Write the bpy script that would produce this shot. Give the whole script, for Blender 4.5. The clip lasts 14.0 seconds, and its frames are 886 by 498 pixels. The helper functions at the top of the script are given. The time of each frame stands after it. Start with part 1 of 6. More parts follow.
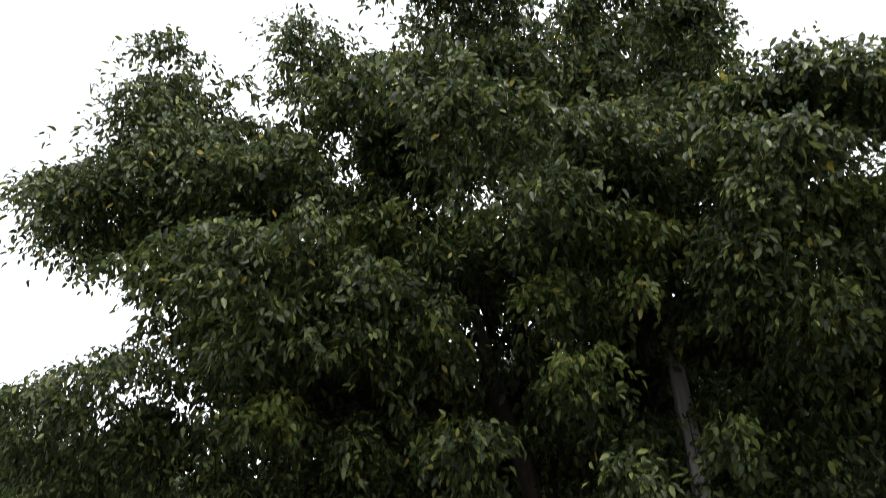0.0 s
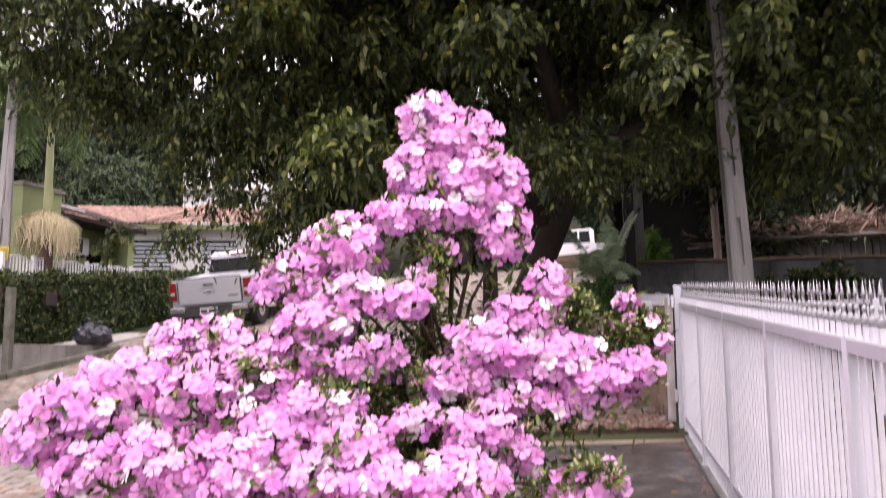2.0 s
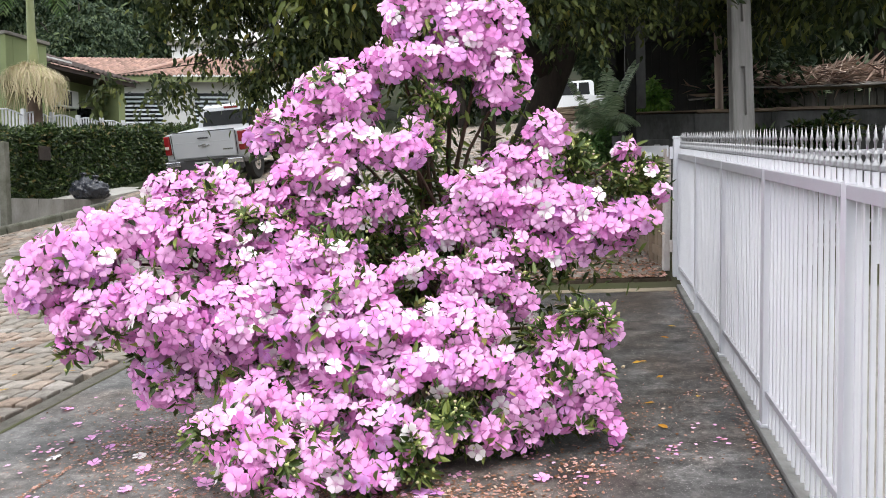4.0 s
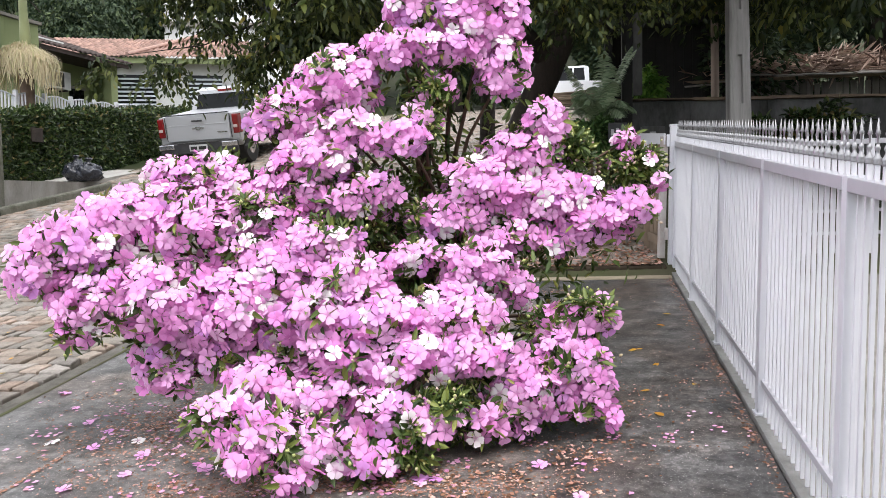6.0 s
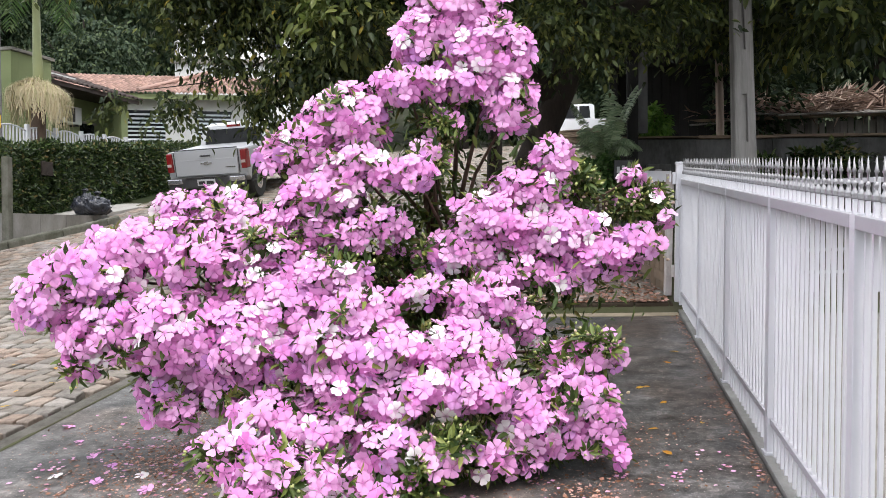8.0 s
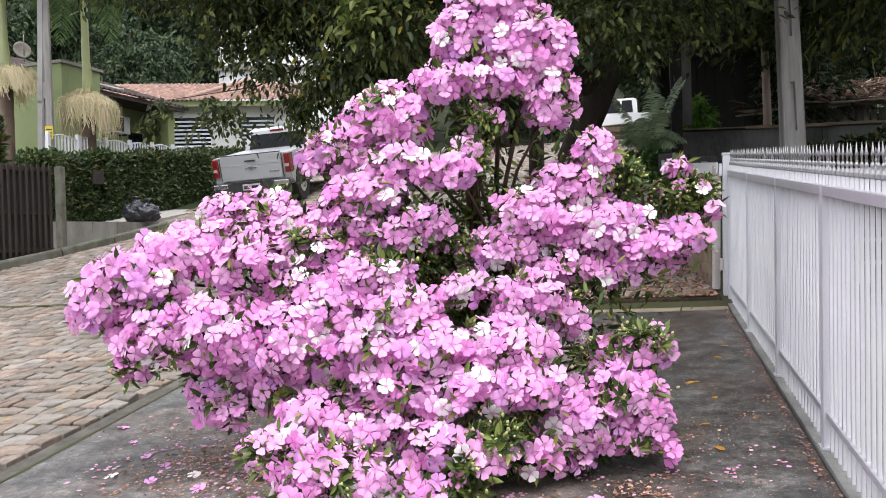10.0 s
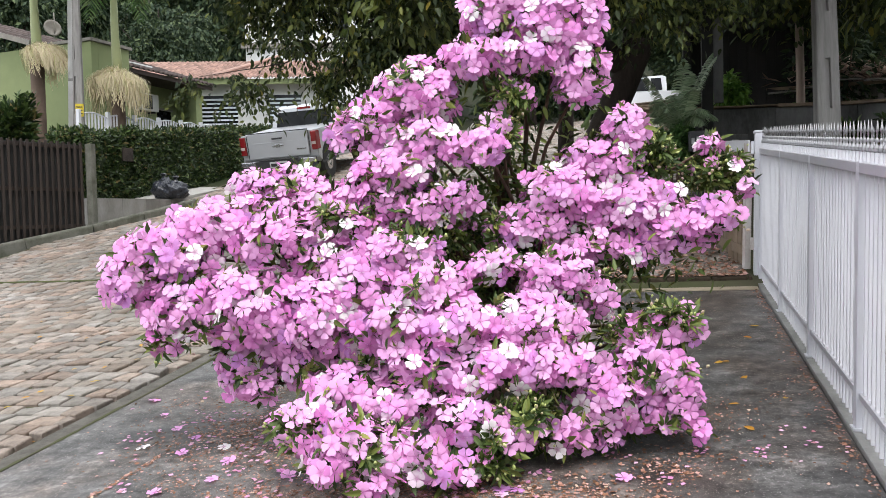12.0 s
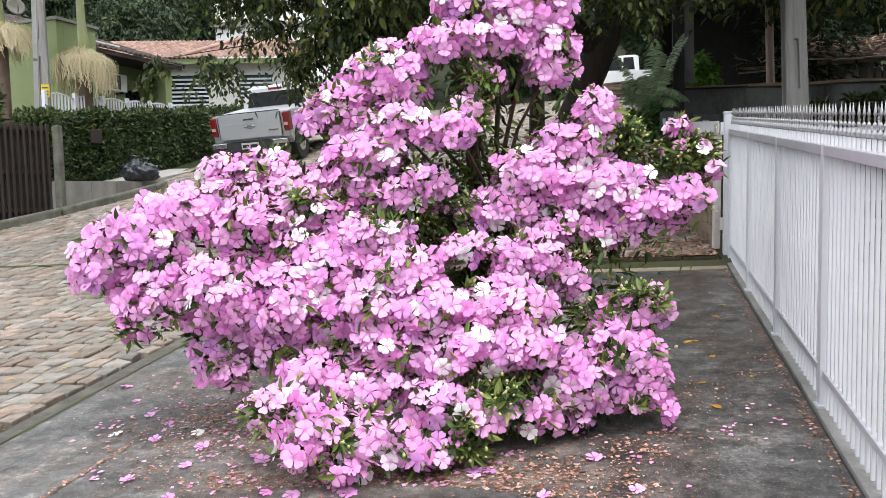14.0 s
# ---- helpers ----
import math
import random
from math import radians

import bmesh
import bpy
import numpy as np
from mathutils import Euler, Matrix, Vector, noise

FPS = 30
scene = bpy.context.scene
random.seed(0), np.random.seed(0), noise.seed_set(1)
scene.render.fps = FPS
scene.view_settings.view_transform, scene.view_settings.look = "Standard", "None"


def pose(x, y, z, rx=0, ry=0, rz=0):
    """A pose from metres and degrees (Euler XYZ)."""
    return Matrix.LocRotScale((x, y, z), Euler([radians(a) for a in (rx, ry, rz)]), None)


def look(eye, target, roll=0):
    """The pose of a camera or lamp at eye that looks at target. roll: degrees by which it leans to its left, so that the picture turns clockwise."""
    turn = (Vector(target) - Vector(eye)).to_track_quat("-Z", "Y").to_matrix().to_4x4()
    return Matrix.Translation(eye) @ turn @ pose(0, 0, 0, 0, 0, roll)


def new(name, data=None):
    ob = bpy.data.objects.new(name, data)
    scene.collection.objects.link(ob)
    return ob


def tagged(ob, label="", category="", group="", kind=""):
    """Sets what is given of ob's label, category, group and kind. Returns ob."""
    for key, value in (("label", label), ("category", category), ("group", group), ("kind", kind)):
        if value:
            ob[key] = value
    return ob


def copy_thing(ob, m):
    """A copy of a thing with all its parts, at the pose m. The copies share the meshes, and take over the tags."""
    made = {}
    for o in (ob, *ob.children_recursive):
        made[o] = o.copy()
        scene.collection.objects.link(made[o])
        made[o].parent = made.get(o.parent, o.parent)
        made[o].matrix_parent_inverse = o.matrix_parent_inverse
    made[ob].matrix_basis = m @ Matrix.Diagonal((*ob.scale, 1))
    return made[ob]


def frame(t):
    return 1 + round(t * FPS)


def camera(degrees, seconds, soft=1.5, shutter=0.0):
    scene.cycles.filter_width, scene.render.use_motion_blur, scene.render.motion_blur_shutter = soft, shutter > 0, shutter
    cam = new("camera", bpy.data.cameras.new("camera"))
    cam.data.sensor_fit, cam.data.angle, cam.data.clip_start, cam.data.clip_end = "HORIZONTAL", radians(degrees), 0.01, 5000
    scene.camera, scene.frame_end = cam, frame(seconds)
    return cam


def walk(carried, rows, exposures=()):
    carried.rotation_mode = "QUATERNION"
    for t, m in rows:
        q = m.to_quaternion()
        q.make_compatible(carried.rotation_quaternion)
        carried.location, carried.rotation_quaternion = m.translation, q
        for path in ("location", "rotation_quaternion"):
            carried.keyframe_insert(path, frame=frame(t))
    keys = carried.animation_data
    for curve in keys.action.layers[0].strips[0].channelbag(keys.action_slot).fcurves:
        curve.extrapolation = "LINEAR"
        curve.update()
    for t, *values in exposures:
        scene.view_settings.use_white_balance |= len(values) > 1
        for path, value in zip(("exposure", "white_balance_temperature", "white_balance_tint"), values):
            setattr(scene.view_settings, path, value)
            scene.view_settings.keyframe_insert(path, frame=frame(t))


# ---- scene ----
cam = camera(57.9, 14.0, soft=0.7, shutter=0.5)
PATH = [
    (0, (0.1089, -0.3341, 1.9929), (-0.1162, 1.4201, 2.9267), -3.21),
    (0.5, (0.0708, -0.1774, 1.7833), (-0.1672, 1.6259, 2.6149), -3.25),
    (1, (0.0716, -0.1108, 1.6980), (-0.2092, 1.7751, 2.3017), -3.23),
    (1.5, (0.0427, -0.0556, 1.6233), (-0.2853, 1.8952, 1.9179), -3.17),
    (2, (0.0326, -0.0224, 1.5926), (-0.3200, 1.9445, 1.6781), -3.41),
    (2.5, (0.0166, -0.0016, 1.5601), (-0.3519, 1.9580, 1.4043), -3.52),
    (3, (0.0135, -0.0032, 1.5521), (-0.3582, 1.9501, 1.3364), -3.69),
    (3.5, (0.0124, 0.0014, 1.5543), (-0.3579, 1.9517, 1.3107), -3.83),
    (4, (0.0224, 0.0050, 1.5665), (-0.3413, 1.9522, 1.2907), -3.60),
    (4.2, (0.0199, 0.0066, 1.5667), (-0.3343, 1.9545, 1.2837), -3.42),
    (6.3, (-0.0108, -0.0058, 1.5886), (-0.3589, 1.9382, 1.2724), -3.08),
    (6.5, (-0.0085, -0.0074, 1.5891), (-0.3602, 1.9381, 1.2872), -2.92),
    (7, (-0.0098, -0.0279, 1.5923), (-0.3629, 1.9218, 1.3199), -2.81),
    (7.2, (-0.0119, -0.0261, 1.5918), (-0.3648, 1.9251, 1.3303), -2.75),
    (9.3, (-0.0219, -0.0076, 1.5713), (-0.4337, 1.9395, 1.3736), -4.18),
    (9.5, (-0.0204, -0.0093, 1.5708), (-0.4590, 1.9318, 1.3715), -4.28),
    (10, (-0.0195, -0.0056, 1.5683), (-0.4835, 1.9274, 1.3486), -4.31),
    (10.5, (-0.0253, 0.0072, 1.5734), (-0.5229, 1.9292, 1.3321), -4.55),
    (11, (-0.0356, -0.0106, 1.5684), (-0.5438, 1.9091, 1.3305), -4.53),
    (11.5, (-0.0336, -0.0157, 1.5641), (-0.5628, 1.8973, 1.3183), -4.41),
    (12, (-0.0373, -0.0005, 1.5559), (-0.5645, 1.9102, 1.2889), -4.22),
    (12.5, (-0.0357, 0.0079, 1.5569), (-0.5688, 1.9161, 1.2837), -4.46),
    (13, (-0.0263, 0.0118, 1.5588), (-0.5457, 1.9217, 1.2716), -4.74),
    (13.5, (-0.0220, 0.0103, 1.5688), (-0.5152, 1.9242, 1.2623), -4.72),
    (14, (-0.0184, -0.0061, 1.5779), (-0.4866, 1.9116, 1.2564), -4.40),
]
# The drive climbs away from the camera and a little to the right: places on it are given in the drive's own plane and turned by SLOPE.
SLOPE = Matrix(((0.99976, -0.00118, -0.022, 0), (-0.00118, 0.99426, -0.107, 0), (0.022, 0.107, 0.99402, 0), (0, 0, 0, 1)))
walk(cam, [(t, SLOPE @ look(eye, aim, roll)) for t, eye, aim, roll in PATH], [(0, 0.8, 6500, 10), (0.3, 1.8, 6500, 10), (0.5, 2.4, 6500, 10), (1.0, 2.0, 6600, 16), (1.5, 1.5, 6900, 34), (2.0, 1.25, 6900, 32), (2.5, 1.1, 6800, 28), (3.5, 1.12, 6600, 16), (4.0, 1.13, 6500, 10), (6.5, 1.13, 6500, 12), (7.0, 1.08, 6500, 12), (9.5, 1.08, 6500, 11), (10.5, 0.92, 6500, 15), (11.0, 0.81, 6500, 16), (12.0, 1.0, 6450, 10), (12.5, 1.05, 6500, 11), (13.0, 1.1, 6500, 10), (13.5, 1.12, 6450, 9), (14, 1.09, 6450, 9)])

# ---------- world and light: an overcast sky with a broad soft sun behind the cloud ----------
world = bpy.data.worlds.new("overcast_sky")
scene.world = world
world.use_nodes = True
wn, wl = world.node_tree.nodes, world.node_tree.links
sky = wn.new("ShaderNodeTexSky")
sky.sky_type, sky.sun_disc = "NISHITA", False
sky.sun_elevation, sky.sun_rotation = radians(65), radians(150)
sky.air_density, sky.dust_density = 1.0, 3.0
cloud = wn.new("ShaderNodeMix")
cloud.data_type = "RGBA"
cloud.inputs[0].default_value = 0.8
wl.new(sky.outputs[0], cloud.inputs[6])
cloud.inputs[7].default_value = (9.0, 9.3, 9.6, 1)
wl.new(cloud.outputs[2], wn["Background"].inputs[0])
wn["Background"].inputs[1].default_value = 0.13

sun_data = bpy.data.lights.new("sun", "SUN")
sun_data.energy, sun_data.angle, sun_data.color = 1.1, radians(25), (1.0, 0.97, 0.93)
sun = new("sun", sun_data)
sun.matrix_world = look((4, -7, 17), (0, 0, 0))

# ---------- materials ----------


def mat(name, col, col2=None, rough=0.7, scale=6.0, fine=60.0, amount=0.5, bump=0.15, metal=0.0, spec=0.4, stretch=(1, 1, 1), shift=0.0, hue=0.0, wash=None):
    """A painted or natural surface: two colours mixed by coarse stains and fine grain, with relief. shift, hue: how far each piece differs in brightness and in tint; wash: a third colour that drifts over many pieces, its scale and strength."""
    m = bpy.data.materials.new(name)
    m.use_nodes = True
    n, l = m.node_tree.nodes, m.node_tree.links
    b = n["Principled BSDF"]
    b.inputs["Metallic"].default_value, b.inputs["Specular IOR Level"].default_value = metal, spec
    co = n.new("ShaderNodeTexCoord")
    mp = n.new("ShaderNodeMapping")
    mp.inputs["Scale"].default_value = stretch
    l.new(co.outputs["Object"], mp.inputs[0])
    big, small = n.new("ShaderNodeTexNoise"), n.new("ShaderNodeTexNoise")
    for t, s, d, k in ((big, scale, 9, 0.66), (small, fine, 4, 0.6)):
        t.inputs["Scale"].default_value, t.inputs["Detail"].default_value, t.inputs["Roughness"].default_value = s, d, k
        l.new(mp.outputs[0], t.inputs["Vector"])
    ramp = n.new("ShaderNodeMapRange")
    ramp.inputs[1].default_value, ramp.inputs[2].default_value = 0.36, 0.64
    l.new(big.outputs[0], ramp.inputs[0])
    add = n.new("ShaderNodeMath")
    add.operation = "MULTIPLY_ADD"
    l.new(small.outputs[0], add.inputs[0])
    add.inputs[1].default_value = 0.6
    l.new(ramp.outputs[0], add.inputs[2])
    sc = n.new("ShaderNodeMath")
    sc.operation, sc.use_clamp = "MULTIPLY", True
    sc.inputs[1].default_value = amount
    l.new(add.outputs[0], sc.inputs[0])
    mix = n.new("ShaderNodeMix")
    mix.data_type = "RGBA"
    mix.inputs[6].default_value = (*col, 1)
    mix.inputs[7].default_value = (*(col2 or [c * 0.6 for c in col]), 1)
    l.new(sc.outputs[0], mix.inputs[0])
    out = mix.outputs[2]
    if shift:
        ob, geo = n.new("ShaderNodeObjectInfo"), n.new("ShaderNodeNewGeometry")
        su, fr, mr = n.new("ShaderNodeMath"), n.new("ShaderNodeMath"), n.new("ShaderNodeMapRange")
        fr.operation = "FRACT"
        l.new(ob.outputs["Random"], su.inputs[0])
        l.new(geo.outputs["Random Per Island"], su.inputs[1])
        l.new(su.outputs[0], fr.inputs[0])
        l.new(fr.outputs[0], mr.inputs[0])
        mr.inputs[3].default_value, mr.inputs[4].default_value = 1 - shift, 1 + shift
        hs = n.new("ShaderNodeHueSaturation")
        l.new(mr.outputs[0], hs.inputs["Value"])
        l.new(out, hs.inputs["Color"])
        out = hs.outputs[0]
        if hue:
            k7, f7, h7, s7 = n.new("ShaderNodeMath"), n.new("ShaderNodeMath"), n.new("ShaderNodeMapRange"), n.new("ShaderNodeMapRange")
            k7.operation, f7.operation = "MULTIPLY", "FRACT"
            k7.inputs[1].default_value = 7.31
            l.new(su.outputs[0], k7.inputs[0])
            l.new(k7.outputs[0], f7.inputs[0])
            l.new(f7.outputs[0], h7.inputs[0])
            l.new(f7.outputs[0], s7.inputs[0])
            h7.inputs[3].default_value, h7.inputs[4].default_value = 0.5 - hue, 0.5 + hue
            s7.inputs[3].default_value, s7.inputs[4].default_value = 1.35, 0.5
            l.new(h7.outputs[0], hs.inputs["Hue"])
            l.new(s7.outputs[0], hs.inputs["Saturation"])
        if wash:
            wc, wscale, wamount = wash
            wt, wr, wm = n.new("ShaderNodeTexNoise"), n.new("ShaderNodeMapRange"), n.new("ShaderNodeMix")
            wt.inputs["Scale"].default_value, wt.inputs["Detail"].default_value = wscale, 7
            l.new(geo.outputs["Position"], wt.inputs["Vector"])
            wr.inputs[1].default_value, wr.inputs[2].default_value, wr.inputs[4].default_value = 0.42, 0.66, wamount
            l.new(wt.outputs[0], wr.inputs[0])
            wm.data_type = "RGBA"
            l.new(wr.outputs[0], wm.inputs[0])
            l.new(out, wm.inputs[6])
            wm.inputs[7].default_value = (*wc, 1)
            out = wm.outputs[2]
    l.new(out, b.inputs["Base Color"])
    rr = n.new("ShaderNodeMapRange")
    rr.inputs[3].default_value, rr.inputs[4].default_value = max(0.03, rough - 0.1), min(1, rough + 0.1)
    l.new(big.outputs[0], rr.inputs[0])
    l.new(rr.outputs[0], b.inputs["Roughness"])
    if bump:
        bp = n.new("ShaderNodeBump")
        bp.inputs["Strength"].default_value, bp.inputs["Distance"].default_value = bump, 0.01
        l.new(add.outputs[0], bp.inputs["Height"])
        l.new(bp.outputs[0], b.inputs["Normal"])
    return m


def leafy(name, stops, rough=0.45, back=0.35, vein=0.0):
    """Leaf or petal: a colour for each island or piece from the stops, a little light through the blade."""
    m = bpy.data.materials.new(name)
    m.use_nodes = True
    n, l = m.node_tree.nodes, m.node_tree.links
    b = n["Principled BSDF"]
    ob, geo = n.new("ShaderNodeObjectInfo"), n.new("ShaderNodeNewGeometry")
    su, fr, ramp = n.new("ShaderNodeMath"), n.new("ShaderNodeMath"), n.new("ShaderNodeValToRGB")
    fr.operation = "FRACT"
    l.new(ob.outputs["Random"], su.inputs[0])
    l.new(geo.outputs["Random Per Island"], su.inputs[1])
    l.new(su.outputs[0], fr.inputs[0])
    l.new(fr.outputs[0], ramp.inputs[0])
    e = ramp.color_ramp.elements
    e[0].position, e[0].color = stops[0][0], (*stops[0][1], 1)
    e[1].position, e[1].color = stops[-1][0], (*stops[-1][1], 1)
    for p, c in stops[1:-1]:
        e.new(p).color = (*c, 1)
    out = ramp.outputs[0]
    if vein:
        uv = n.new("ShaderNodeUVMap")
        sep = n.new("ShaderNodeSeparateXYZ")
        l.new(uv.outputs[0], sep.inputs[0])
        # deeper colour in the throat, faint rays along the petal
        mr = n.new("ShaderNodeMapRange")
        mr.inputs[1].default_value, mr.inputs[2].default_value = 0.05, 0.42
        mr.inputs[3].default_value, mr.inputs[4].default_value = vein, 0.0
        l.new(sep.outputs[0], mr.inputs[0])
        wave = n.new("ShaderNodeMath")
        wave.operation = "SINE"
        mu = n.new("ShaderNodeMath")
        mu.operation = "MULTIPLY"
        mu.inputs[1].default_value = 70.0
        l.new(sep.outputs[1], mu.inputs[0])
        l.new(mu.outputs[0], wave.inputs[0])
        wv = n.new("ShaderNodeMath")
        wv.operation = "MULTIPLY_ADD"
        wv.inputs[1].default_value = 0.035
        l.new(wave.outputs[0], wv.inputs[0])
        l.new(mr.outputs[0], wv.inputs[2])
        wv.use_clamp = True
        mx = n.new("ShaderNodeMix")
        mx.data_type = "RGBA"
        l.new(wv.outputs[0], mx.inputs[0])
        l.new(out, mx.inputs[6])
        mx.inputs[7].default_value = (0.42, 0.06, 0.30, 1)
        out = mx.outputs[2]
    l.new(out, b.inputs["Base Color"])
    b.inputs["Roughness"].default_value = rough
    b.inputs["Specular IOR Level"].default_value = 0.35
    tr, ms = n.new("ShaderNodeBsdfTranslucent"), n.new("ShaderNodeMixShader")
    l.new(out, tr.inputs[0])
    ms.inputs[0].default_value = back
    l.new(b.outputs[0], ms.inputs[1])
    l.new(tr.outputs[0], ms.inputs[2])
    l.new(ms.outputs[0], n["Material Output"].inputs[0])
    return m


def drive_concrete():
    """Old wet-dark concrete: broad damp stains, rough mottling, pale scuffs and light grit."""
    m = bpy.data.materials.new("stained_concrete")
    m.use_nodes = True
    n, l = m.node_tree.nodes, m.node_tree.links
    b = n["Principled BSDF"]
    co = n.new("ShaderNodeTexCoord")

    def field(scale, detail, rough, stretch=(1, 1, 1)):
        mp, t = n.new("ShaderNodeMapping"), n.new("ShaderNodeTexNoise")
        mp.inputs["Scale"].default_value = stretch
        l.new(co.outputs["Object"], mp.inputs[0])
        l.new(mp.outputs[0], t.inputs["Vector"])
        t.inputs["Scale"].default_value, t.inputs["Detail"].default_value, t.inputs["Roughness"].default_value = scale, detail, rough
        return t.outputs[0]

    def ramp(src, stops):
        r = n.new("ShaderNodeValToRGB")
        e = r.color_ramp.elements
        e[0].position, e[0].color = stops[0][0], (*[stops[0][1]] * 3, 1)
        e[1].position, e[1].color = stops[-1][0], (*[stops[-1][1]] * 3, 1)
        for p, c in stops[1:-1]:
            e.new(p).color = (c, c, c, 1)
        l.new(src, r.inputs[0])
        return r.outputs[0]

    def mix(kind, a, c, fac=1.0):
        x = n.new("ShaderNodeMix")
        x.data_type, x.blend_type = "RGBA", kind
        x.inputs[0].default_value = fac
        l.new(a, x.inputs[6])
        l.new(c, x.inputs[7])
        return x.outputs[2]

    mottle = field(5.5, 12, 0.74)
    stain = ramp(field(0.75, 10, 0.7), [(0.38, 0.34), (0.5, 0.72), (0.62, 1.05)])
    streak = ramp(field(3.0, 9, 0.7, (0.35, 1.6, 1)), [(0.40, 0.72), (0.62, 1.15)])
    tone = ramp(mottle, [(0.34, 0.045), (0.46, 0.118), (0.55, 0.195), (0.66, 0.36)])
    grey = mix("MULTIPLY", mix("MULTIPLY", tone, stain), streak)
    worn = ramp(field(26, 8, 0.78), [(0.36, 0.55), (0.5, 0.95), (0.64, 1.5)])
    grey = mix("MULTIPLY", grey, worn)
    # a darker band, uneven at its edge, along the fence
    sepx = n.new("ShaderNodeSeparateXYZ")
    l.new(co.outputs["Object"], sepx.inputs[0])
    warp = n.new("ShaderNodeMath")
    warp.operation = "MULTIPLY_ADD"
    warp.inputs[1].default_value = 2.2
    l.new(field(0.9, 8, 0.65), warp.inputs[0])
    l.new(sepx.outputs[0], warp.inputs[2])
    grey = mix("MULTIPLY", grey, ramp(warp.outputs[0], [(0.55, 1.12), (0.95, 0.72), (1.0, 0.68)]))
    grit = ramp(field(150, 2, 0.5), [(0.63, 0.0), (0.70, 0.30)])
    flecks = ramp(field(58, 3, 0.6), [(0.675, 0.0), (0.71, 0.17)])
    out = mix("ADD", mix("ADD", grey, grit), flecks)
    tint = n.new("ShaderNodeMix")
    tint.data_type, tint.blend_type = "RGBA", "MULTIPLY"
    tint.inputs[0].default_value = 1.0
    l.new(out, tint.inputs[6])
    tint.inputs[7].default_value = (1.0, 0.965, 0.92, 1)
    rusty = n.new("ShaderNodeMix")
    rusty.data_type = "RGBA"
    rusty.inputs[6].default_value, rusty.inputs[7].default_value = (1.0, 0.97, 0.94, 1), (1.0, 0.82, 0.70, 1)
    l.new(ramp(field(1.1, 7, 0.65), [(0.44, 0.0), (0.6, 1.0)]), rusty.inputs[0])
    l.new(rusty.outputs[2], tint.inputs[7])
    l.new(tint.outputs[2], b.inputs["Base Color"])
    l.new(ramp(field(1.4, 6, 0.6), [(0.35, 0.34), (0.65, 0.66)]), b.inputs["Roughness"])
    bp = n.new("ShaderNodeBump")
    bp.inputs["Strength"].default_value, bp.inputs["Distance"].default_value = 0.35, 0.006
    l.new(mottle, bp.inputs["Height"])
    l.new(bp.outputs[0], b.inputs["Normal"])
    return m


M_PETAL = leafy("petal", [(0.0, (0.73, 0.24, 0.60)), (0.25, (0.83, 0.36, 0.71)), (0.6, (0.89, 0.45, 0.78)), (0.72, (0.92, 0.52, 0.83)), (0.80, (0.66, 0.29, 0.68)), (0.86, (0.90, 0.46, 0.80)), (0.915, (0.90, 0.52, 0.81)), (0.935, (0.91, 0.85, 0.87)), (1.0, (0.93, 0.91, 0.89))], rough=0.6, back=0.2, vein=0.6)
M_PETAL_FALLEN = leafy("fallen_petal", [(0.0, (0.55, 0.22, 0.42)), (0.4, (0.75, 0.40, 0.62)), (0.75, (0.80, 0.52, 0.66)), (1.0, (0.45, 0.14, 0.16))], rough=0.6, back=0.15)
M_LITTER = leafy("leaf_litter", [(0.0, (0.11, 0.055, 0.03)), (0.35, (0.26, 0.13, 0.075)), (0.65, (0.44, 0.23, 0.17)), (0.85, (0.55, 0.33, 0.29)), (1.0, (0.60, 0.48, 0.36))], rough=0.7, back=0.1)
M_LEAF_YELLOW = leafy("yellow_leaf", [(0.0, (0.55, 0.36, 0.04)), (0.5, (0.45, 0.20, 0.03)), (1.0, (0.62, 0.45, 0.05))], rough=0.5, back=0.2)
M_SHRUB_LEAF = leafy("shrub_leaf", [(0.0, (0.03, 0.055, 0.014)), (0.4, (0.065, 0.105, 0.025)), (0.75, (0.13, 0.175, 0.04)), (0.95, (0.22, 0.26, 0.06)), (1.0, (0.34, 0.33, 0.09))], rough=0.45, back=0.25)
M_BUD = leafy("bud", [(0.0, (0.35, 0.42, 0.12)), (0.6, (0.55, 0.58, 0.25)), (1.0, (0.62, 0.42, 0.40))], rough=0.4, back=0.1)
M_STAMEN = mat("stamen", (0.55, 0.18, 0.42), (0.7, 0.5, 0.5), bump=0)
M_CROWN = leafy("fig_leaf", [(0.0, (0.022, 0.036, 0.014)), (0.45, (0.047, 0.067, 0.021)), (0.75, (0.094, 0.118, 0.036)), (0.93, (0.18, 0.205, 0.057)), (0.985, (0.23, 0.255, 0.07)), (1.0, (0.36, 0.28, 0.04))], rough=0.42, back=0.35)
M_LITLEAF = leafy("lit_fig_leaf", [(0.0, (0.06, 0.094, 0.022)), (0.5, (0.115, 0.152, 0.034)), (0.9, (0.19, 0.22, 0.055)), (1.0, (0.32, 0.27, 0.06))], rough=0.38, back=0.4)
M_WOODS = leafy("woods_leaf", [(0.0, (0.016, 0.032, 0.016)), (0.6, (0.036, 0.060, 0.028)), (1.0, (0.085, 0.115, 0.045))], rough=0.75, back=0.15)
# the bright 0.9 stop is raised to stand for highlights on the leaves
M_HEDGE = leafy("hedge_leaf", [(0.0, (0.014, 0.028, 0.009)), (0.55, (0.034, 0.062, 0.018)), (0.9, (0.10, 0.145, 0.04)), (1.0, (0.20, 0.15, 0.06))], rough=0.4, back=0.2)
M_FERN = leafy("bright_leaf", [(0.0, (0.08, 0.18, 0.03)), (0.6, (0.15, 0.30, 0.05)), (1.0, (0.25, 0.40, 0.08))], rough=0.4, back=0.3)
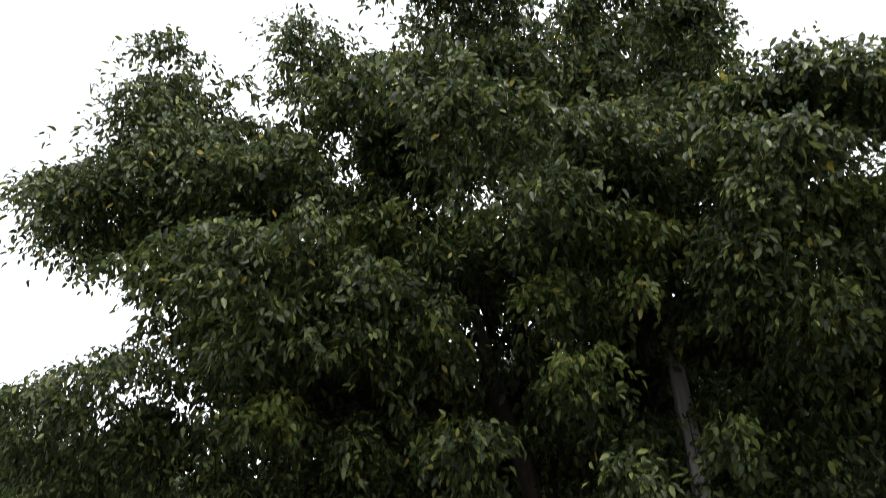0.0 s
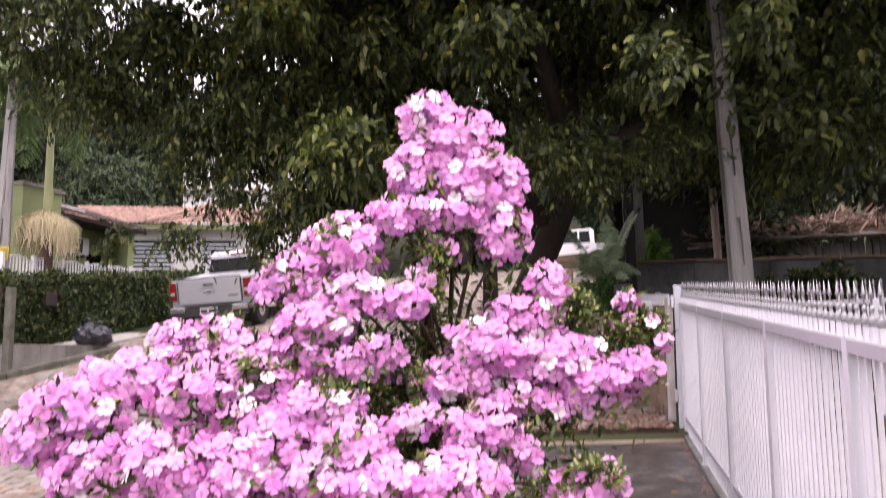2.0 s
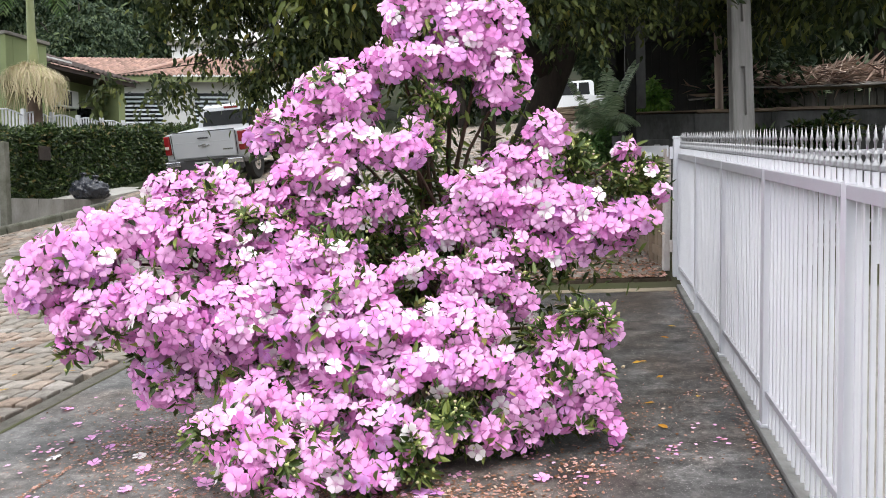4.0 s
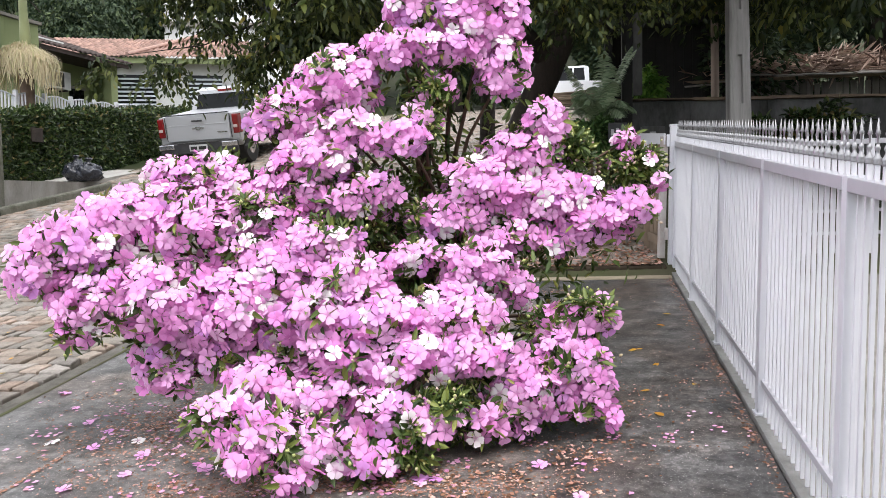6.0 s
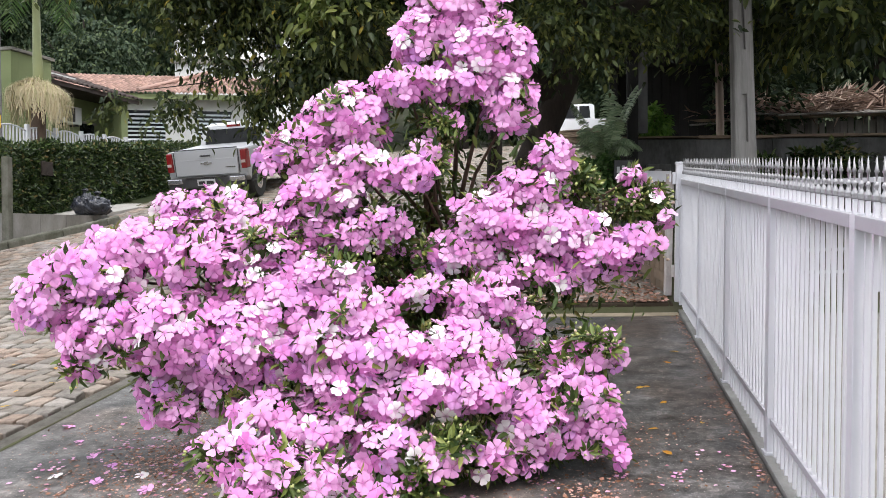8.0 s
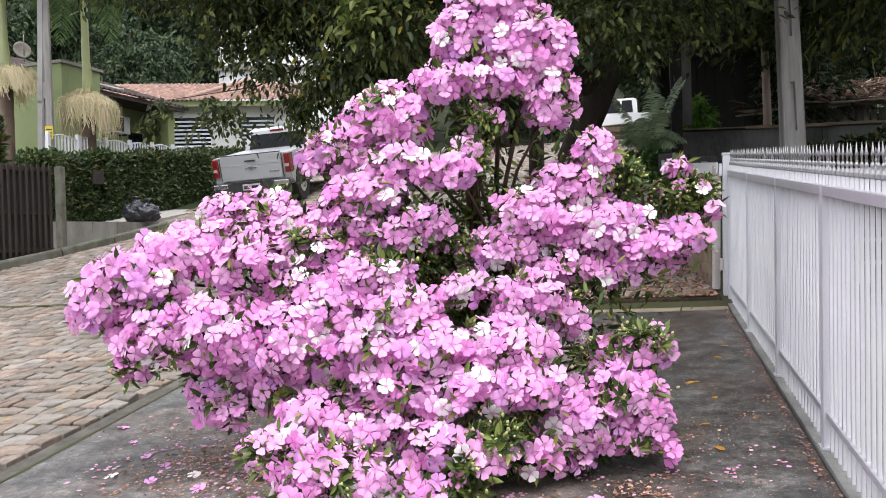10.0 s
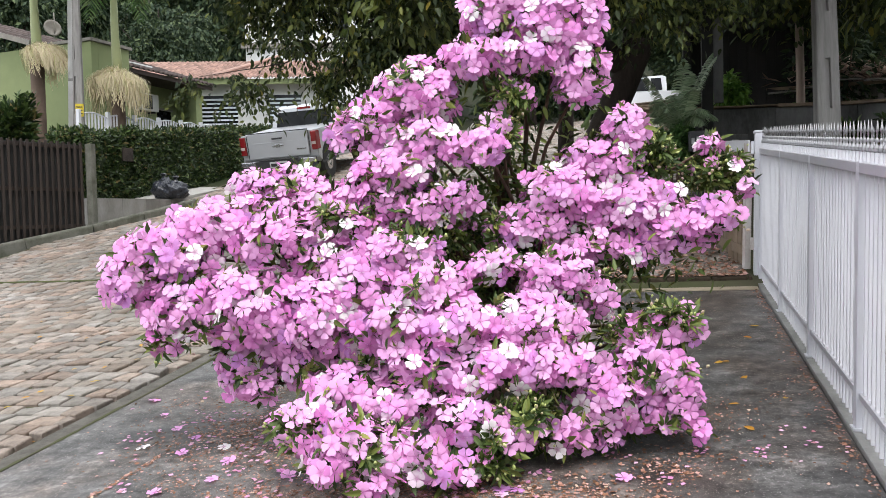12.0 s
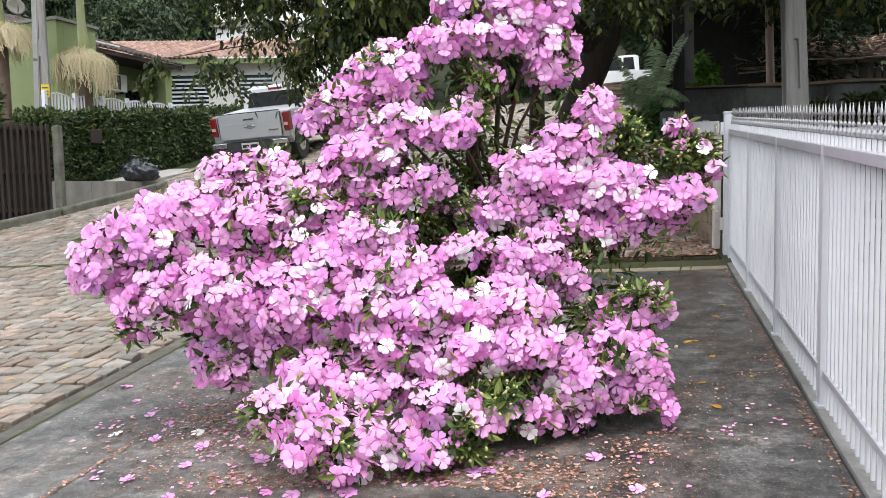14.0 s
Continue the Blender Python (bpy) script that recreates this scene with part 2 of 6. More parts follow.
M_UNDER = leafy("shade_fern", [(0.0, (0.07, 0.15, 0.05)), (0.6, (0.14, 0.27, 0.085)), (1.0, (0.23, 0.36, 0.13))], rough=0.45, back=0.25)
M_PALEFROND = leafy("pale_frond", [(0.0, (0.20, 0.29, 0.17)), (0.6, (0.33, 0.44, 0.26)), (1.0, (0.48, 0.56, 0.37))], rough=0.45, back=0.3)
M_FROND = leafy("palm_frond", [(0.0, (0.05, 0.10, 0.03)), (0.6, (0.09, 0.16, 0.05)), (1.0, (0.16, 0.22, 0.09))], rough=0.45, back=0.25)
M_STRAW = leafy("palm_flower_strand", [(0.0, (0.48, 0.39, 0.24)), (0.5, (0.64, 0.55, 0.38)), (0.85, (0.58, 0.53, 0.32)), (1.0, (0.42, 0.43, 0.18))], rough=0.7, back=0.15)
M_BARK = mat("bark", (0.050, 0.037, 0.029), (0.020, 0.016, 0.014), rough=0.9, scale=5, fine=40, bump=0.8, amount=0.7, stretch=(1, 1, 0.3))
M_TWIG = mat("twig", (0.16, 0.10, 0.07), (0.07, 0.05, 0.035), rough=0.85, scale=12, fine=90, bump=0.4)
M_SHAFT = mat("palm_shaft", (0.31, 0.33, 0.15), (0.22, 0.25, 0.12), rough=0.5, scale=2, fine=30, bump=0.1, stretch=(1, 1, 0.3))
M_PALMTRUNK = mat("palm_trunk", (0.16, 0.11, 0.08), (0.07, 0.05, 0.04), rough=0.9, scale=4, fine=30, bump=0.6)
# greyer than the white enamel, standing for the rails' shaded sides
M_RAIL = mat("shaded_rail_paint", (0.46, 0.45, 0.48), (0.38, 0.37, 0.40), rough=0.45, scale=2, fine=40, amount=0.45, bump=0.04, spec=0.5)
M_WHITE = mat("white_enamel", (0.66, 0.66, 0.69), (0.54, 0.54, 0.58), rough=0.4, scale=2, fine=40, amount=0.45, bump=0.04, spec=0.5)
M_CAST = mat("cast_aluminium", (0.38, 0.38, 0.39), (0.22, 0.22, 0.23), rough=0.45, metal=0.4, scale=20, fine=120, bump=0.12)
M_RUSTWHITE = mat("rusty_white_paint", (0.60, 0.59, 0.58), (0.22, 0.10, 0.05), rough=0.75, scale=3.0, fine=30, amount=0.42, bump=0.3)
M_PAD = drive_concrete()
M_PADEDGE = mat("concrete_edge", (0.15, 0.138, 0.122), (0.05, 0.047, 0.038), rough=0.85, scale=4, fine=45, amount=0.75, bump=0.5)
M_STRIP = mat("pale_mortar", (0.34, 0.29, 0.21), (0.18, 0.15, 0.11), rough=0.85, scale=3, fine=60, amount=0.6, bump=0.25)
M_KERB = mat("fence_kerb", (0.34, 0.335, 0.32), (0.15, 0.145, 0.135), rough=0.8, scale=2.5, fine=70, amount=0.65, bump=0.25)
M_COBBLE = mat("cobble_stone", spec=0.25, col=(0.37, 0.305, 0.255), col2=(0.15, 0.125, 0.105), rough=0.75, scale=9, fine=75, amount=0.6, bump=0.6, shift=0.30, hue=0.012, wash=((0.17, 0.16, 0.13), 0.7, 0.45))
M_JOINT = mat("road_joint_sand", (0.085, 0.075, 0.055), (0.060, 0.070, 0.030), spec=0.1, rough=0.95, scale=1.2, fine=50, amount=0.7, bump=0.4)
M_MOSS = mat("moss", (0.085, 0.095, 0.035), (0.05, 0.06, 0.025), spec=0.1, rough=0.95, scale=6, fine=70, amount=0.7, bump=0.6)
M_GROUND = mat("ground_soil", (0.05, 0.048, 0.03), (0.024, 0.034, 0.014), rough=0.95, spec=0.1, scale=0.5, fine=9, amount=0.8, bump=0.3)
M_YARD = mat("yard_gravel", (0.31, 0.295, 0.27), (0.14, 0.13, 0.115), rough=0.9, scale=4, fine=45, amount=0.6, bump=0.4)
M_CEMENT = mat("weathered_cement", (0.36, 0.35, 0.33), (0.16, 0.15, 0.135), rough=0.85, scale=1.6, fine=40, amount=0.7, bump=0.25, stretch=(1, 1, 0.5))
M_WALK = mat("sidewalk_cement", (0.42, 0.41, 0.39), (0.27, 0.26, 0.24), rough=0.85, scale=1.5, fine=50, amount=0.6, bump=0.2)
M_POLE = mat("pole_concrete", (0.33, 0.315, 0.30), (0.10, 0.095, 0.09), rough=0.85, scale=7, fine=60, amount=0.62, bump=0.3, stretch=(1, 1, 0.10))
M_POLE_PALE = mat("pole_lit_face", (0.58, 0.58, 0.57), (0.40, 0.39, 0.37), rough=0.8, scale=2, fine=45, bump=0.2)
M_WOODPOLE = mat("weathered_pole_wood", (0.40, 0.31, 0.26), (0.22, 0.16, 0.13), rough=0.85, scale=4, fine=50, amount=0.6, bump=0.3, stretch=(1, 1, 0.1))
M_DARKWALL = mat("grimy_wall", (0.21, 0.21, 0.21), (0.04, 0.04, 0.038), rough=0.9, scale=1.2, fine=25, amount=0.7, bump=0.2, stretch=(1, 1, 0.4))
M_COPING = mat("old_board", (0.26, 0.19, 0.13), (0.12, 0.09, 0.07), rough=0.85, scale=3, fine=40, bump=0.3)
M_GREENWALL = mat("green_render", (0.25, 0.29, 0.135), (0.19, 0.22, 0.105), rough=0.85, scale=1.2, fine=50, amount=0.5, bump=0.1)
M_WHITEWALL = mat("white_render", (0.68, 0.68, 0.66), (0.50, 0.50, 0.48), rough=0.85, scale=1.0, fine=40, amount=0.5, bump=0.1)
M_TILE_BROWN = mat("dark_roof_tile", (0.085, 0.058, 0.050), (0.045, 0.036, 0.033), rough=0.8, scale=1.5, fine=20, amount=0.6, bump=0.3, shift=0.2)
M_TILE_RED = mat("clay_roof_tile", (0.38, 0.235, 0.185), (0.20, 0.135, 0.115), rough=0.8, scale=1.3, fine=15, amount=0.65, bump=0.3, shift=0.3)
M_FASCIA = mat("fascia_board", (0.24, 0.22, 0.19), (0.13, 0.12, 0.10), rough=0.6, bump=0.1)
M_DARK = mat("gap_black", (0.02, 0.02, 0.02), (0.03, 0.03, 0.03), rough=0.6, bump=0)
M_GATE = mat("dark_wood_slat", (0.052, 0.038, 0.032), (0.024, 0.018, 0.015), rough=0.6, scale=3, fine=60, bump=0.25, stretch=(1, 1, 0.2), shift=0.15)
M_BAG = mat("bin_bag_plastic", (0.018, 0.020, 0.028), (0.03, 0.033, 0.045), rough=0.28, scale=8, fine=30, bump=0.7, spec=0.6)
M_SILVER = mat("silver_car_paint", (0.45, 0.46, 0.48), (0.41, 0.42, 0.44), rough=0.34, metal=0.3, scale=1, fine=200, amount=0.4, bump=0, spec=0.6)
M_CARWHITE = mat("white_car_paint", (0.74, 0.75, 0.77), (0.66, 0.67, 0.69), rough=0.35, scale=1, fine=100, amount=0.3, bump=0, spec=0.6)
M_GLASS = mat("tinted_window", (0.010, 0.011, 0.013), (0.016, 0.018, 0.02), rough=0.14, bump=0, spec=0.3)
M_RED = mat("red_tail_lens", (0.21, 0.012, 0.014), (0.14, 0.009, 0.01), rough=0.2, bump=0, spec=0.7)
M_CLEARLENS = mat("clear_lens", (0.50, 0.40, 0.38), (0.42, 0.34, 0.32), rough=0.2, bump=0, spec=0.7)
M_CHROME = mat("chrome", (0.62, 0.62, 0.64), (0.5, 0.5, 0.52), rough=0.18, metal=0.9, bump=0)
M_RUBBER = mat("tyre_rubber", (0.02, 0.02, 0.02), (0.035, 0.034, 0.033), rough=0.85, bump=0.2)
M_PLASTIC = mat("dark_plastic", (0.03, 0.03, 0.033), (0.05, 0.05, 0.052), rough=0.6, bump=0.1)
M_PLATE = mat("plate_grey", (0.50, 0.50, 0.51), (0.44, 0.44, 0.45), rough=0.5, bump=0)
M_INK = mat("black_ink", (0.02, 0.02, 0.02), (0.03, 0.03, 0.03), rough=0.5, bump=0)
M_YELLOW = mat("yellow_sign", (0.62, 0.47, 0.03), (0.5, 0.38, 0.03), rough=0.5, bump=0)
M_PALEBLUE = mat("window_grille_paint", (0.60, 0.64, 0.67), (0.48, 0.52, 0.55), rough=0.6, bump=0)
M_THATCH = leafy("dead_thatch", [(0.0, (0.10, 0.065, 0.055)), (0.5, (0.36, 0.25, 0.20)), (1.0, (0.60, 0.48, 0.40))], rough=0.8, back=0.05)
M_MOSSCEMENT = mat("mossy_cement", (0.20, 0.195, 0.17), (0.07, 0.075, 0.05), rough=0.9, scale=4, fine=40, amount=0.7, bump=0.4)
M_GREYPLANK = mat("bleached_plank", (0.27, 0.255, 0.24), (0.12, 0.11, 0.10), rough=0.9, scale=5, fine=60, amount=0.65, bump=0.4, stretch=(1, 1, 0.12), shift=0.3)
M_BLACKPOST = mat("carport_shade_black", (0.022, 0.021, 0.02), (0.012, 0.012, 0.012), rough=0.8, scale=3, fine=40, bump=0.3)
M_SOILSTONE = mat("earth_stained_stone", (0.085, 0.064, 0.046), (0.03, 0.024, 0.017), spec=0.1, rough=0.95, scale=7, fine=60, amount=0.7, bump=0.6, shift=0.25)
M_LOG = mat("old_timber", (0.25, 0.19, 0.135), (0.11, 0.085, 0.06), rough=0.85, scale=6, fine=60, bump=0.35, shift=0.25)

# ---------- building helpers ----------


def part(name, bm, material, parent=None, label="", smooth=False):
    """Links a bmesh as one mesh object, under a thing or a part of it."""
    me = bpy.data.meshes.new(name)
    bm.to_mesh(me)
    bm.free()
    me.materials.append(material)
    if smooth:
        me.polygons.foreach_set("use_smooth", [True] * len(me.polygons))
    ob = new(name, me)
    ob.parent = parent
    if label:
        ob["label"] = label
    return ob


def many(name, verts, faces, material, parent=None, uv=None, smooth=False):
    """One mesh from arrays of places and of faces that all have the same number of corners."""
    me = bpy.data.meshes.new(name)
    verts, faces = np.asarray(verts, np.float32), np.asarray(faces, np.int32)
    k = faces.shape[1]
    me.vertices.add(len(verts))
    me.vertices.foreach_set("co", verts.ravel())
    me.loops.add(faces.size)
    me.loops.foreach_set("vertex_index", faces.ravel())
    me.polygons.add(len(faces))
    me.polygons.foreach_set("loop_start", np.arange(len(faces), dtype=np.int32) * k)
    me.polygons.foreach_set("loop_total", np.full(len(faces), k, np.int32))
    if smooth:
        me.polygons.foreach_set("use_smooth", np.ones(len(faces), bool))
    if uv is not None:
        me.uv_layers.new(name="UVMap").data.foreach_set("uv", np.asarray(uv, np.float32)[faces.ravel()].ravel())
    me.materials.append(material)
    me.update(calc_edges=True)
    ob = new(name, me)
    ob.parent = parent
    return ob


def spread(tv, tf, turns, places, sizes):
    """Copies of a small template mesh, one for each turn, place and size, as arrays."""
    tv, tf = np.asarray(tv, float), np.asarray(tf)
    n = len(places)
    v = np.einsum("nij,kj->nki", turns, tv) * np.asarray(sizes)[:, None, None] + np.asarray(places)[:, None, :]
    f = tf[None] + (np.arange(n) * len(tv))[:, None, None]
    return v.reshape(-1, 3), f.reshape(-1, tf.shape[1])


def unit(v):
    v = np.asarray(v, float)
    return v / np.maximum(np.linalg.norm(v, axis=-1, keepdims=True), 1e-9)


def turns_to(ahead, up):
    """Rotations that carry +y to ahead and +z near to up."""
    y = unit(ahead)
    x = unit(np.cross(y, up))
    z = np.cross(x, y)
    return np.stack([x, y, z], -1)


LEAF_V = [(0, 0, 0), (-0.21, 0.28, 0.06), (-0.17, 0.66, 0.04), (0, 1, -0.07), (0.17, 0.66, 0.04), (0.21, 0.28, 0.06)]
LEAF_F = [(0, 3, 2, 1), (0, 5, 4, 3)]
rng = np.random.default_rng(7)


def empty(name, label, category, m=None, group="", kind=""):
    ob = new(name)
    ob.empty_display_size = 0.1
    if m is not None:
        ob.matrix_world = m
    return tagged(ob, label, category, group, kind)


def add_box(bm, lo, hi, bevel=0.0, m=None):
    g = bmesh.ops.create_cube(bm, size=1)["verts"]
    lo, hi = Vector(lo), Vector(hi)
    for v in g:
        v.co = Vector([(a + b) / 2 + c * (b - a) for a, b, c in zip(lo, hi, v.co)])
    if bevel:
        e = list({e for v in g for e in v.link_edges})
        r = bmesh.ops.bevel(bm, geom=e, offset=bevel, segments=2, affect="EDGES", profile=0.6)
        g = list({v for f in r["faces"] for v in f.verts} | {v for v in g if v.is_valid})
    if m is not None:
        bmesh.ops.transform(bm, matrix=m, verts=[v for v in g if v.is_valid])


def box(name, lo, hi, material, parent=None, bevel=0.0, label="", m=None):
    bm = bmesh.new()
    add_box(bm, lo, hi, bevel, m)
    return part(name, bm, material, parent, label)


def tube_mesh(bm, points, radii, sides=8, cap=True):
    """A round bar along points with a radius at each."""
    rings = []
    pts = [Vector(p) for p in points]
    for i, p in enumerate(pts):
        d = (pts[min(i + 1, len(pts) - 1)] - pts[max(i - 1, 0)]).normalized()
        a = d.orthogonal().normalized() if abs(d.z) < 0.95 else Vector((1, 0, 0)).cross(d).normalized()
        if i and rings:
            a = (last - d * last.dot(d)).normalized()
        last = a
        b = d.cross(a)
        rings.append([bm.verts.new(p + (a * math.cos(k * math.tau / sides) + b * math.sin(k * math.tau / sides)) * radii[i]) for k in range(sides)])
    for r, s in zip(rings, rings[1:]):
        for k in range(sides):
            bm.faces.new((r[k], r[(k + 1) % sides], s[(k + 1) % sides], s[k]))
    if cap:
        bm.faces.new(rings[0][::-1])
        bm.faces.new(rings[-1])


def tube(name, points, radii, material, parent=None, sides=8, label=""):
    bm = bmesh.new()
    tube_mesh(bm, points, radii, sides)
    return part(name, bm, material, parent, label, smooth=True)


def lathe(bm, profile, centre, sides=10):
    """A turned body about the upright line through centre; profile: rows of radius, height."""
    c = Vector(centre)
    rings = [[bm.verts.new(c + Vector((r * math.cos(k * math.tau / sides), r * math.sin(k * math.tau / sides), z))) for k in range(sides)] for r, z in profile]
    for r, s in zip(rings, rings[1:]):
        for k in range(sides):
            bm.faces.new((r[k], r[(k + 1) % sides], s[(k + 1) % sides], s[k]))
    bm.faces.new(rings[0][::-1])
    bm.faces.new(rings[-1])


def ground_z(y):
    """The height of the road: level beside the drive, then climbing, easing off further up."""
    u = np.clip((np.asarray(y, float) - 7.4) / 0.5, -30, 30)
    rise = 0.095 * np.where(u < 29, 0.5 * np.log1p(np.exp(u)), np.asarray(y, float) - 7.4)
    over = np.maximum(np.asarray(y, float) - 20, 0)
    return rise - 0.055 * over


def gz(y):
    return float(ground_z(y))


UPRIGHT = set()


def upright(ob):
    """Marks a thing that is built in level places, so that it is not laid on the slope at the end."""
    UPRIGHT.add(ob.name)
    return ob


def street(x, y, h=0.0):
    """The level place of a point of the drive's plane, h above it."""
    return SLOPE @ Vector((x, y, 0)) + Vector((0, 0, h))


def street_z(x, y):
    """The height of the road's surface at a level place."""
    yp = (y + 0.107 * gz(y)) / 0.9943
    yp = (y + 0.107 * gz(yp)) / 0.9943
    return 0.022 * x + 0.107 * yp + 0.994 * gz(yp)


def lined(a, b):
    """The pose with x along a to b and z as near upright as it can be."""
    a, b = Vector(a), Vector(b)
    x = (b - a).normalized()
    y = Vector((0, 0, 1)).cross(x).normalized()
    z = x.cross(y)
    return Matrix(((x.x, y.x, z.x, a.x), (x.y, y.y, z.y, a.y), (x.z, y.z, z.z, a.z), (0, 0, 0, 1)))

# ---------- ground, road, drive ----------
xs = np.concatenate([np.linspace(-160, -30, 14), np.linspace(-26, 16, 43), np.linspace(20, 160, 15)])
ys = np.concatenate([np.linspace(-120, -8, 12), np.linspace(-5, 45, 101), np.linspace(50, 260, 22)])
gx, gy = np.meshgrid(xs, ys)
gzz = ground_z(gy) - 0.07
gzz += np.clip((gx - 4) / 30, 0, 1) * 0.0 + np.clip((-gx - 16) / 60, 0, 2) * 9 * np.clip((gy - 14) / 20, 0, 1) + np.clip((gy - 48) / 80, 0, 2) * 16
nx = len(xs)
idx = np.arange(len(ys) * nx).reshape(len(ys), nx)
quads = np.stack([idx[:-1, :-1], idx[:-1, 1:], idx[1:, 1:], idx[1:, :-1]], -1).reshape(-1, 4)
ground = many("ground", np.stack([gx, gy, gzz], -1).reshape(-1, 3), quads, M_GROUND, smooth=True)
tagged(ground, "bare brown soil with thin grass, rising to a wooded hill", "ground", kind="structure")

# the bed of the paved road, under and between the stones
rx = np.linspace(-10.0, 3.2, 34)
ry = np.linspace(-2.0, 60.0, 156)
bx, by = np.meshgrid(rx, ry)
bz = ground_z(by) - 0.012
bz = np.where((bx > -3.62) & (by < 7.93), -0.06, bz)
ri = np.arange(bx.size).reshape(bx.shape)
rq = np.stack([ri[:-1, :-1], ri[:-1, 1:], ri[1:, 1:], ri[1:, :-1]], -1).reshape(-1, 4)
road = many("road", np.stack([bx, by, bz], -1).reshape(-1, 3), rq, M_JOINT, smooth=True)
tagged(road, "uphill road of uneven grey-brown cobbles with mossy joints", "road", kind="structure")


# concrete drive with its edge strips
drive = empty("driveway", "dark stained concrete driveway strewn with petals", "driveway", kind="structure")
bm = bmesh.new()
add_box(bm, (-3.441, -3.0, -0.12), (0.81, 7.68, 0.0), 0.004)
part("slab", bm, M_PAD, drive)
box("edge_strip", (-3.60, -3.0, -0.12), (-3.466, 7.93, -0.004), M_PADEDGE, drive, 0.012, "soil-stained concrete edge")
box("open_joint", (-3.464, -3.0, -0.12), (-3.443, 7.68, -0.035), M_JOINT, drive, 0, "dark earth-filled joint")
box("edge_strip", (-3.448, 7.69, -0.12), (0.81, 7.93, 0.006), M_STRIP, drive, 0.006, "pale mortar strip")
box("fence_kerb", (0.818, -3.0, -0.12), (1.0, 8.06, 0.022), M_KERB, drive, 0.008, "low grey concrete kerb")
# soil and moss that have worked up out of the joint, uneven at both sides
jy = np.arange(-2.9, 7.66, 0.03)
jw = [0.011 + 0.020 * abs(noise.noise(Vector((0, q * 2.3, 1)))) + 0.014 * abs(noise.noise(Vector((3, q * 9.0, 1)))) for q in jy]
jm = [-3.454 + 0.012 * noise.noise(Vector((7, q * 1.7, 2))) for q in jy]
jv = [(m - w - 0.018 * abs(noise.noise(Vector((9, q * 6.0, 4)))), q, -0.0015) for q, m, w in zip(jy, jm, jw)] + [(m, q, 0.005) for q, m in zip(jy, jm)] + [(m + w, q, 0.0025) for q, m, w in zip(jy, jm, jw)]
jn = len(jy)
jf = [(k + o, k + o + jn, k + o + jn + 1, k + o + 1) for o in (0, jn) for k in range(jn - 1)]
many("joint_soil", jv, jf, M_JOINT, drive)["label"] = "dark soil along the open joint"
# the stone edge where the road stands a step above the drive
step = empty("kerb_step", "row of worn kerb stones above the drive", "kerb", kind="structure")
x = -3.5
while x < 0.75:
    w = random.uniform(0.28, 0.45)
    box("kerb_stone", (x, 7.945, -0.1), (min(x + w - 0.012, 0.78), 8.09, 0.068 + random.uniform(-0.012, 0.012)), M_SOILSTONE, step, 0.014)
    x += w
yard = box("yard", (1.004, -6.0, -0.12), (9.0, 12.3, -0.01), M_YARD)
tagged(yard, "pale gravel yard behind the white fence", "yard", kind="structure")

# left side: kerb stones, raised sidewalk
kerb = empty("left_kerb", "rounded pale concrete kerb along the road", "kerb", kind="structure")
KERB_Y = [3.0, 8.5, 10.49, 11.1, 11.72, 12.52, 13.33, 14.1]
KERB_X = [-12.6, -11.1, -10.30, -10.01, -9.62, -9.35, -9.08, -8.95]
y = 3.0
while y < 14.0:
    a, b = y, min(y + 0.98, 14.1)
    xa, xb = (float(np.interp(q, KERB_Y, KERB_X)) for q in (a, b))
    tube("kerb_stone", [(xa, a, gz(a) + 0.10), (xb, b - 0.015, gz(b) + 0.10)], [0.048, 0.048], M_MOSSCEMENT, kerb, 10)
    box("kerb_base", (-0.055, 0, -0.2), (0.055, math.dist((xa, a), (xb, b)) - 0.012, 0.10), M_MOSSCEMENT, kerb, 0.004, m=lined((xa, a, gz(a)), (xb, b, gz(b))) @ Matrix.Rotation(-math.pi / 2, 4, "Z"))
    y = b


def walk_z(y):
    return float(np.interp(y, [11.9, 14.2, 15.8, 19.2, 30], [2.08, 2.10, 2.33, 2.72, 4.4]))


sidewalk = upright(empty("sidewalk", "raised grey cement sidewalk in front of the hedge", "sidewalk", kind="structure"))
sy = [11.95, 12.7, 13.4, 14.2, 15.8, 17.5, 19.2, 22.0, 26.0, 30.0]
for a, b in zip(sy, sy[1:]):
    bm = bmesh.new()
    v = []
    for yy in (a, b - 0.012):
        for xx in (-9.74 + 0.03 * (yy - 12), -12.4):
            for low in (0, 1):
                v.append(bm.verts.new((xx, yy, street_z(xx, yy) - 0.3 if low else walk_z(yy))))
    for f in ((0, 4, 6, 2), (0, 1, 5, 4), (0, 2, 3, 1), (4, 5, 7, 6), (2, 6, 7, 3)):
        bm.faces.new([v[k] for k in f])
    bmesh.ops.recalc_face_normals(bm, faces=bm.faces)
    part("sidewalk_slab", bm, M_CEMENT if a < 13.9 else M_WALK, sidewalk)

# ---------- the white spear fence ----------
BAR = 0.0155


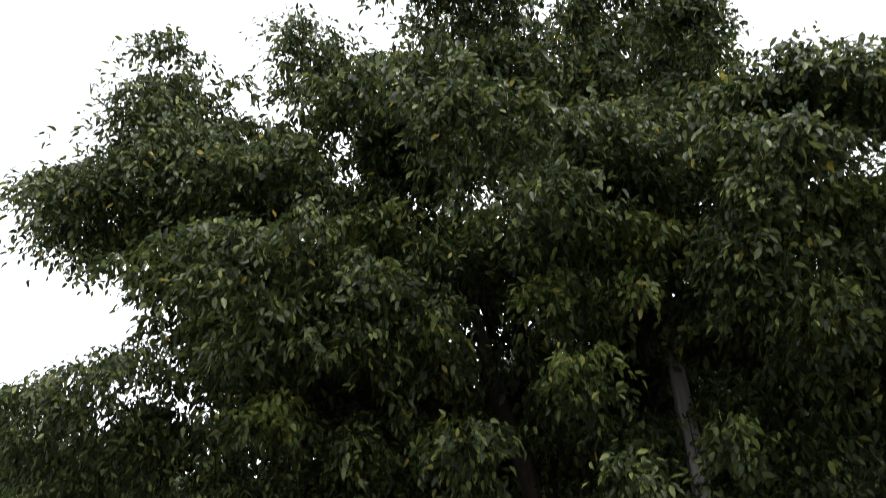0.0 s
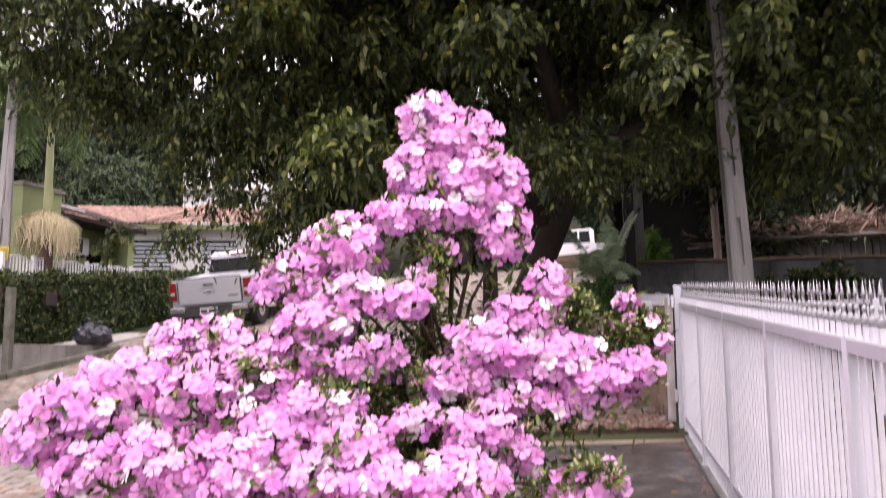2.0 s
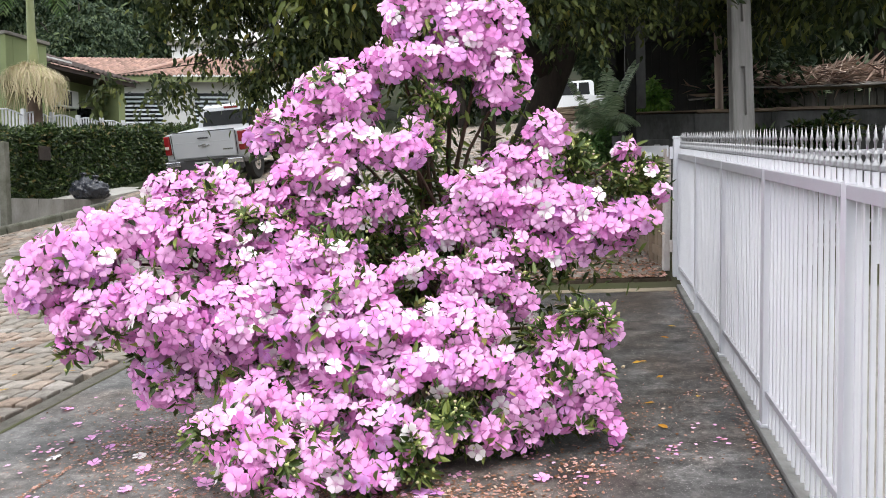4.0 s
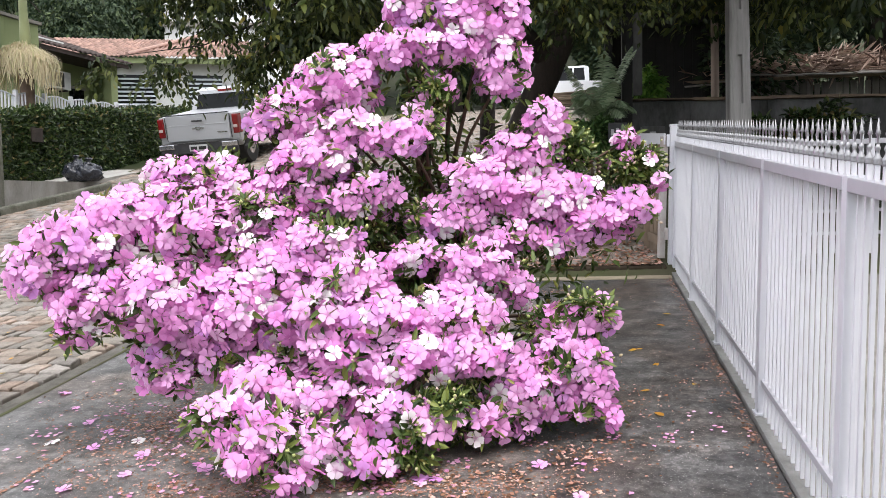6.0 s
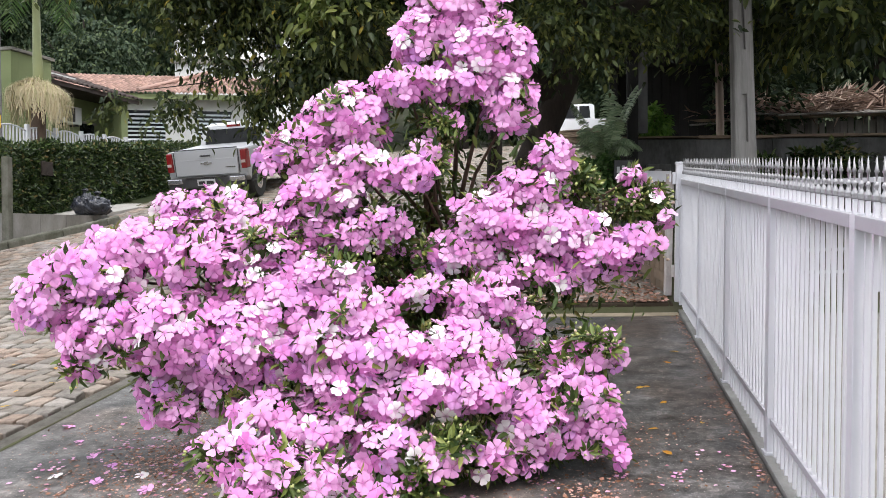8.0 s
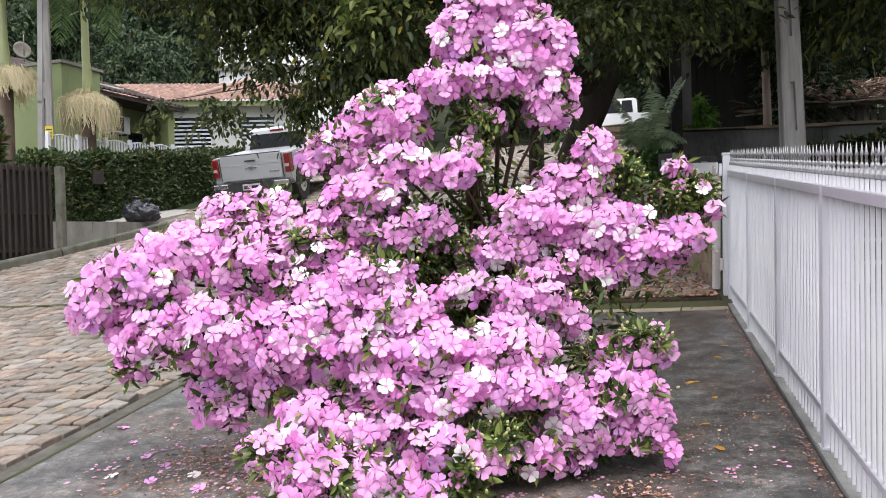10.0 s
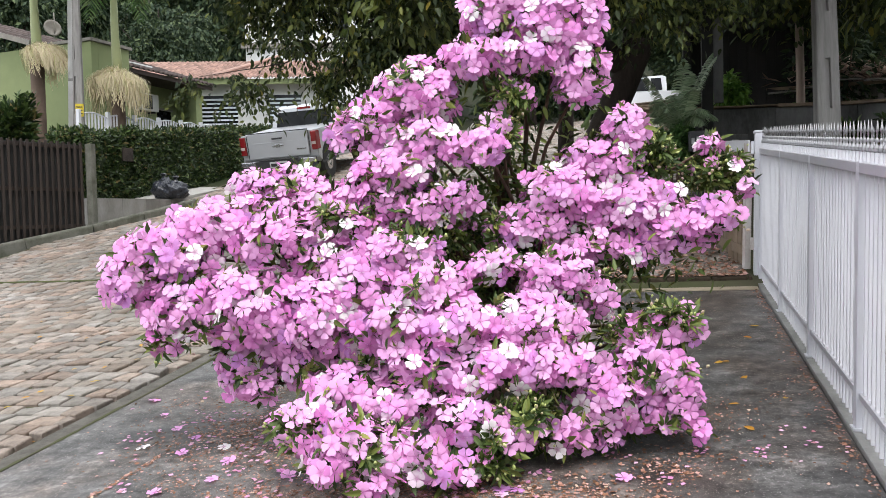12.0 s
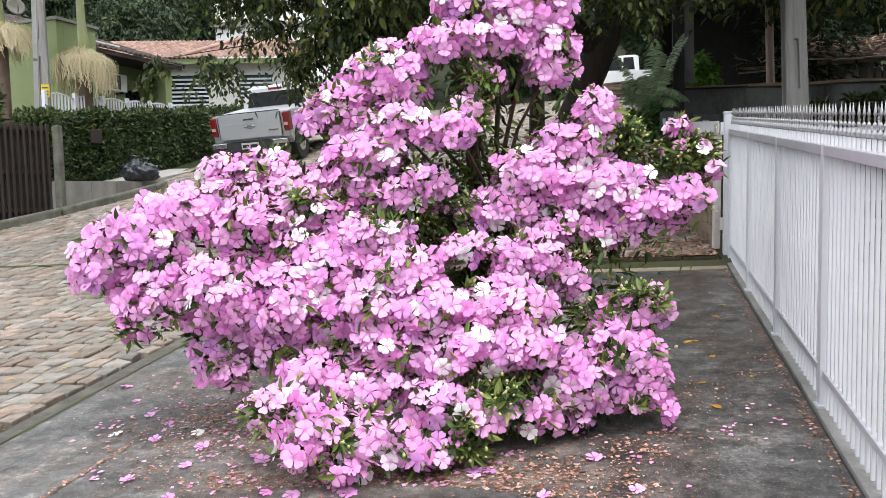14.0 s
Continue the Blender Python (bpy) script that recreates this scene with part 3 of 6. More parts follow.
def finial_mesh(tall=0.145):
    bm = bmesh.new()
    s = tall / 0.145
    lathe(bm, [(0.011, 0.0), (0.015, 0.005), (0.012, 0.011), (0.015, 0.017), (0.014, 0.022), (0.007, 0.034), (0.005, 0.044), (0.009, 0.052), (0.009, 0.057), (0.004, 0.068)], (0, 0, 0), 8)
    spear = [(0.005, 0.066), (0.009, 0.094), (0.017, 0.100), (0.011, 0.112), (0.001, 0.152)]
    rings = []
    for r, z in spear:
        rings.append([bm.verts.new((r * cx, r * 0.5 * cy, z * s)) for cx, cy in ((1, 0), (0, 1), (-1, 0), (0, -1))])
    for r0, r1 in zip(rings, rings[1:]):
        for k in range(4):
            bm.faces.new((r0[k], r0[(k + 1) % 4], r1[(k + 1) % 4], r1[k]))
    bm.faces.new(rings[-1])
    me = bpy.data.meshes.new("finial")
    bm.to_mesh(me)
    bm.free()
    me.materials.append(M_CAST)
    me.polygons.foreach_set("use_smooth", [True] * len(me.polygons))
    return me


def bar_mesh(lo, hi, w=BAR):
    bm = bmesh.new()
    add_box(bm, (-w / 2, -w / 2, lo), (w / 2, w / 2, hi), 0.002)
    me = bpy.data.meshes.new("baluster")
    bm.to_mesh(me)
    bm.free()
    me.materials.append(M_WHITE)
    return me


FINIAL = finial_mesh()


def spear_fence(name, label, start, along, bays, bay, base, low, top, bars_per_bay, post_w=0.06, mids=(), lean=0.0, rise=0.0):
    """A run of fence over the drive's plane: posts and bars that lean a little, rails along the slope that gain height by rise per metre, a cast spear on each bar."""
    f = upright(empty(name, label, "fence"))
    bar = bar_mesh(base, top + 0.05)
    turn = math.atan2(along[1], along[0])
    tilt = Matrix.Rotation(radians(lean), 4, "Y")
    foot = lambda s: street(start[0] + along[0] * s, start[1] + along[1] * s)
    for i in range(bays + 1):
        m = Matrix.Translation(foot(i * bay)) @ tilt @ Matrix.Rotation(turn, 4, "Z")
        box("post", (-post_w / 2, -post_w / 2, base - 0.01), (post_w / 2, post_w / 2, top + rise * i * bay + 0.004), M_WHITE, f, 0.004, m=m)
        box("foot_plate", (-post_w * 0.8, -post_w * 0.7, base - 0.006), (post_w * 0.8, post_w * 0.7, base + 0.008), M_WHITE, f, 0.003, m=m)
        # the row of spears runs on over the posts
        over = top + rise * i * bay
        box("stub", (-BAR / 2, -BAR / 2, over + 0.004), (BAR / 2, BAR / 2, over + 0.05), M_WHITE, f, 0.002, m=m)
        o = new("finial", FINIAL)
        o.parent, o.matrix_basis = f, m @ Matrix.Translation((0, 0, over + 0.05))
        if i == bays:
            break
        sa, sb = i * bay + post_w / 2, (i + 1) * bay - post_w / 2
        p, q = foot(sa), foot(sb)
        for z, w, h, k in ((top, 0.03, 0.05, 1.0), (low, 0.018, 0.032, 0.7)) + tuple((z, 0.018, 0.03, 1.0) for z in mids):
            a = p + (tilt @ Vector((0, 0, z + rise * k * sa)))
            b = q + (tilt @ Vector((0, 0, z + rise * k * sb)))
            box("rail", (0, -w, -h), ((b - a).length, w, 0), M_RAIL, f, 0.004, m=lined(a, b))
        for k in range(bars_per_bay):
            along_s = sa + (sb - sa) * (k + 0.5) / bars_per_bay
            grow = rise * along_s
            m = Matrix.Translation(foot(along_s)) @ tilt @ Matrix.Rotation(turn + random.uniform(-0.05, 0.05), 4, "Z")
            o = new("baluster", bar)
            o.parent, o.matrix_basis = f, m @ Matrix.Diagonal((1, 1, (top + 0.05 + grow) / (top + 0.05), 1))
            o = new("finial", FINIAL)
            o.parent, o.matrix_basis = f, m @ Matrix.Translation((0, 0, top + 0.05 + grow)) @ Matrix.Rotation(random.uniform(-0.03, 0.03), 4, "X")
    return f


spear_fence("spear_fence", "white painted steel fence with cast spear tips", (0.866, 7.99), (0, -1), 8, 1.29, 0.022, 0.178, 1.276, 16, lean=0.9, rise=0.0103)
spear_fence("spear_fence", "white steel fence with spear tips across the yard", (1.25, 8.35), (1, 0), 4, 1.5, -0.01, 0.30, 1.20, 17, mids=(0.52,))

# gate posts and the open gate behind the fence's end
g0 = street(0.86, 8.10)
gate_post = upright(empty("gate_post", "white gate post with flaking paint and rust at its foot", "post", Matrix.Translation(g0) @ pose(-0.012, 0, 0, 0, 0.9, 0)))
box("shaft", (-0.045, -0.045, -0.02), (0.045, 0.045, 1.42), M_WHITE, gate_post, 0.006)
box("cap", (-0.052, -0.052, 1.42), (0.052, 0.052, 1.44), M_WHITE, gate_post, 0.004)
box("hinge_plate", (-0.078, -0.03, 1.22), (-0.047, 0.03, 1.34), M_WHITE, gate_post, 0.003)
box("hinge_plate", (-0.078, -0.03, 0.30), (-0.047, 0.03, 0.42), M_RUSTWHITE, gate_post, 0.003)
gate = upright(empty("open_gate", "open white wooden gate with rusty lower boards", "gate", Matrix.Translation(street(0.76, 8.2, 0.10)) @ pose(0, 0, 0, 0, -5, 101)))
box("stile", (0.0, -0.03, 0.0), (0.08, 0.03, 1.22), M_RUSTWHITE, gate, 0.004)
box("stile", (1.52, -0.03, 0.0), (1.60, 0.03, 1.22), M_COPING, gate, 0.004)
box("top_bar", (-0.02, 0.004, 1.14), (1.66, 0.018, 1.25), M_WHITE, gate, 0.004)
box("bottom_bar", (0.08, 0.004, 0.12), (1.52, 0.018, 0.22), M_COPING, gate, 0.004)
for k in range(11):
    box("board", (0.09 + k * 0.13, -0.028, 0.02), (0.205 + k * 0.13, 0.0, 1.16 + 0.01 * (k % 3)), M_COPING, gate, 0.003)
c0 = street(0.0, 8.7)
crossbar = upright(empty("barrier_bar", "short white wooden bar on a post beside the gate", "barrier", Matrix.Translation(c0)))
box("bar", (0.47, -0.03, 1.20), (0.79, 0.03, 1.29), M_WHITE, crossbar, 0.005)
box("leg", (0.62, -0.03, 0.06), (0.70, 0.03, 1.198), M_COPING, crossbar, 0.005)
brace = box("brace", (-0.02, -0.02, 0), (0.02, 0.02, 0.55), M_COPING, crossbar, 0.003)
brace.matrix_basis = pose(0.44, 0, 0.86, 0, 32, 0)

# ---------- concrete posts, wall and shed behind the fence ----------


def concrete_pole(name, label, at, tall, w0, w1, d0, d1, lean, slots, m_face):
    """A tapered utility pole with shallow slots cut into its faces."""
    p = empty(name, label, "utility pole", Matrix.Translation(at) @ lean)
    bm = bmesh.new()
    n = 48
    levels = []
    for i in range(n + 1):
        k = i / n
        w, d, z = (w0 + (w1 - w0) * k) / 2, (d0 + (d1 - d0) * k) / 2, tall * k
        c = 0.012
        levels.append([bm.verts.new((a, b, z)) for a, b in ((-w + c, -d), (w - c, -d), (w, -d + c), (w, d - c), (w - c, d), (-w + c, d), (-w, d - c), (-w, -d + c))])
    for r, s in zip(levels, levels[1:]):
        for k in range(8):
            bm.faces.new((r[k], r[(k + 1) % 8], s[(k + 1) % 8], s[k]))
    bm.faces.new(levels[0][::-1])
    bm.faces.new(levels[-1])
    bm.normal_update()
    for z0, z1 in slots:
        pick = [f for f in bm.faces if f.normal.y < -0.9 and z0 < f.calc_center_median().z < z1]
        if pick:
            bmesh.ops.inset_region(bm, faces=pick, thickness=w0 * 0.30, use_even_offset=True)
            bmesh.ops.inset_region(bm, faces=pick, thickness=0.006, use_even_offset=True)
            bmesh.ops.translate(bm, verts=list({v for f in pick for v in f.verts}), vec=(0, 0.05, 0))
    part("shaft", bm, m_face, p)
    return p


upright(concrete_pole("utility_pole", "tall tapered grey concrete utility pole with slots", (1.80, 9.75, 1.0), 8.6, 0.262, 0.15, 0.24, 0.14, pose(0, 0, 0, 0, -1.2, 4), [(0.55, 0.9), (1.62, 2.3), (2.75, 3.6), (4.2, 5.0), (5.6, 6.4), (7.0, 7.8)], M_POLE))
left_pole = upright(concrete_pole("utility_pole", "grey concrete utility pole with a yellow notice", (-12.20, 14.55, 2.0), 7.0, 0.36, 0.14, 0.28, 0.13, pose(0, 0, 0, 0, 0.6, 30), [(0.6 + 1.25 * k, 1.6 + 1.25 * k) for k in range(5)], M_POLE))
box("notice", (0.0, -0.150, 1.95), (0.16, -0.128, 2.22), M_YELLOW, left_pole, 0, "yellow warning notice with dark lines")
for k in range(3):
    box("notice_line", (0.02, -0.158, 2.00 + 0.07 * k), (0.14, -0.153, 2.02 + 0.07 * k), M_INK, left_pole)
# pale tapered strip: the pole's brighter lit side, put into colour
bm = bmesh.new()
for z0, z1 in ((0.4, 2.7), (2.76, 5.2)):
    c = [(-0.18 + 0.0157 * z0 + 0.004, z0), (-0.085 + 0.0157 * z0, z0), (-0.085 + 0.0157 * z1, z1), (-0.18 + 0.0157 * z1 + 0.004, z1)]
    bm.faces.new([bm.verts.new((x, -0.14 + 0.0107 * z - 0.012, z)) for x, z in c])
bmesh.ops.solidify(bm, geom=list(bm.faces), thickness=-0.012)
part("pale_face", bm, M_POLE_PALE, left_pole, "pale strip standing for the lit side")

boundary_wall = upright(empty("boundary_wall", "dark damp-stained grey wall with a board coping", "wall", kind="structure"))


def wall_run(a, b, z0, z1, thick=0.16):
    d = Vector((b[0] - a[0], b[1] - a[1], 0))
    m = Matrix.Translation((*a, 0)) @ Matrix.Rotation(math.atan2(d.y, d.x), 4, "Z")
    n = max(1, round(d.length / 1.15))
    for k in range(n):
        w = d.length / n
        box("wall_panel", (k * w, 0, z0), (k * w + w - 0.012, thick, z1 - 0.03), M_DARKWALL, boundary_wall, 0.006, m=m)
        box("pilaster", (k * w - 0.06, -0.03, z0), (k * w + 0.06, -0.002, z1 - 0.04), M_DARKWALL, boundary_wall, 0.006, m=m)
        box("coping_board", (k * w - 0.04, -0.09, z1 - 0.025 + random.uniform(-0.012, 0.012)), (k * w + w + 0.03, thick + 0.08, z1 + random.uniform(0.0, 0.02)), M_COPING, boundary_wall, 0.004, m=m)


wall_run((0.50, 12.25), (9.5, 13.6), 1.2, 3.10)
meter = upright(empty("meter_box", "small grey electricity meter box on the wall", "meter box", pose(1.0, 12.2, 2.55, 0, 0, 8)))
box("case", (-0.17, -0.06, -0.13), (0.17, 0.085, 0.13), M_DARKWALL, meter, 0.01)
box("window", (-0.06, -0.072, -0.04), (0.03, -0.062, 0.05), M_PLATE, meter, 0.002)
# boards, sheet and unseen roof are added; near-black colour stands for deep shade
carport = upright(empty("carport", "open lean-to behind the wall, its deep shade in black colour", "carport"))
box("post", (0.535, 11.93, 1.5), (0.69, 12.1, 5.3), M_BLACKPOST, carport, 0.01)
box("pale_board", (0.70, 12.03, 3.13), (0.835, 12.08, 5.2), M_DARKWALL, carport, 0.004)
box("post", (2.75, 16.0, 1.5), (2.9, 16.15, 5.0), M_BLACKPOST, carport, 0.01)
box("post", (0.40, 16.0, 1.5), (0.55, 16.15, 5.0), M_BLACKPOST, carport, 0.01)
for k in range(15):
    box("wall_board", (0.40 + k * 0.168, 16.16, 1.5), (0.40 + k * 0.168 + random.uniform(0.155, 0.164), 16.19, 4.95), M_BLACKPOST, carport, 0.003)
box("back_shade", (0.40, 16.195, 1.5), (2.92, 16.215, 4.95), M_BLACKPOST, carport)
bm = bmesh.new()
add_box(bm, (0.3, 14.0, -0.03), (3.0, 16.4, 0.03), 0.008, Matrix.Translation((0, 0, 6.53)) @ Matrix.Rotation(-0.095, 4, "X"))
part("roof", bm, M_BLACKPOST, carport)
thin_pole = upright(tube("wooden_pole", [(2.27, 14.66, 1.9), (2.27, 14.66, 3.6), (2.25, 14.66, 4.9)], [0.075, 0.07, 0.065], M_WOODPOLE, None, 10))
tagged(thin_pole, "thin brown weathered wooden pole behind the wall", "pole")
mb = street(0.44, 11.0)
mailbox = upright(empty("mailbox", "black mailbox on a post among ferns", "mailbox", Matrix.Translation(mb)))
box("case", (-0.12, -0.1, 1.18), (0.12, 0.1, 1.44), M_PLASTIC, mailbox, 0.012)
box("post", (-0.025, -0.025, 0.3), (0.025, 0.025, 1.178), M_PLASTIC, mailbox, 0.004)
for k in range(3):
    box("label_bar", (-0.085 + k * 0.065, -0.108, 1.27), (-0.045 + k * 0.065, -0.102, 1.35 + 0.015 * (k % 2)), M_PLATE, mailbox)

shed = upright(empty("old_shed", "old plank shed under a roof heaped with dead leaves", "shed", pose(4.55, 17.3, 1.85, 0, 0, -3)))
for k in range(36):
    h = random.uniform(-0.05, 0.05)
    box("plank", (-2.3 + k * 0.128, -0.9 + random.uniform(-0.015, 0.01), 0.3), (-2.3 + k * 0.128 + random.uniform(0.1, 0.122), -0.87, 1.98 + h), M_GREYPLANK, shed, 0.003)
bm = bmesh.new()
add_box(bm, (-2.6, -1.3, -0.03), (2.6, 1.6, 0.03), 0.01, pose(0, 0, 2.28, 12, 0, 0))
part("roof", bm, M_COPING, shed)
for k in range(10):
    box("roof_sheet", (-2.55 + k * 0.52, -1.36 + random.uniform(-0.22, 0.16), 0.035), (-2.07 + k * 0.52, 0.6, 0.06), M_GREYPLANK, shed, 0.004, m=pose(0, 0, 2.28, 12 + random.uniform(-1.5, 1.5), random.uniform(-2, 2), random.uniform(-4, 4)))
n = 3200
pl = np.stack([rng.uniform(-2.5, 2.5, n), rng.uniform(-1.3, 1.6, n), np.zeros(n)], -1)
pl[:, 2] = 2.36 + pl[:, 1] * 0.21 + rng.uniform(0, 1, n) ** 2 * 0.30 * (0.6 + 0.4 * np.sin(pl[:, 0] * 3))
v, f = spread(np.array(LEAF_V) * (0.22, 1, 0.6), LEAF_F, turns_to(rng.normal(size=(n, 3)) * (1, 0.7, 0.28), unit(rng.normal(size=(n, 3)) + (0, 0, 1.5))), pl, rng.uniform(0.15, 0.55, n))
dead = many("dead_leaves", v, f, M_THATCH, shed)
dead["kind"] = "stuff"

# ---------- left side: slat gate, hedge, bags ----------
slat_gate = upright(empty("slat_gate", "tall dark brown vertical-slat driveway gate", "gate", lined((-9.86, 11.86, 1.42), (-11.4, 7.4, 1.42))))
for k in range(43):
    box("slat", (k * 0.105 + 0.03, -0.012, 0.10 - 0.012 * k), (k * 0.105 + 0.074, 0.012, 1.63 + random.uniform(-0.008, 0.008)), M_GATE, slat_gate, 0.003)
for z in (0.14, 0.78, 1.52):
    box("rail", (0.0, -0.05, z), (4.6, -0.014, z + 0.06), M_GATE, slat_gate, 0.004)
# black sheet added in place of the shade behind the slats
box("gap_shade", (0.0, -0.072, -0.35), (4.6, -0.060, 1.60), M_DARK, slat_gate, 0, "added black sheet that keeps the slat gaps dark")
pillar = upright(box("gate_pillar", (-9.86, 11.90, 1.3), (-9.73, 12.02, 3.04), M_MOSSCEMENT, None, 0.012))
tagged(pillar, "rough grey cement gate pillar", "pillar")

hedge = upright(empty("hedge", "clipped dense dark green hedge beside the sidewalk", "hedge"))
HEDGE_X, HY0, HY1 = -10.85, 12.15, 27.0


def hedge_front(y):
    return -10.05 - 0.8 * np.clip((np.asarray(y) - 12.1) / 1.4, 0, 1) - np.maximum(0, np.asarray(y) - 20) * 0.12


def hedge_top(y):
    return 3.27 + (np.asarray(y) - 12.4) * 0.118


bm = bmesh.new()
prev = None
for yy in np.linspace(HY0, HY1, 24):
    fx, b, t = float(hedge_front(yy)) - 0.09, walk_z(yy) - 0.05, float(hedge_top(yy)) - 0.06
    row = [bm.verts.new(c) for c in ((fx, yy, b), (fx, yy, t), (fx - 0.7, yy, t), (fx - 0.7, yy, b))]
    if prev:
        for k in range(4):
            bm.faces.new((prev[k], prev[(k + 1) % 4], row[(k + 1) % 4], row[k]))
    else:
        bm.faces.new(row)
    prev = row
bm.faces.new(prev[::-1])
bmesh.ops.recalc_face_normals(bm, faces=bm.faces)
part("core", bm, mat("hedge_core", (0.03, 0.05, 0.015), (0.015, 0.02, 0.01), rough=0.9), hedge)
n = 30000
hy = HY0 + (HY1 - HY0) * rng.uniform(0, 1, n) ** 1.4
hfx, top = hedge_front(hy), hedge_top(hy)
low = np.interp(hy, sy, [walk_z(q) for q in sy])
on_top = rng.uniform(0, 1, n) > 0.74
lump = 0.05 * np.sin(hy * 3.1) + 0.04 * np.sin(hy * 7.7)
px = np.where(on_top, hfx - rng.uniform(0, 0.8, n), hfx - 0.08 + rng.uniform(-0.06, 0.07, n) + lump * 0.5)
pz = np.where(on_top, top + rng.uniform(-0.06, 0.06, n) + lump, low + (top - low) * rng.uniform(0, 1.02, n))
end = (rng.uniform(0, 1, n) < 0.05) & ~on_top
px = np.where(end, -10.05 - rng.uniform(0, 0.8, n), px)
hy = np.where(end, HY0 - 0.02, hy)
pz = np.where(end, walk_z(HY0) + (float(hedge_top(HY0)) - walk_z(HY0)) * rng.uniform(0, 1, n), pz)
nrm = np.where(on_top[:, None], [[0.2, 0, 1.0]], [[1.0, -0.35, 0.35]])
ah = unit(rng.normal(size=(n, 3)) * 0.8 + nrm * 0.7 + [[0, 0, -0.15]])
v, f = spread(LEAF_V, LEAF_F, turns_to(ah, unit(nrm + rng.normal(size=(n, 3)) * 0.5)), np.stack([px, hy, pz], -1), rng.uniform(0.06, 0.12, n))
hl = many("hedge_leaves", v, f, M_HEDGE, hedge)
hl["kind"] = "stuff"
plaque = upright(box("wall_plaque", (-0.14, -0.02, -0.14), (0.14, 0.02, 0.14), M_BARK, None, 0.01))
plaque.matrix_world = pose(-10.76, 14.3, 3.06, 0, 0, 80)
tagged(plaque, "brown square panel set in the hedge", "panel")


def bin_bag(at, turn, w, h):
    """A tied plastic sack: a sagging body with creases and a gathered neck."""
    b = upright(empty("bin_bag", "full black plastic rubbish bag tied at the neck", "rubbish bag", pose(*at, 0, 0, turn), "bags on the sidewalk"))
    bm = bmesh.new()
    bmesh.ops.create_icosphere(bm, subdivisions=4, radius=1)
    for q in bm.verts:
        p = q.co.copy()
        crease = noise.noise(p * 2.1 + Vector((turn, 0, 0))) * 0.30 + abs(noise.noise(p * 4.5 + Vector((0, turn, 0)))) * 0.26 - abs(noise.noise(p * 9.0 + Vector((0, 0, turn)))) * 0.12
        q.co = Vector((p.x * w / 2, p.y * w * 0.42, 0)) * (1.0 + crease) + Vector((0, 0, max(0.0, (p.z * 0.5 + 0.40)) * h * (1 + crease * 0.9)))
    part("sack", bm, M_BAG, b, smooth=True)
    bm = bmesh.new()
    lathe(bm, [(0.07, 0.0), (0.03, 0.05), (0.035, 0.07), (0.07, 0.11), (0.05, 0.13)], (0, 0, h * 0.93), 9)
    for q in bm.verts:
        q.co.x += noise.noise(q.co * 30) * 0.02
        q.co.y += noise.noise(q.co * 25 + Vector((3, 1, 0))) * 0.02
    part("neck", bm, M_BAG, b)
    return b


bin_bag((-9.99, 14.40, walk_z(14.40)), 20, 0.47, 0.42)
bin_bag((-9.66, 14.32, walk_z(14.32)), 75, 0.52, 0.36)

# ---------- houses ----------


def tiled_roof(name, material, parent, origin, along, slope, n_cols, n_rows, tile_w=0.22, tile_l=0.4):
    """Rows of barrel tiles: each course overlaps the one below, each column is a half round."""
    o, a, s = Vector(origin), Vector(along).normalized(), Vector(slope).normalized()
    up = a.cross(s).normalized()
    if up.z < 0:
        up = -up
    seg = 5
    tv = [(tile_w * (k / (seg - 1)), q * tile_l * 1.12, math.sin(math.pi * k / (seg - 1)) * 0.07 + (0.028 if q == 0 else 0.0)) for q in (0, 1) for k in range(seg)]
    tv += [(tile_w * (k / (seg - 1)), 0.0, math.sin(math.pi * k / (seg - 1)) * 0.07 - 0.012) for k in range(seg)]
    tf = [(k, k + 1, seg + k + 1, seg + k) for k in range(seg - 1)] + [(2 * seg + k, 2 * seg + k + 1, k + 1, k) for k in range(seg - 1)]
    m = np.array([a, s, up]).T
    i, j = np.meshgrid(np.arange(n_cols), np.arange(n_rows))
    loc = np.stack([i.ravel() * tile_w * 1.02, j.ravel() * tile_l, rng.uniform(-0.008, 0.008, i.size)], -1)
    loc[:, 0] += rng.uniform(-0.01, 0.01, len(loc))
    v, f = spread(tv, tf, np.repeat(m[None], len(loc), 0), loc @ m.T + np.array(o), np.ones(len(loc)))
    r = many(name, v, f, material, parent)
    r["kind"] = "stuff"
    return r


HU, HV = Vector((0.10, 0.995, 0)), Vector((-0.995, 0.10, 0))
h_m = Matrix(((HV.x, HU.x, 0, -13.65), (HV.y, HU.y, 0, 16.95), (0, 0, 1, 1.88), (0, 0, 0, 1)))
house = upright(empty("green_house", "single-storey green house with a dark tiled roof", "house"))


def hbox(name, lo, hi, material, parent=house, bevel=0.0, label=""):
    return box(name, lo, hi, material, parent, bevel, label, m=h_m)


# x runs into the house, y away along its side
hbox("wall", (0.0, 0.0, 0.6), (9.5, 0.22, 4.32), M_GREENWALL)
hbox("wall", (0.0, 0.224, 0.6), (0.2, 1.3, 4.32), M_GREENWALL)
hbox("coping", (-0.06, -0.06, 4.324), (1.7, 1.36, 4.40), M_FASCIA)
hbox("wall", (2.2, 1.304, 0.3), (2.4, 6.0, 4.2), M_GREENWALL)
hbox("wall", (2.404, 5.8, 0.3), (8.0, 6.0, 4.6), M_GREENWALL)
hbox("wall", (1.504, 5.83, 0.3), (2.196, 6.0, 4.1), M_GREENWALL)
hbox("pillar", (1.2, 5.55, 0.3), (1.5, 5.85, 4.1), M_GREENWALL)
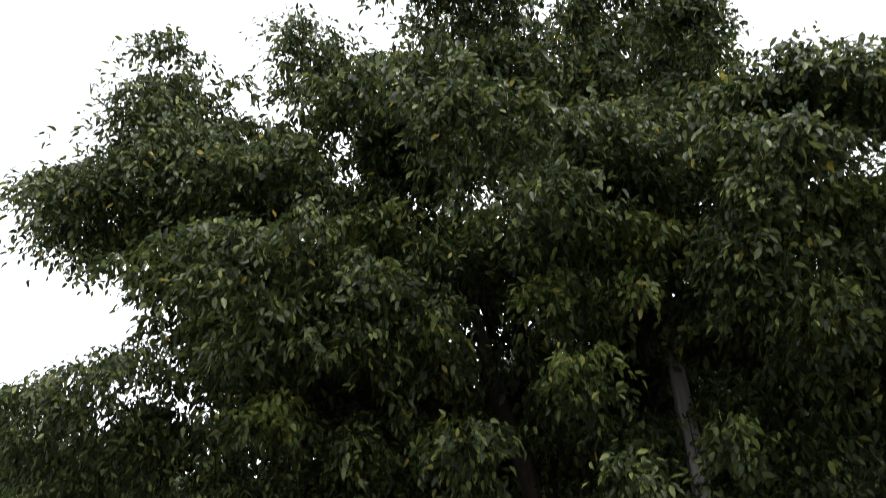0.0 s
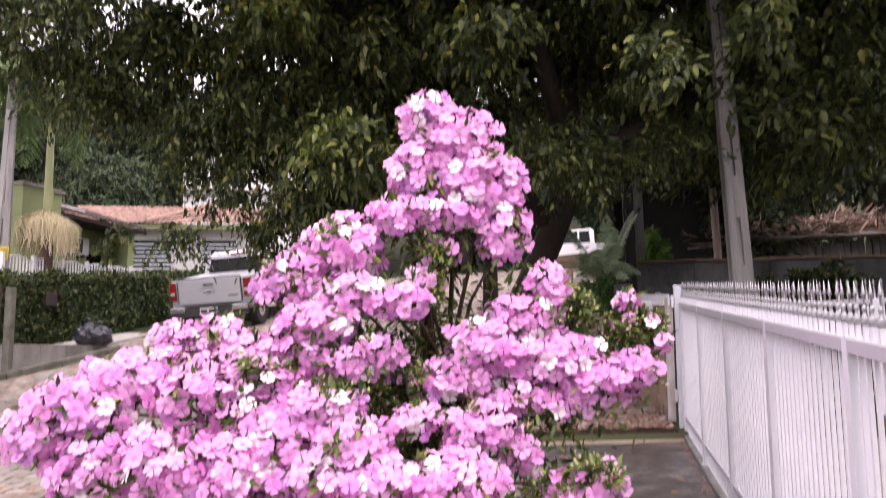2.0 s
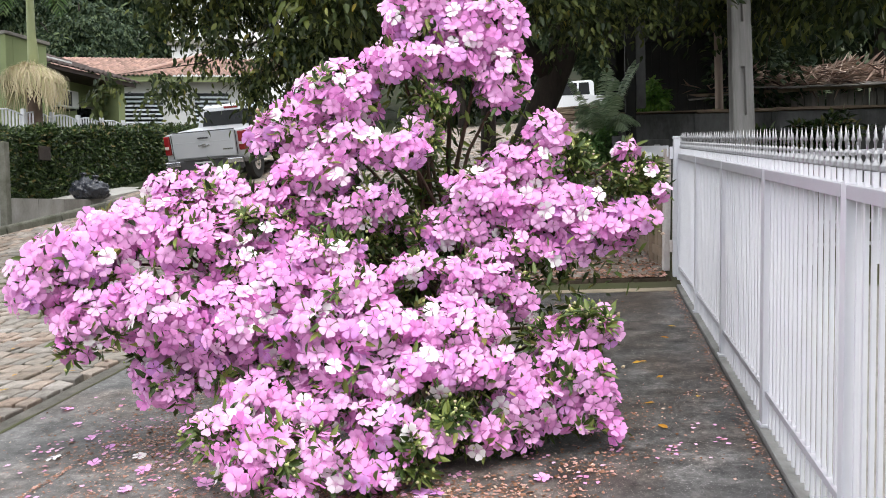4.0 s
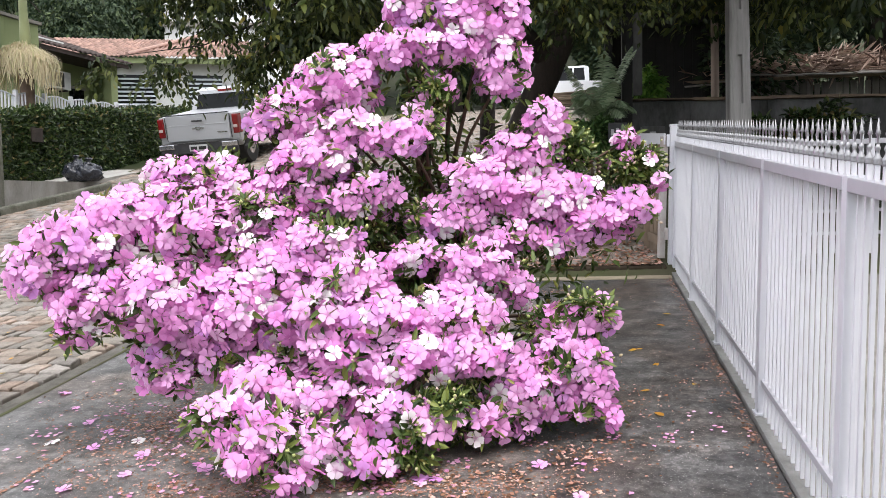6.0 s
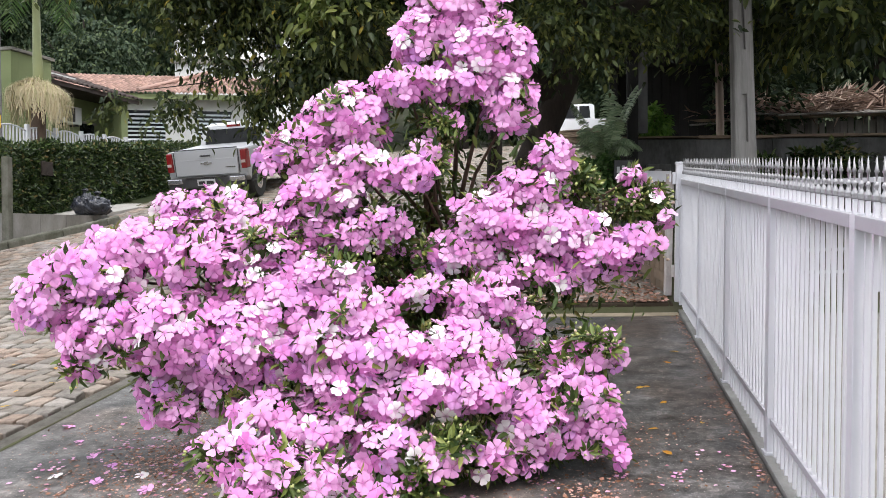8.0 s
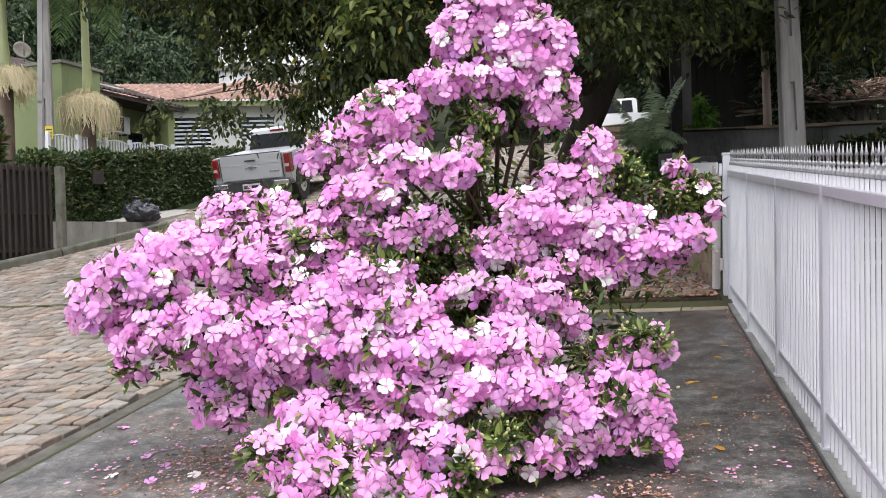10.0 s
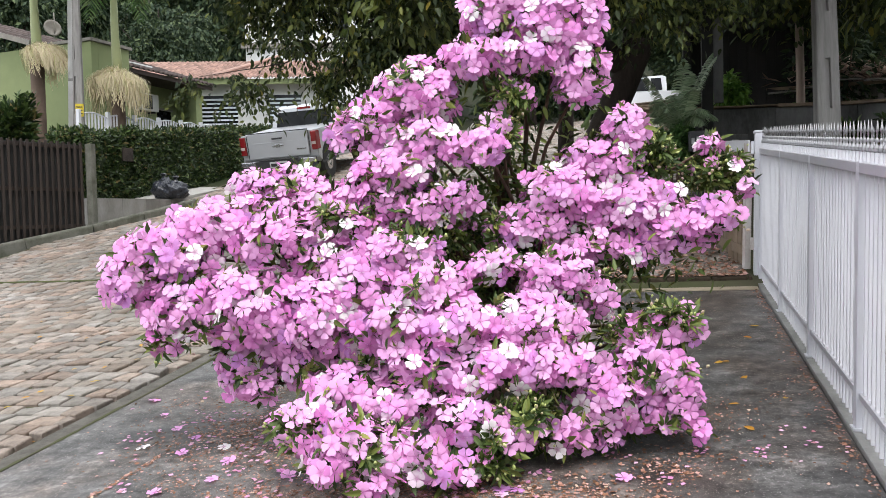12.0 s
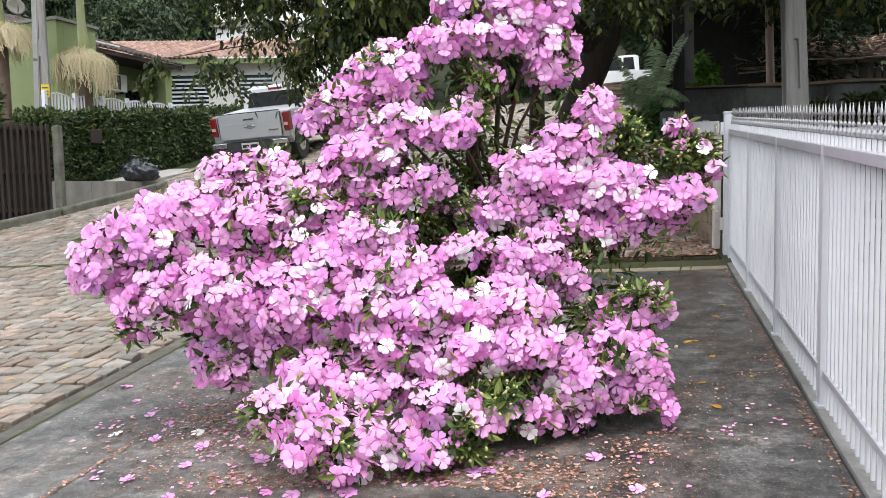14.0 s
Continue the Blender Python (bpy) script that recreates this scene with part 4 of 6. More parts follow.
for y0, y1, z0, z1 in ((1.6, 2.2, 1.6, 3.3), (2.6, 3.4, 1.6, 3.3), (4.9, 5.5, 0.9, 3.35)):
    w = hbox("window", (2.16, y0, z0), (2.196, y1, z1), M_GLASS)
    box("window_frame", (2.13, y0 - 0.06, z1), (2.19, y1 + 0.06, z1 + 0.07), M_FASCIA, w, m=h_m)
    box("window_sill", (2.08, y0 - 0.08, z0 - 0.06), (2.19, y1 + 0.08, z0 - 0.002), M_FASCIA, w, m=h_m)
hbox("curtain", (2.145, 1.62, 1.7), (2.156, 1.85, 3.25), M_COPING)
# soffit takes the dark tile colour for the shade under the eave
hbox("eave_soffit", (1.0, 1.31, 4.08), (2.5, 6.1, 4.12), M_TILE_BROWN)
hbox("fascia", (0.96, 1.31, 4.03), (0.996, 6.1, 4.15), M_TILE_BROWN)
o = h_m @ Vector((0.88, 1.1, 4.14))
sl = (h_m.to_3x3() @ Vector((1, 0, 0.33)))
tiled_roof("roof_side", M_TILE_BROWN, house, o, HU, sl, 25, 15, 0.2, 0.33)
o = h_m @ Vector((1.72, -0.25, 4.36))
tiled_roof("roof_front", M_TILE_BROWN, house, o, h_m.to_3x3() @ Vector((1, 0, 0.30)), h_m.to_3x3() @ Vector((0, 1, 0.12)), 36, 5)
verge = hbox("verge_board", (0, -0.30, -0.10), (8.2, -0.24, 0.03), M_FASCIA)
verge.data.transform(h_m @ Matrix.Translation((1.7, 0, 4.42)) @ Matrix.Rotation(-math.atan(0.30), 4, "Y") @ h_m.inverted())
hbox("white_flashing", (1.42, 2.9, 4.42), (1.56, 3.85, 4.46), M_WHITEWALL)
ac = upright(empty("air_conditioner", "white air conditioner unit under the eave", "air conditioner"))
box("case", (1.86, 3.85, 3.22), (2.155, 4.6, 3.74), M_WHITEWALL, ac, 0.02, m=h_m)
box("fan_grille", (1.84, 3.9, 3.27), (1.858, 4.3, 3.69), M_PLASTIC, ac, 0.004, m=h_m)
box("bracket", (1.9, 3.95, 3.17), (2.19, 4.0, 3.218), M_PLASTIC, ac, m=h_m)
box("bracket", (1.9, 4.45, 3.17), (2.19, 4.5, 3.218), M_PLASTIC, ac, m=h_m)

dish = upright(empty("satellite_dish", "grey satellite dish on the roof edge", "satellite dish", pose(-14.98, 17.2, 6.60) @ Matrix.Scale(0.6, 4)))
bm = bmesh.new()
lathe(bm, [(0.01, -0.09), (0.16, -0.075), (0.28, -0.035), (0.36, 0.0), (0.365, 0.01), (0.28, -0.02), (0.16, -0.06), (0.01, -0.075)], (0, 0, 0), 20)
d_ = part("reflector", bm, M_FASCIA, dish, smooth=True)
d_.matrix_basis = pose(0, 0, 0.15, 78, 0, 58)
tube("arm", [(0.1, 0.05, -0.05), (0.3, -0.2, 0.05)], [0.012, 0.012], M_FASCIA, dish, 6)
tube("mast", [(0.05, 0.05, -0.35), (0.05, 0.05, 0.8)], [0.025, 0.02], M_FASCIA, dish, 6)

# arched white fence between the hedge and the green house
arch = upright(empty("arched_fence", "white metal fence with arched panels behind the hedge", "fence"))
for k in range(9):
    ya, yb, xx, zt = 14.45 + k * 0.95, 14.45 + (k + 1) * 0.95, -12.05, 4.00 + 0.05 * k
    box("post", (xx - 0.04, ya - 0.04, 2.4), (xx + 0.04, ya + 0.04, zt + 0.1), M_WHITE, arch, 0.005)
    qs = np.linspace(0, 1, 9)
    tube("arch_rail", [(xx, ya + (yb - ya) * q, zt + 0.08 * math.sin(math.pi * q)) for q in qs], [0.018] * 9, M_WHITE, arch, 6)
    box("rail", (xx - 0.02, ya + 0.045, 2.95), (xx + 0.02, yb - 0.045, 2.99), M_WHITE, arch)
    for j in range(1, 9):
        c = ya + (yb - ya) * j / 9
        box("baluster", (xx - 0.014, c - 0.014, 2.7), (xx + 0.014, c + 0.014, zt + 0.08 * math.sin(math.pi * j / 9)), M_WHITE, arch)

# clay-roofed house further up
house2 = upright(empty("clay_roof_house", "pale house with weathered red clay tile roofs", "house"))
h2 = pose(-18.6, 25.0, 2.60, 0, 0, 19)
for lo, hi in (((0.0, 0.3, 0.8), (7.5, 0.55, 4.15)), ((0.0, 0.56, 0.8), (0.25, 7, 4.15)), ((7.25, 0.56, 0.8), (7.5, 7, 4.15))):
    box("wall", lo, hi, M_WHITEWALL, house2, m=h2)
box("fascia", (-0.3, -0.30, 4.02), (7.9, -0.24, 4.2), M_GREENWALL, house2, m=h2, label="green painted fascia board")
tiled_roof("roof", M_TILE_RED, house2, h2 @ Vector((-0.4, -0.4, 4.2)), h2.to_3x3() @ Vector((1, 0, 0)), h2.to_3x3() @ Vector((0, 1, 0.34)), 58, 14, 0.15, 0.3)
bm = bmesh.new()
tube_mesh(bm, [h2 @ Vector((3.1, -0.4, 4.3)), h2 @ Vector((4.9, 4.2, 5.9))], [0.075, 0.075], 8)
part("hip_ridge", bm, M_TILE_RED, house2, "clay hip ridge")
for x0, x1 in ((2.2, 3.9), (5.0, 6.2)):
    w = box("window", (x0, 0.26, 2.3), (x1, 0.296, 3.7), M_GLASS, house2, m=h2)
    for k in range(9):
        box("window_bar", (x0, 0.235, 2.32 + k * 0.15), (x1, 0.255, 2.385 + k * 0.15), M_PALEBLUE, w, m=h2)
    for q in (x0 - 0.05, x1):
        box("window_frame", (q, 0.22, 2.25), (q + 0.05, 0.295, 3.75), M_WHITEWALL, w, m=h2)
# two-storey white building behind
house3 = upright(empty("white_building", "two-storey white building behind the trees", "house"))
h3 = pose(-20.6, 37.5, 4.6, 0, 0, 18)
box("wall", (0, 0, 1.5), (8.5, 6, 8.6), M_WHITEWALL, house3, m=h3)
box("ledge", (-0.2, -0.2, 6.0), (8.7, -0.003, 6.25), M_FASCIA, house3, m=h3)
box("roof", (-0.4, -0.4, 8.604), (8.9, 6.4, 8.8), M_CEMENT, house3, m=h3)
for x0 in (1.7, 4.6, 6.8):
    w = box("window", (x0, -0.03, 6.6), (x0 + 0.7, -0.004, 7.8), M_GLASS, house3, m=h3)
    box("window_frame", (x0 - 0.06, -0.05, 6.54), (x0, -0.004, 7.86), M_FASCIA, w, m=h3)
    box("window_frame", (x0 + 0.7, -0.05, 6.54), (x0 + 0.76, -0.004, 7.86), M_FASCIA, w, m=h3)

# plain unseen walls added behind the camera and beyond the yard, blocking low sky
back_wall = upright(box("wall_south", (-13.0, -9.3, -2.5), (9.0, -9.0, 4.6), M_CEMENT))
tagged(back_wall, "plain grey cement wall added unseen behind, blocking low sky", "wall", kind="structure")
side_wall = upright(box("wall_east", (8.2, -8.9, -1.5), (8.5, 12.0, 5.6), M_CEMENT))
tagged(side_wall, "plain grey cement wall added unseen beyond the yard, blocking low sky", "wall", kind="structure")

# ---------- vehicles ----------


def pickup(label, paint, m, detail=True, roof=((1.50, 1.10), (1.58, 1.56), (1.84, 1.62), (2.90, 1.61), (3.45, 1.12))):
    """A double-cab pickup: length along local y (front ahead), wheels at z = 0."""
    t = empty("pickup_truck", label, "pickup truck", m)
    # side profile of the lower body, drawn once and pushed across
    W = 0.89

    def slab(name, prof, half, material, label2="", bevel=0.04, inset=0.0):
        bm = bmesh.new()
        n = len(prof)
        a = [bm.verts.new((-half, y, z)) for y, z in prof]
        b = [bm.verts.new((half, y, z)) for y, z in prof]
        if inset:
            for q, (y, z) in zip(a, prof):
                q.co.x += inset * max(0.0, (z - 1.1) / 0.7)
            for q, (y, z) in zip(b, prof):
                q.co.x -= inset * max(0.0, (z - 1.1) / 0.7)
        bm.faces.new(a[::-1])
        bm.faces.new(b)
        for k in range(n):
            bm.faces.new((a[k], a[(k + 1) % n], b[(k + 1) % n], b[k]))
        bmesh.ops.recalc_face_normals(bm, faces=bm.faces)
        if bevel:
            bmesh.ops.bevel(bm, geom=list(bm.edges), offset=bevel, segments=2, affect="EDGES", clamp_overlap=True)
        return part(name, bm, material, t, label2)

    arch = [(0.62 + 0.44 * math.cos(a), 0.42 + 0.42 * math.sin(a)) for a in np.linspace(0.0, math.pi, 7)]
    arch2 = [(3.85 + 0.44 * math.cos(a), 0.42 + 0.42 * math.sin(a)) for a in np.linspace(0.0, math.pi, 7)]
    prof = [(0.02, 0.55), (0.0, 1.12), (1.55, 1.16), (3.35, 1.12), (4.75, 1.02), (4.9, 0.8), (4.9, 0.42)] + arch2 + [(1.9, 0.40)] + arch
    slab("body", prof, W, paint, bevel=0.025)
    slab("cab", list(roof), W - 0.04, paint, inset=0.16, bevel=0.03)
    hi = roof[1][1]
    # glass, a little proud of the cab
    bm = bmesh.new()
    bm.faces.new([bm.verts.new(c) for c in ((-0.70, 1.500, 1.17), (0.70, 1.500, 1.17), (0.64, roof[1][0] - 0.008, hi - 0.05), (-0.64, roof[1][0] - 0.008, hi - 0.05))])
    bmesh.ops.solidify(bm, geom=list(bm.faces), thickness=0.012)
    part("rear_window", bm, M_GLASS, t, "tinted rear window")
    for s in (-1, 1):
        for y0, y1, y2, y3 in ((1.72, 2.28, 2.26, 1.78), (2.36, 3.18, 2.84, 2.36)):
            bm = bmesh.new()
            cs = [(s * (W - 0.049), y0, 1.20), (s * (W - 0.049), y1, 1.20), (s * (W - 0.026 - 0.16 * (hi - 1.14) / 0.7), y2, hi - 0.04), (s * (W - 0.026 - 0.16 * (hi - 1.14) / 0.7), y3, hi - 0.04)]
            bm.faces.new([bm.verts.new(c) for c in cs])
            bmesh.ops.solidify(bm, geom=list(bm.faces), thickness=0.014)
            part("side_window", bm, M_GLASS, t)
        box("door_handle", (s * W - 0.012, 1.80, 0.98), (s * W + 0.02, 1.98, 1.02), M_CHROME, t, 0.006)
        # wheels
        for yy in (0.62, 3.85):
            bm = bmesh.new()
            lathe(bm, [(0.25, -0.1), (0.34, -0.1), (0.37, -0.06), (0.37, 0.06), (0.34, 0.1), (0.25, 0.1)], (0, 0, 0), 24)
            w = part("wheel", bm, M_RUBBER, t)
            w.matrix_basis = pose(s * (W - 0.12), yy, 0.37, 0, 90, 0)
            bm = bmesh.new()
            lathe(bm, [(0.05, -0.105), (0.09, -0.112), (0.24, -0.09), (0.245, 0.0), (0.24, 0.09), (0.09, 0.112), (0.05, 0.105)], (0, 0, 0), 20)
            part("rim", bm, M_CHROME, w)
    if detail:
        for s in (-1, 1):
            lamp = box("tail_light", (s * 0.83 - 0.06, -0.035, 0.70), (s * 0.83 + 0.068, 0.17, 1.10), M_RED, t, 0.02, "red and clear tail light")
            box("clear_strip", (s * 0.83 - 0.045, -0.048, 0.82), (s * 0.83 + 0.045, -0.038, 0.88), M_CLEARLENS, lamp, 0.004)
        tg = box("tailgate", (-0.70, -0.03, 0.60), (0.70, 0.03, 1.14), paint, t, 0.018)
        box("tailgate_cap", (-0.69, -0.04, 1.143), (0.69, 0.05, 1.16), M_PLASTIC, tg, 0.006)
        box("handle_recess", (-0.16, -0.040, 0.96), (0.16, -0.033, 1.08), paint, tg, 0.003)
        box("handle", (-0.12, -0.055, 0.995), (0.12, -0.041, 1.03), M_PLASTIC, tg, 0.006)
        box("badge", (-0.13, -0.040, 0.84), (0.13, -0.033, 0.875), M_CHROME, tg, 0.003)
        box("badge", (-0.05, -0.048, 0.82), (0.05, -0.041, 0.895), M_CHROME, tg, 0.003)
        box("lettering_bar", (0.42, -0.038, 0.74), (0.64, -0.033, 0.765), M_CHROME, tg)
        bump = box("bumper", (-0.86, -0.13, 0.34), (0.86, -0.036, 0.57), M_PLASTIC, t, 0.03, "dark step bumper")
        box("step_pad", (-0.46, -0.145, 0.555), (0.46, -0.06, 0.575), M_RUBBER, bump, 0.004)
        for s in (-1, 1):
            box("tailgate_seam", (s * 0.72 - 0.006, -0.022, 0.62), (s * 0.72 + 0.006, -0.012, 1.12), M_DARK, t)
        box("swage_line", (-0.66, -0.036, 0.925), (0.66, -0.029, 0.940), paint, tg, 0.003)
        box("wheel_arch_lip", (0.893, 0.16, 0.40), (0.905, 1.08, 0.44), M_PLASTIC, t, 0.004)
        for s in (-1, 1):
            box("bumper_corner", (s * 0.70 - 0.17, -0.16, 0.46), (s * 0.70 + 0.17, -0.132, 0.56), M_CHROME, bump, 0.012)
        pl = box("number_plate", (-0.20, -0.15, 0.40), (0.20, -0.134, 0.53), M_PLATE, bump, 0.003)
        box("plate_bar", (-0.17, -0.157, 0.43), (-0.03, -0.152, 0.495), M_INK, pl)
        box("plate_bar", (0.01, -0.157, 0.43), (0.17, -0.152, 0.495), M_INK, pl)
        hl = box("high_brake_light", (-0.16, roof[1][0] - 0.02, hi - 0.03), (0.16, roof[1][0] + 0.02, hi + 0.02), M_RED, t, 0.006)
    return t


upright(pickup("silver-grey double-cab pickup parked facing uphill", M_SILVER, Matrix.Translation((-8.14, 16.22, 2.41)) @ Matrix.Rotation(0.0155, 4, "Z") @ Matrix.Rotation(0.196, 4, "X") @ Matrix.Rotation(-0.044, 4, "Y") @ Matrix.Scale(1.03, 4)))
upright(pickup("white double-cab pickup parked across the top of the road", M_CARWHITE, pose(1.47, 33.5, 5.24, 0, 0, 90) @ Matrix.Diagonal((1, 0.8, 1, 1)), False, ((1.50, 1.10), (1.53, 1.74), (1.72, 1.80), (2.72, 1.78), (3.22, 1.14))))

# ---------- timber pile and greenery beside the road ----------
pile = empty("timber_pile", "heap of old sawn timber beside the road", "timber")
for k in range(54):
    r_, c_ = divmod(k, 6)
    b = box("timber", (-0.9, -0.06, -0.016), (0.9, 0.06, 0.016), M_LOG, pile, 0.004)
    b.matrix_basis = pose(-0.45 + random.uniform(-0.2, 0.2), 21.3 + c_ * 0.15, gz(21.5) + 0.55 + r_ * 0.04 + random.uniform(0, 0.012), random.uniform(-6, 6), random.uniform(-3, 3), random.uniform(-9, 9))
for k in range(3):
    b = box("bearer", (-0.06, -0.6, 0), (0.06, 0.6, 0.52), M_LOG, pile, 0.004)
    b.matrix_basis = pose(-1.1 + k * 0.65, 21.7, gz(21.7) - 0.02, 0, 0, 0)


def leaf_heap(name, label, category, centre, radii, n, size, material, seed, droop=0.3, kind=""):
    """A low plant of many leaves round a few stems."""
    r = np.random.default_rng(seed)
    p = empty(name, label, category, kind=kind)
    d = unit(r.normal(size=(n, 3)))
    rad = r.uniform(0.25, 1, n) ** 0.5
    lump = 0.75 + 0.35 * np.sin(d[:, 0] * 5 + seed) * np.cos(d[:, 2] * 4 + seed * 2)
    pos = np.array(centre) + d * np.array(radii) * (rad * lump)[:, None]
    ah = unit(d + r.normal(size=(n, 3)) * 0.6 + [[0, 0, -droop]])
    v, f = spread(LEAF_V, LEAF_F, turns_to(ah, unit(r.normal(size=(n, 3)) * 0.5 + [[0, 0, 1]])), pos, r.uniform(0.6, 1.2, n) * size)
    lv = many("leaves", v, f, material, p)
    lv["kind"] = "stuff"
    base = Vector(centre) - Vector((0, 0, radii[2]))
    for k in range(4):
        e = Vector(centre) + Vector((r.uniform(-0.5, 0.5) * radii[0], r.uniform(-0.5, 0.5) * radii[1], radii[2] * 0.5))
        b0 = Vector((base.x + (e.x - base.x) * 0.15, base.y + (e.y - base.y) * 0.15, gz(base.y) - 0.1))
        tube("stem", [b0, (b0 + e) / 2 + Vector((0.03, 0, 0.02)), e], [0.03, 0.02, 0.008], M_TWIG, p, 5)
    return p


leaf_heap("fern_bush", "low bright green ferny undergrowth below the tree", "bush", (0.19, 11.5, 1.26), (0.38, 0.36, 0.38), 2300, 0.10, M_UNDER, 3)
leaf_heap("fern_bush", "low green undergrowth beside the tree trunk", "bush", (-0.45, 12.6, 1.0), (0.62, 0.5, 0.5), 1900, 0.12, M_UNDER, 5)
leaf_heap("garden_shrub", "upright bright green shrub behind the wall", "bush", (1.08, 13.25, 1.95), (0.30, 0.28, 0.36), 900, 0.13, M_FERN, 8, 0.9)
leaf_heap("wall_creeper", "dark creeper hanging over the boundary wall", "creeper", (3.3, 12.35, 1.25), (0.75, 0.22, 0.35), 1200, 0.12, M_HEDGE, 9, 0.5)
leaf_heap("wall_creeper", "dark creeper growing against the boundary wall", "creeper", (2.45, 12.3, 1.2), (0.5, 0.15, 0.28), 800, 0.12, M_HEDGE, 10, 0.5)
upright(leaf_heap("oleander", "dark green garden shrub behind the slat gate", "bush", (-12.1, 12.7, 3.4), (0.52, 0.5, 0.85), 2600, 0.17, M_HEDGE, 11, -0.3))


def frond_mesh(bm_v, bm_f, root, out, length, rise, sag, leaflets, width, r):
    """Adds one feather frond to lists: a bent rib with two rows of narrow leaflets that hang from it."""
    o = np.array(root, float)
    d = unit(np.array([out[0], out[1], 0.0]))
    q = np.linspace(0.06, 1, leaflets)
    rib = o + np.outer(q * length * (1 - 0.18 * q), d) + np.outer(rise * q - sag * q**2.2, [0, 0, 1])
    tang = unit(np.gradient(rib, axis=0))
    side = unit(np.cross(tang, [0, 0, 1]))
    for s in (-1, 1):
        w = width * np.sin(np.pi * np.clip(q * 0.9 + 0.1, 0, 1)) ** 0.7
        tip = rib + side * (s * w)[:, None] * 0.75 + tang * (w * 0.45)[:, None] + np.outer(-w * r.uniform(0.35, 0.7, leaflets), [0, 0, 1])
        mid = (rib + tip) / 2 + np.array([0, 0, 0.06]) * w[:, None]
        wd = tang * 0.046 * width
        for a, b, c, t_ in zip(rib, mid, tip, wd):
            k = len(bm_v)
            bm_v += [a - t_ * 0.5, a + t_ * 0.5, b + t_ * 0.8, b - t_ * 0.8, c]
            bm_f += [(k, k + 1, k + 2), (k, k + 2, k + 3), (k + 3, k + 2, k + 4)]


def fronds(parent, root, count, length, rise, sag, leaflets, width, seed, material=M_FROND):
    r = np.random.default_rng(seed)
    for k in range(count):
        a = k * 2.4 + r.uniform(-0.3, 0.3)
        v, f = [], []
        lift = r.uniform(0.4, 1.2)
        frond_mesh(v, f, root, (math.cos(a), math.sin(a)), length * r.uniform(0.8, 1.1), rise * lift, sag * r.uniform(0.8, 1.3), leaflets, width, r)
        many("frond", v, f, material, parent)


def flowering_palm(at, base_z, skirt_z, shaft_top, seed, skirt=1.0, aside=0.0):
    """A slim palm: grey trunk, smooth green crownshaft, a mop of flower strands below it (aside: how far the mop hangs to one side), feather fronds on top."""
    p = upright(empty("flowering_palm", "slender palm with a skirt of straw-coloured flower strands", "palm", group="palms by the house"))
    x, y = at
    tube("trunk", [(x + 0.05, y, base_z), (x, y, (base_z + skirt_z) / 2), (x, y, skirt_z)], [0.19, 0.15, 0.15], M_PALMTRUNK, p, 12)
    tube("crownshaft", [(x, y, skirt_z + 0.002), (x + 0.01, y, skirt_z + 0.35), (x - 0.02, y, skirt_z + 0.9), (x - 0.03, y, shaft_top)], [0.105, 0.115, 0.09, 0.065], M_SHAFT, p, 12)
    r = np.random.default_rng(seed)
    n = 1500
    a = r.uniform(0, math.tau, n)
    reach = r.beta(1.6, 1.3, n) * 0.62 * skirt
    drop = (0.35 + 0.65 * r.beta(2, 1.4, n)) * (0.45 + 0.75 * reach) * (1 + 0.30 * np.sin(a * 2 + seed) + 0.18 * np.sin(a * 5 + seed)) * skirt
    vs, fs = [], []
    for i in range(n):
        q = np.linspace(0, 1, 8)
        rad = 0.12 + reach[i] * np.sin(np.minimum(q * 2.0, 1.15) * math.pi / 2 * 0.87)
        wob = r.normal(0, 0.07, 8).cumsum()
        z = skirt_z + 0.03 + 0.30 * np.sin(np.minimum(q * 3.4, math.pi / 2)) * (1 - 0.85 * reach[i] / 0.62) - drop[i] * q**1.7 - 0.10 * q * reach[i] + r.normal(0, 0.012, 8).cumsum()
        px, py = x + aside * (0.4 + 0.6 * q) + rad * np.cos(a[i] + wob), y + rad * np.sin(a[i] + wob)
        k = len(vs)
        t_ = np.array([-math.sin(a[i]), math.cos(a[i]), 0.15]) * 0.0055
        for j in range(8):
            c = np.array([px[j], py[j], z[j]])
            vs += [c - t_, c + t_]
        fs += [(k + 2 * j, k + 2 * j + 1, k + 2 * j + 3, k + 2 * j + 2) for j in range(7)]
    sk = many("flower_mop", vs, fs, M_STRAW, p)
    sk["kind"], sk["label"] = "stuff", "drooping straw-coloured flower strands"
    fronds(p, (x - 0.03, y, shaft_top - 0.02), 11, 2.6, 1.5, 1.9, 46, 0.75, seed)
    return p


flowering_palm((-12.1, 15.85), 2.2, 4.98, 8.3, 21)
flowering_palm((-13.5, 14.95), 2.1, 5.42, 8.6, 22, 0.72, 0.36)
low_palm = empty("young_palm", "young feather palm among the ferns", "palm")
tube("stem", [(0.26, 11.5, gz(11.5) - 0.05), (0.26, 11.5, 1.45)], [0.07, 0.05], M_PALMTRUNK, low_palm, 8)
fronds(low_palm, (0.26, 11.5, 1.44), 15, 0.62, 1.45, 0.5, 70, 0.22, 31, M_PALEFROND)

# ---------- the large fig tree ----------
fig = empty("fig_tree", "huge spreading dark-leaved tree over the road", "tree")
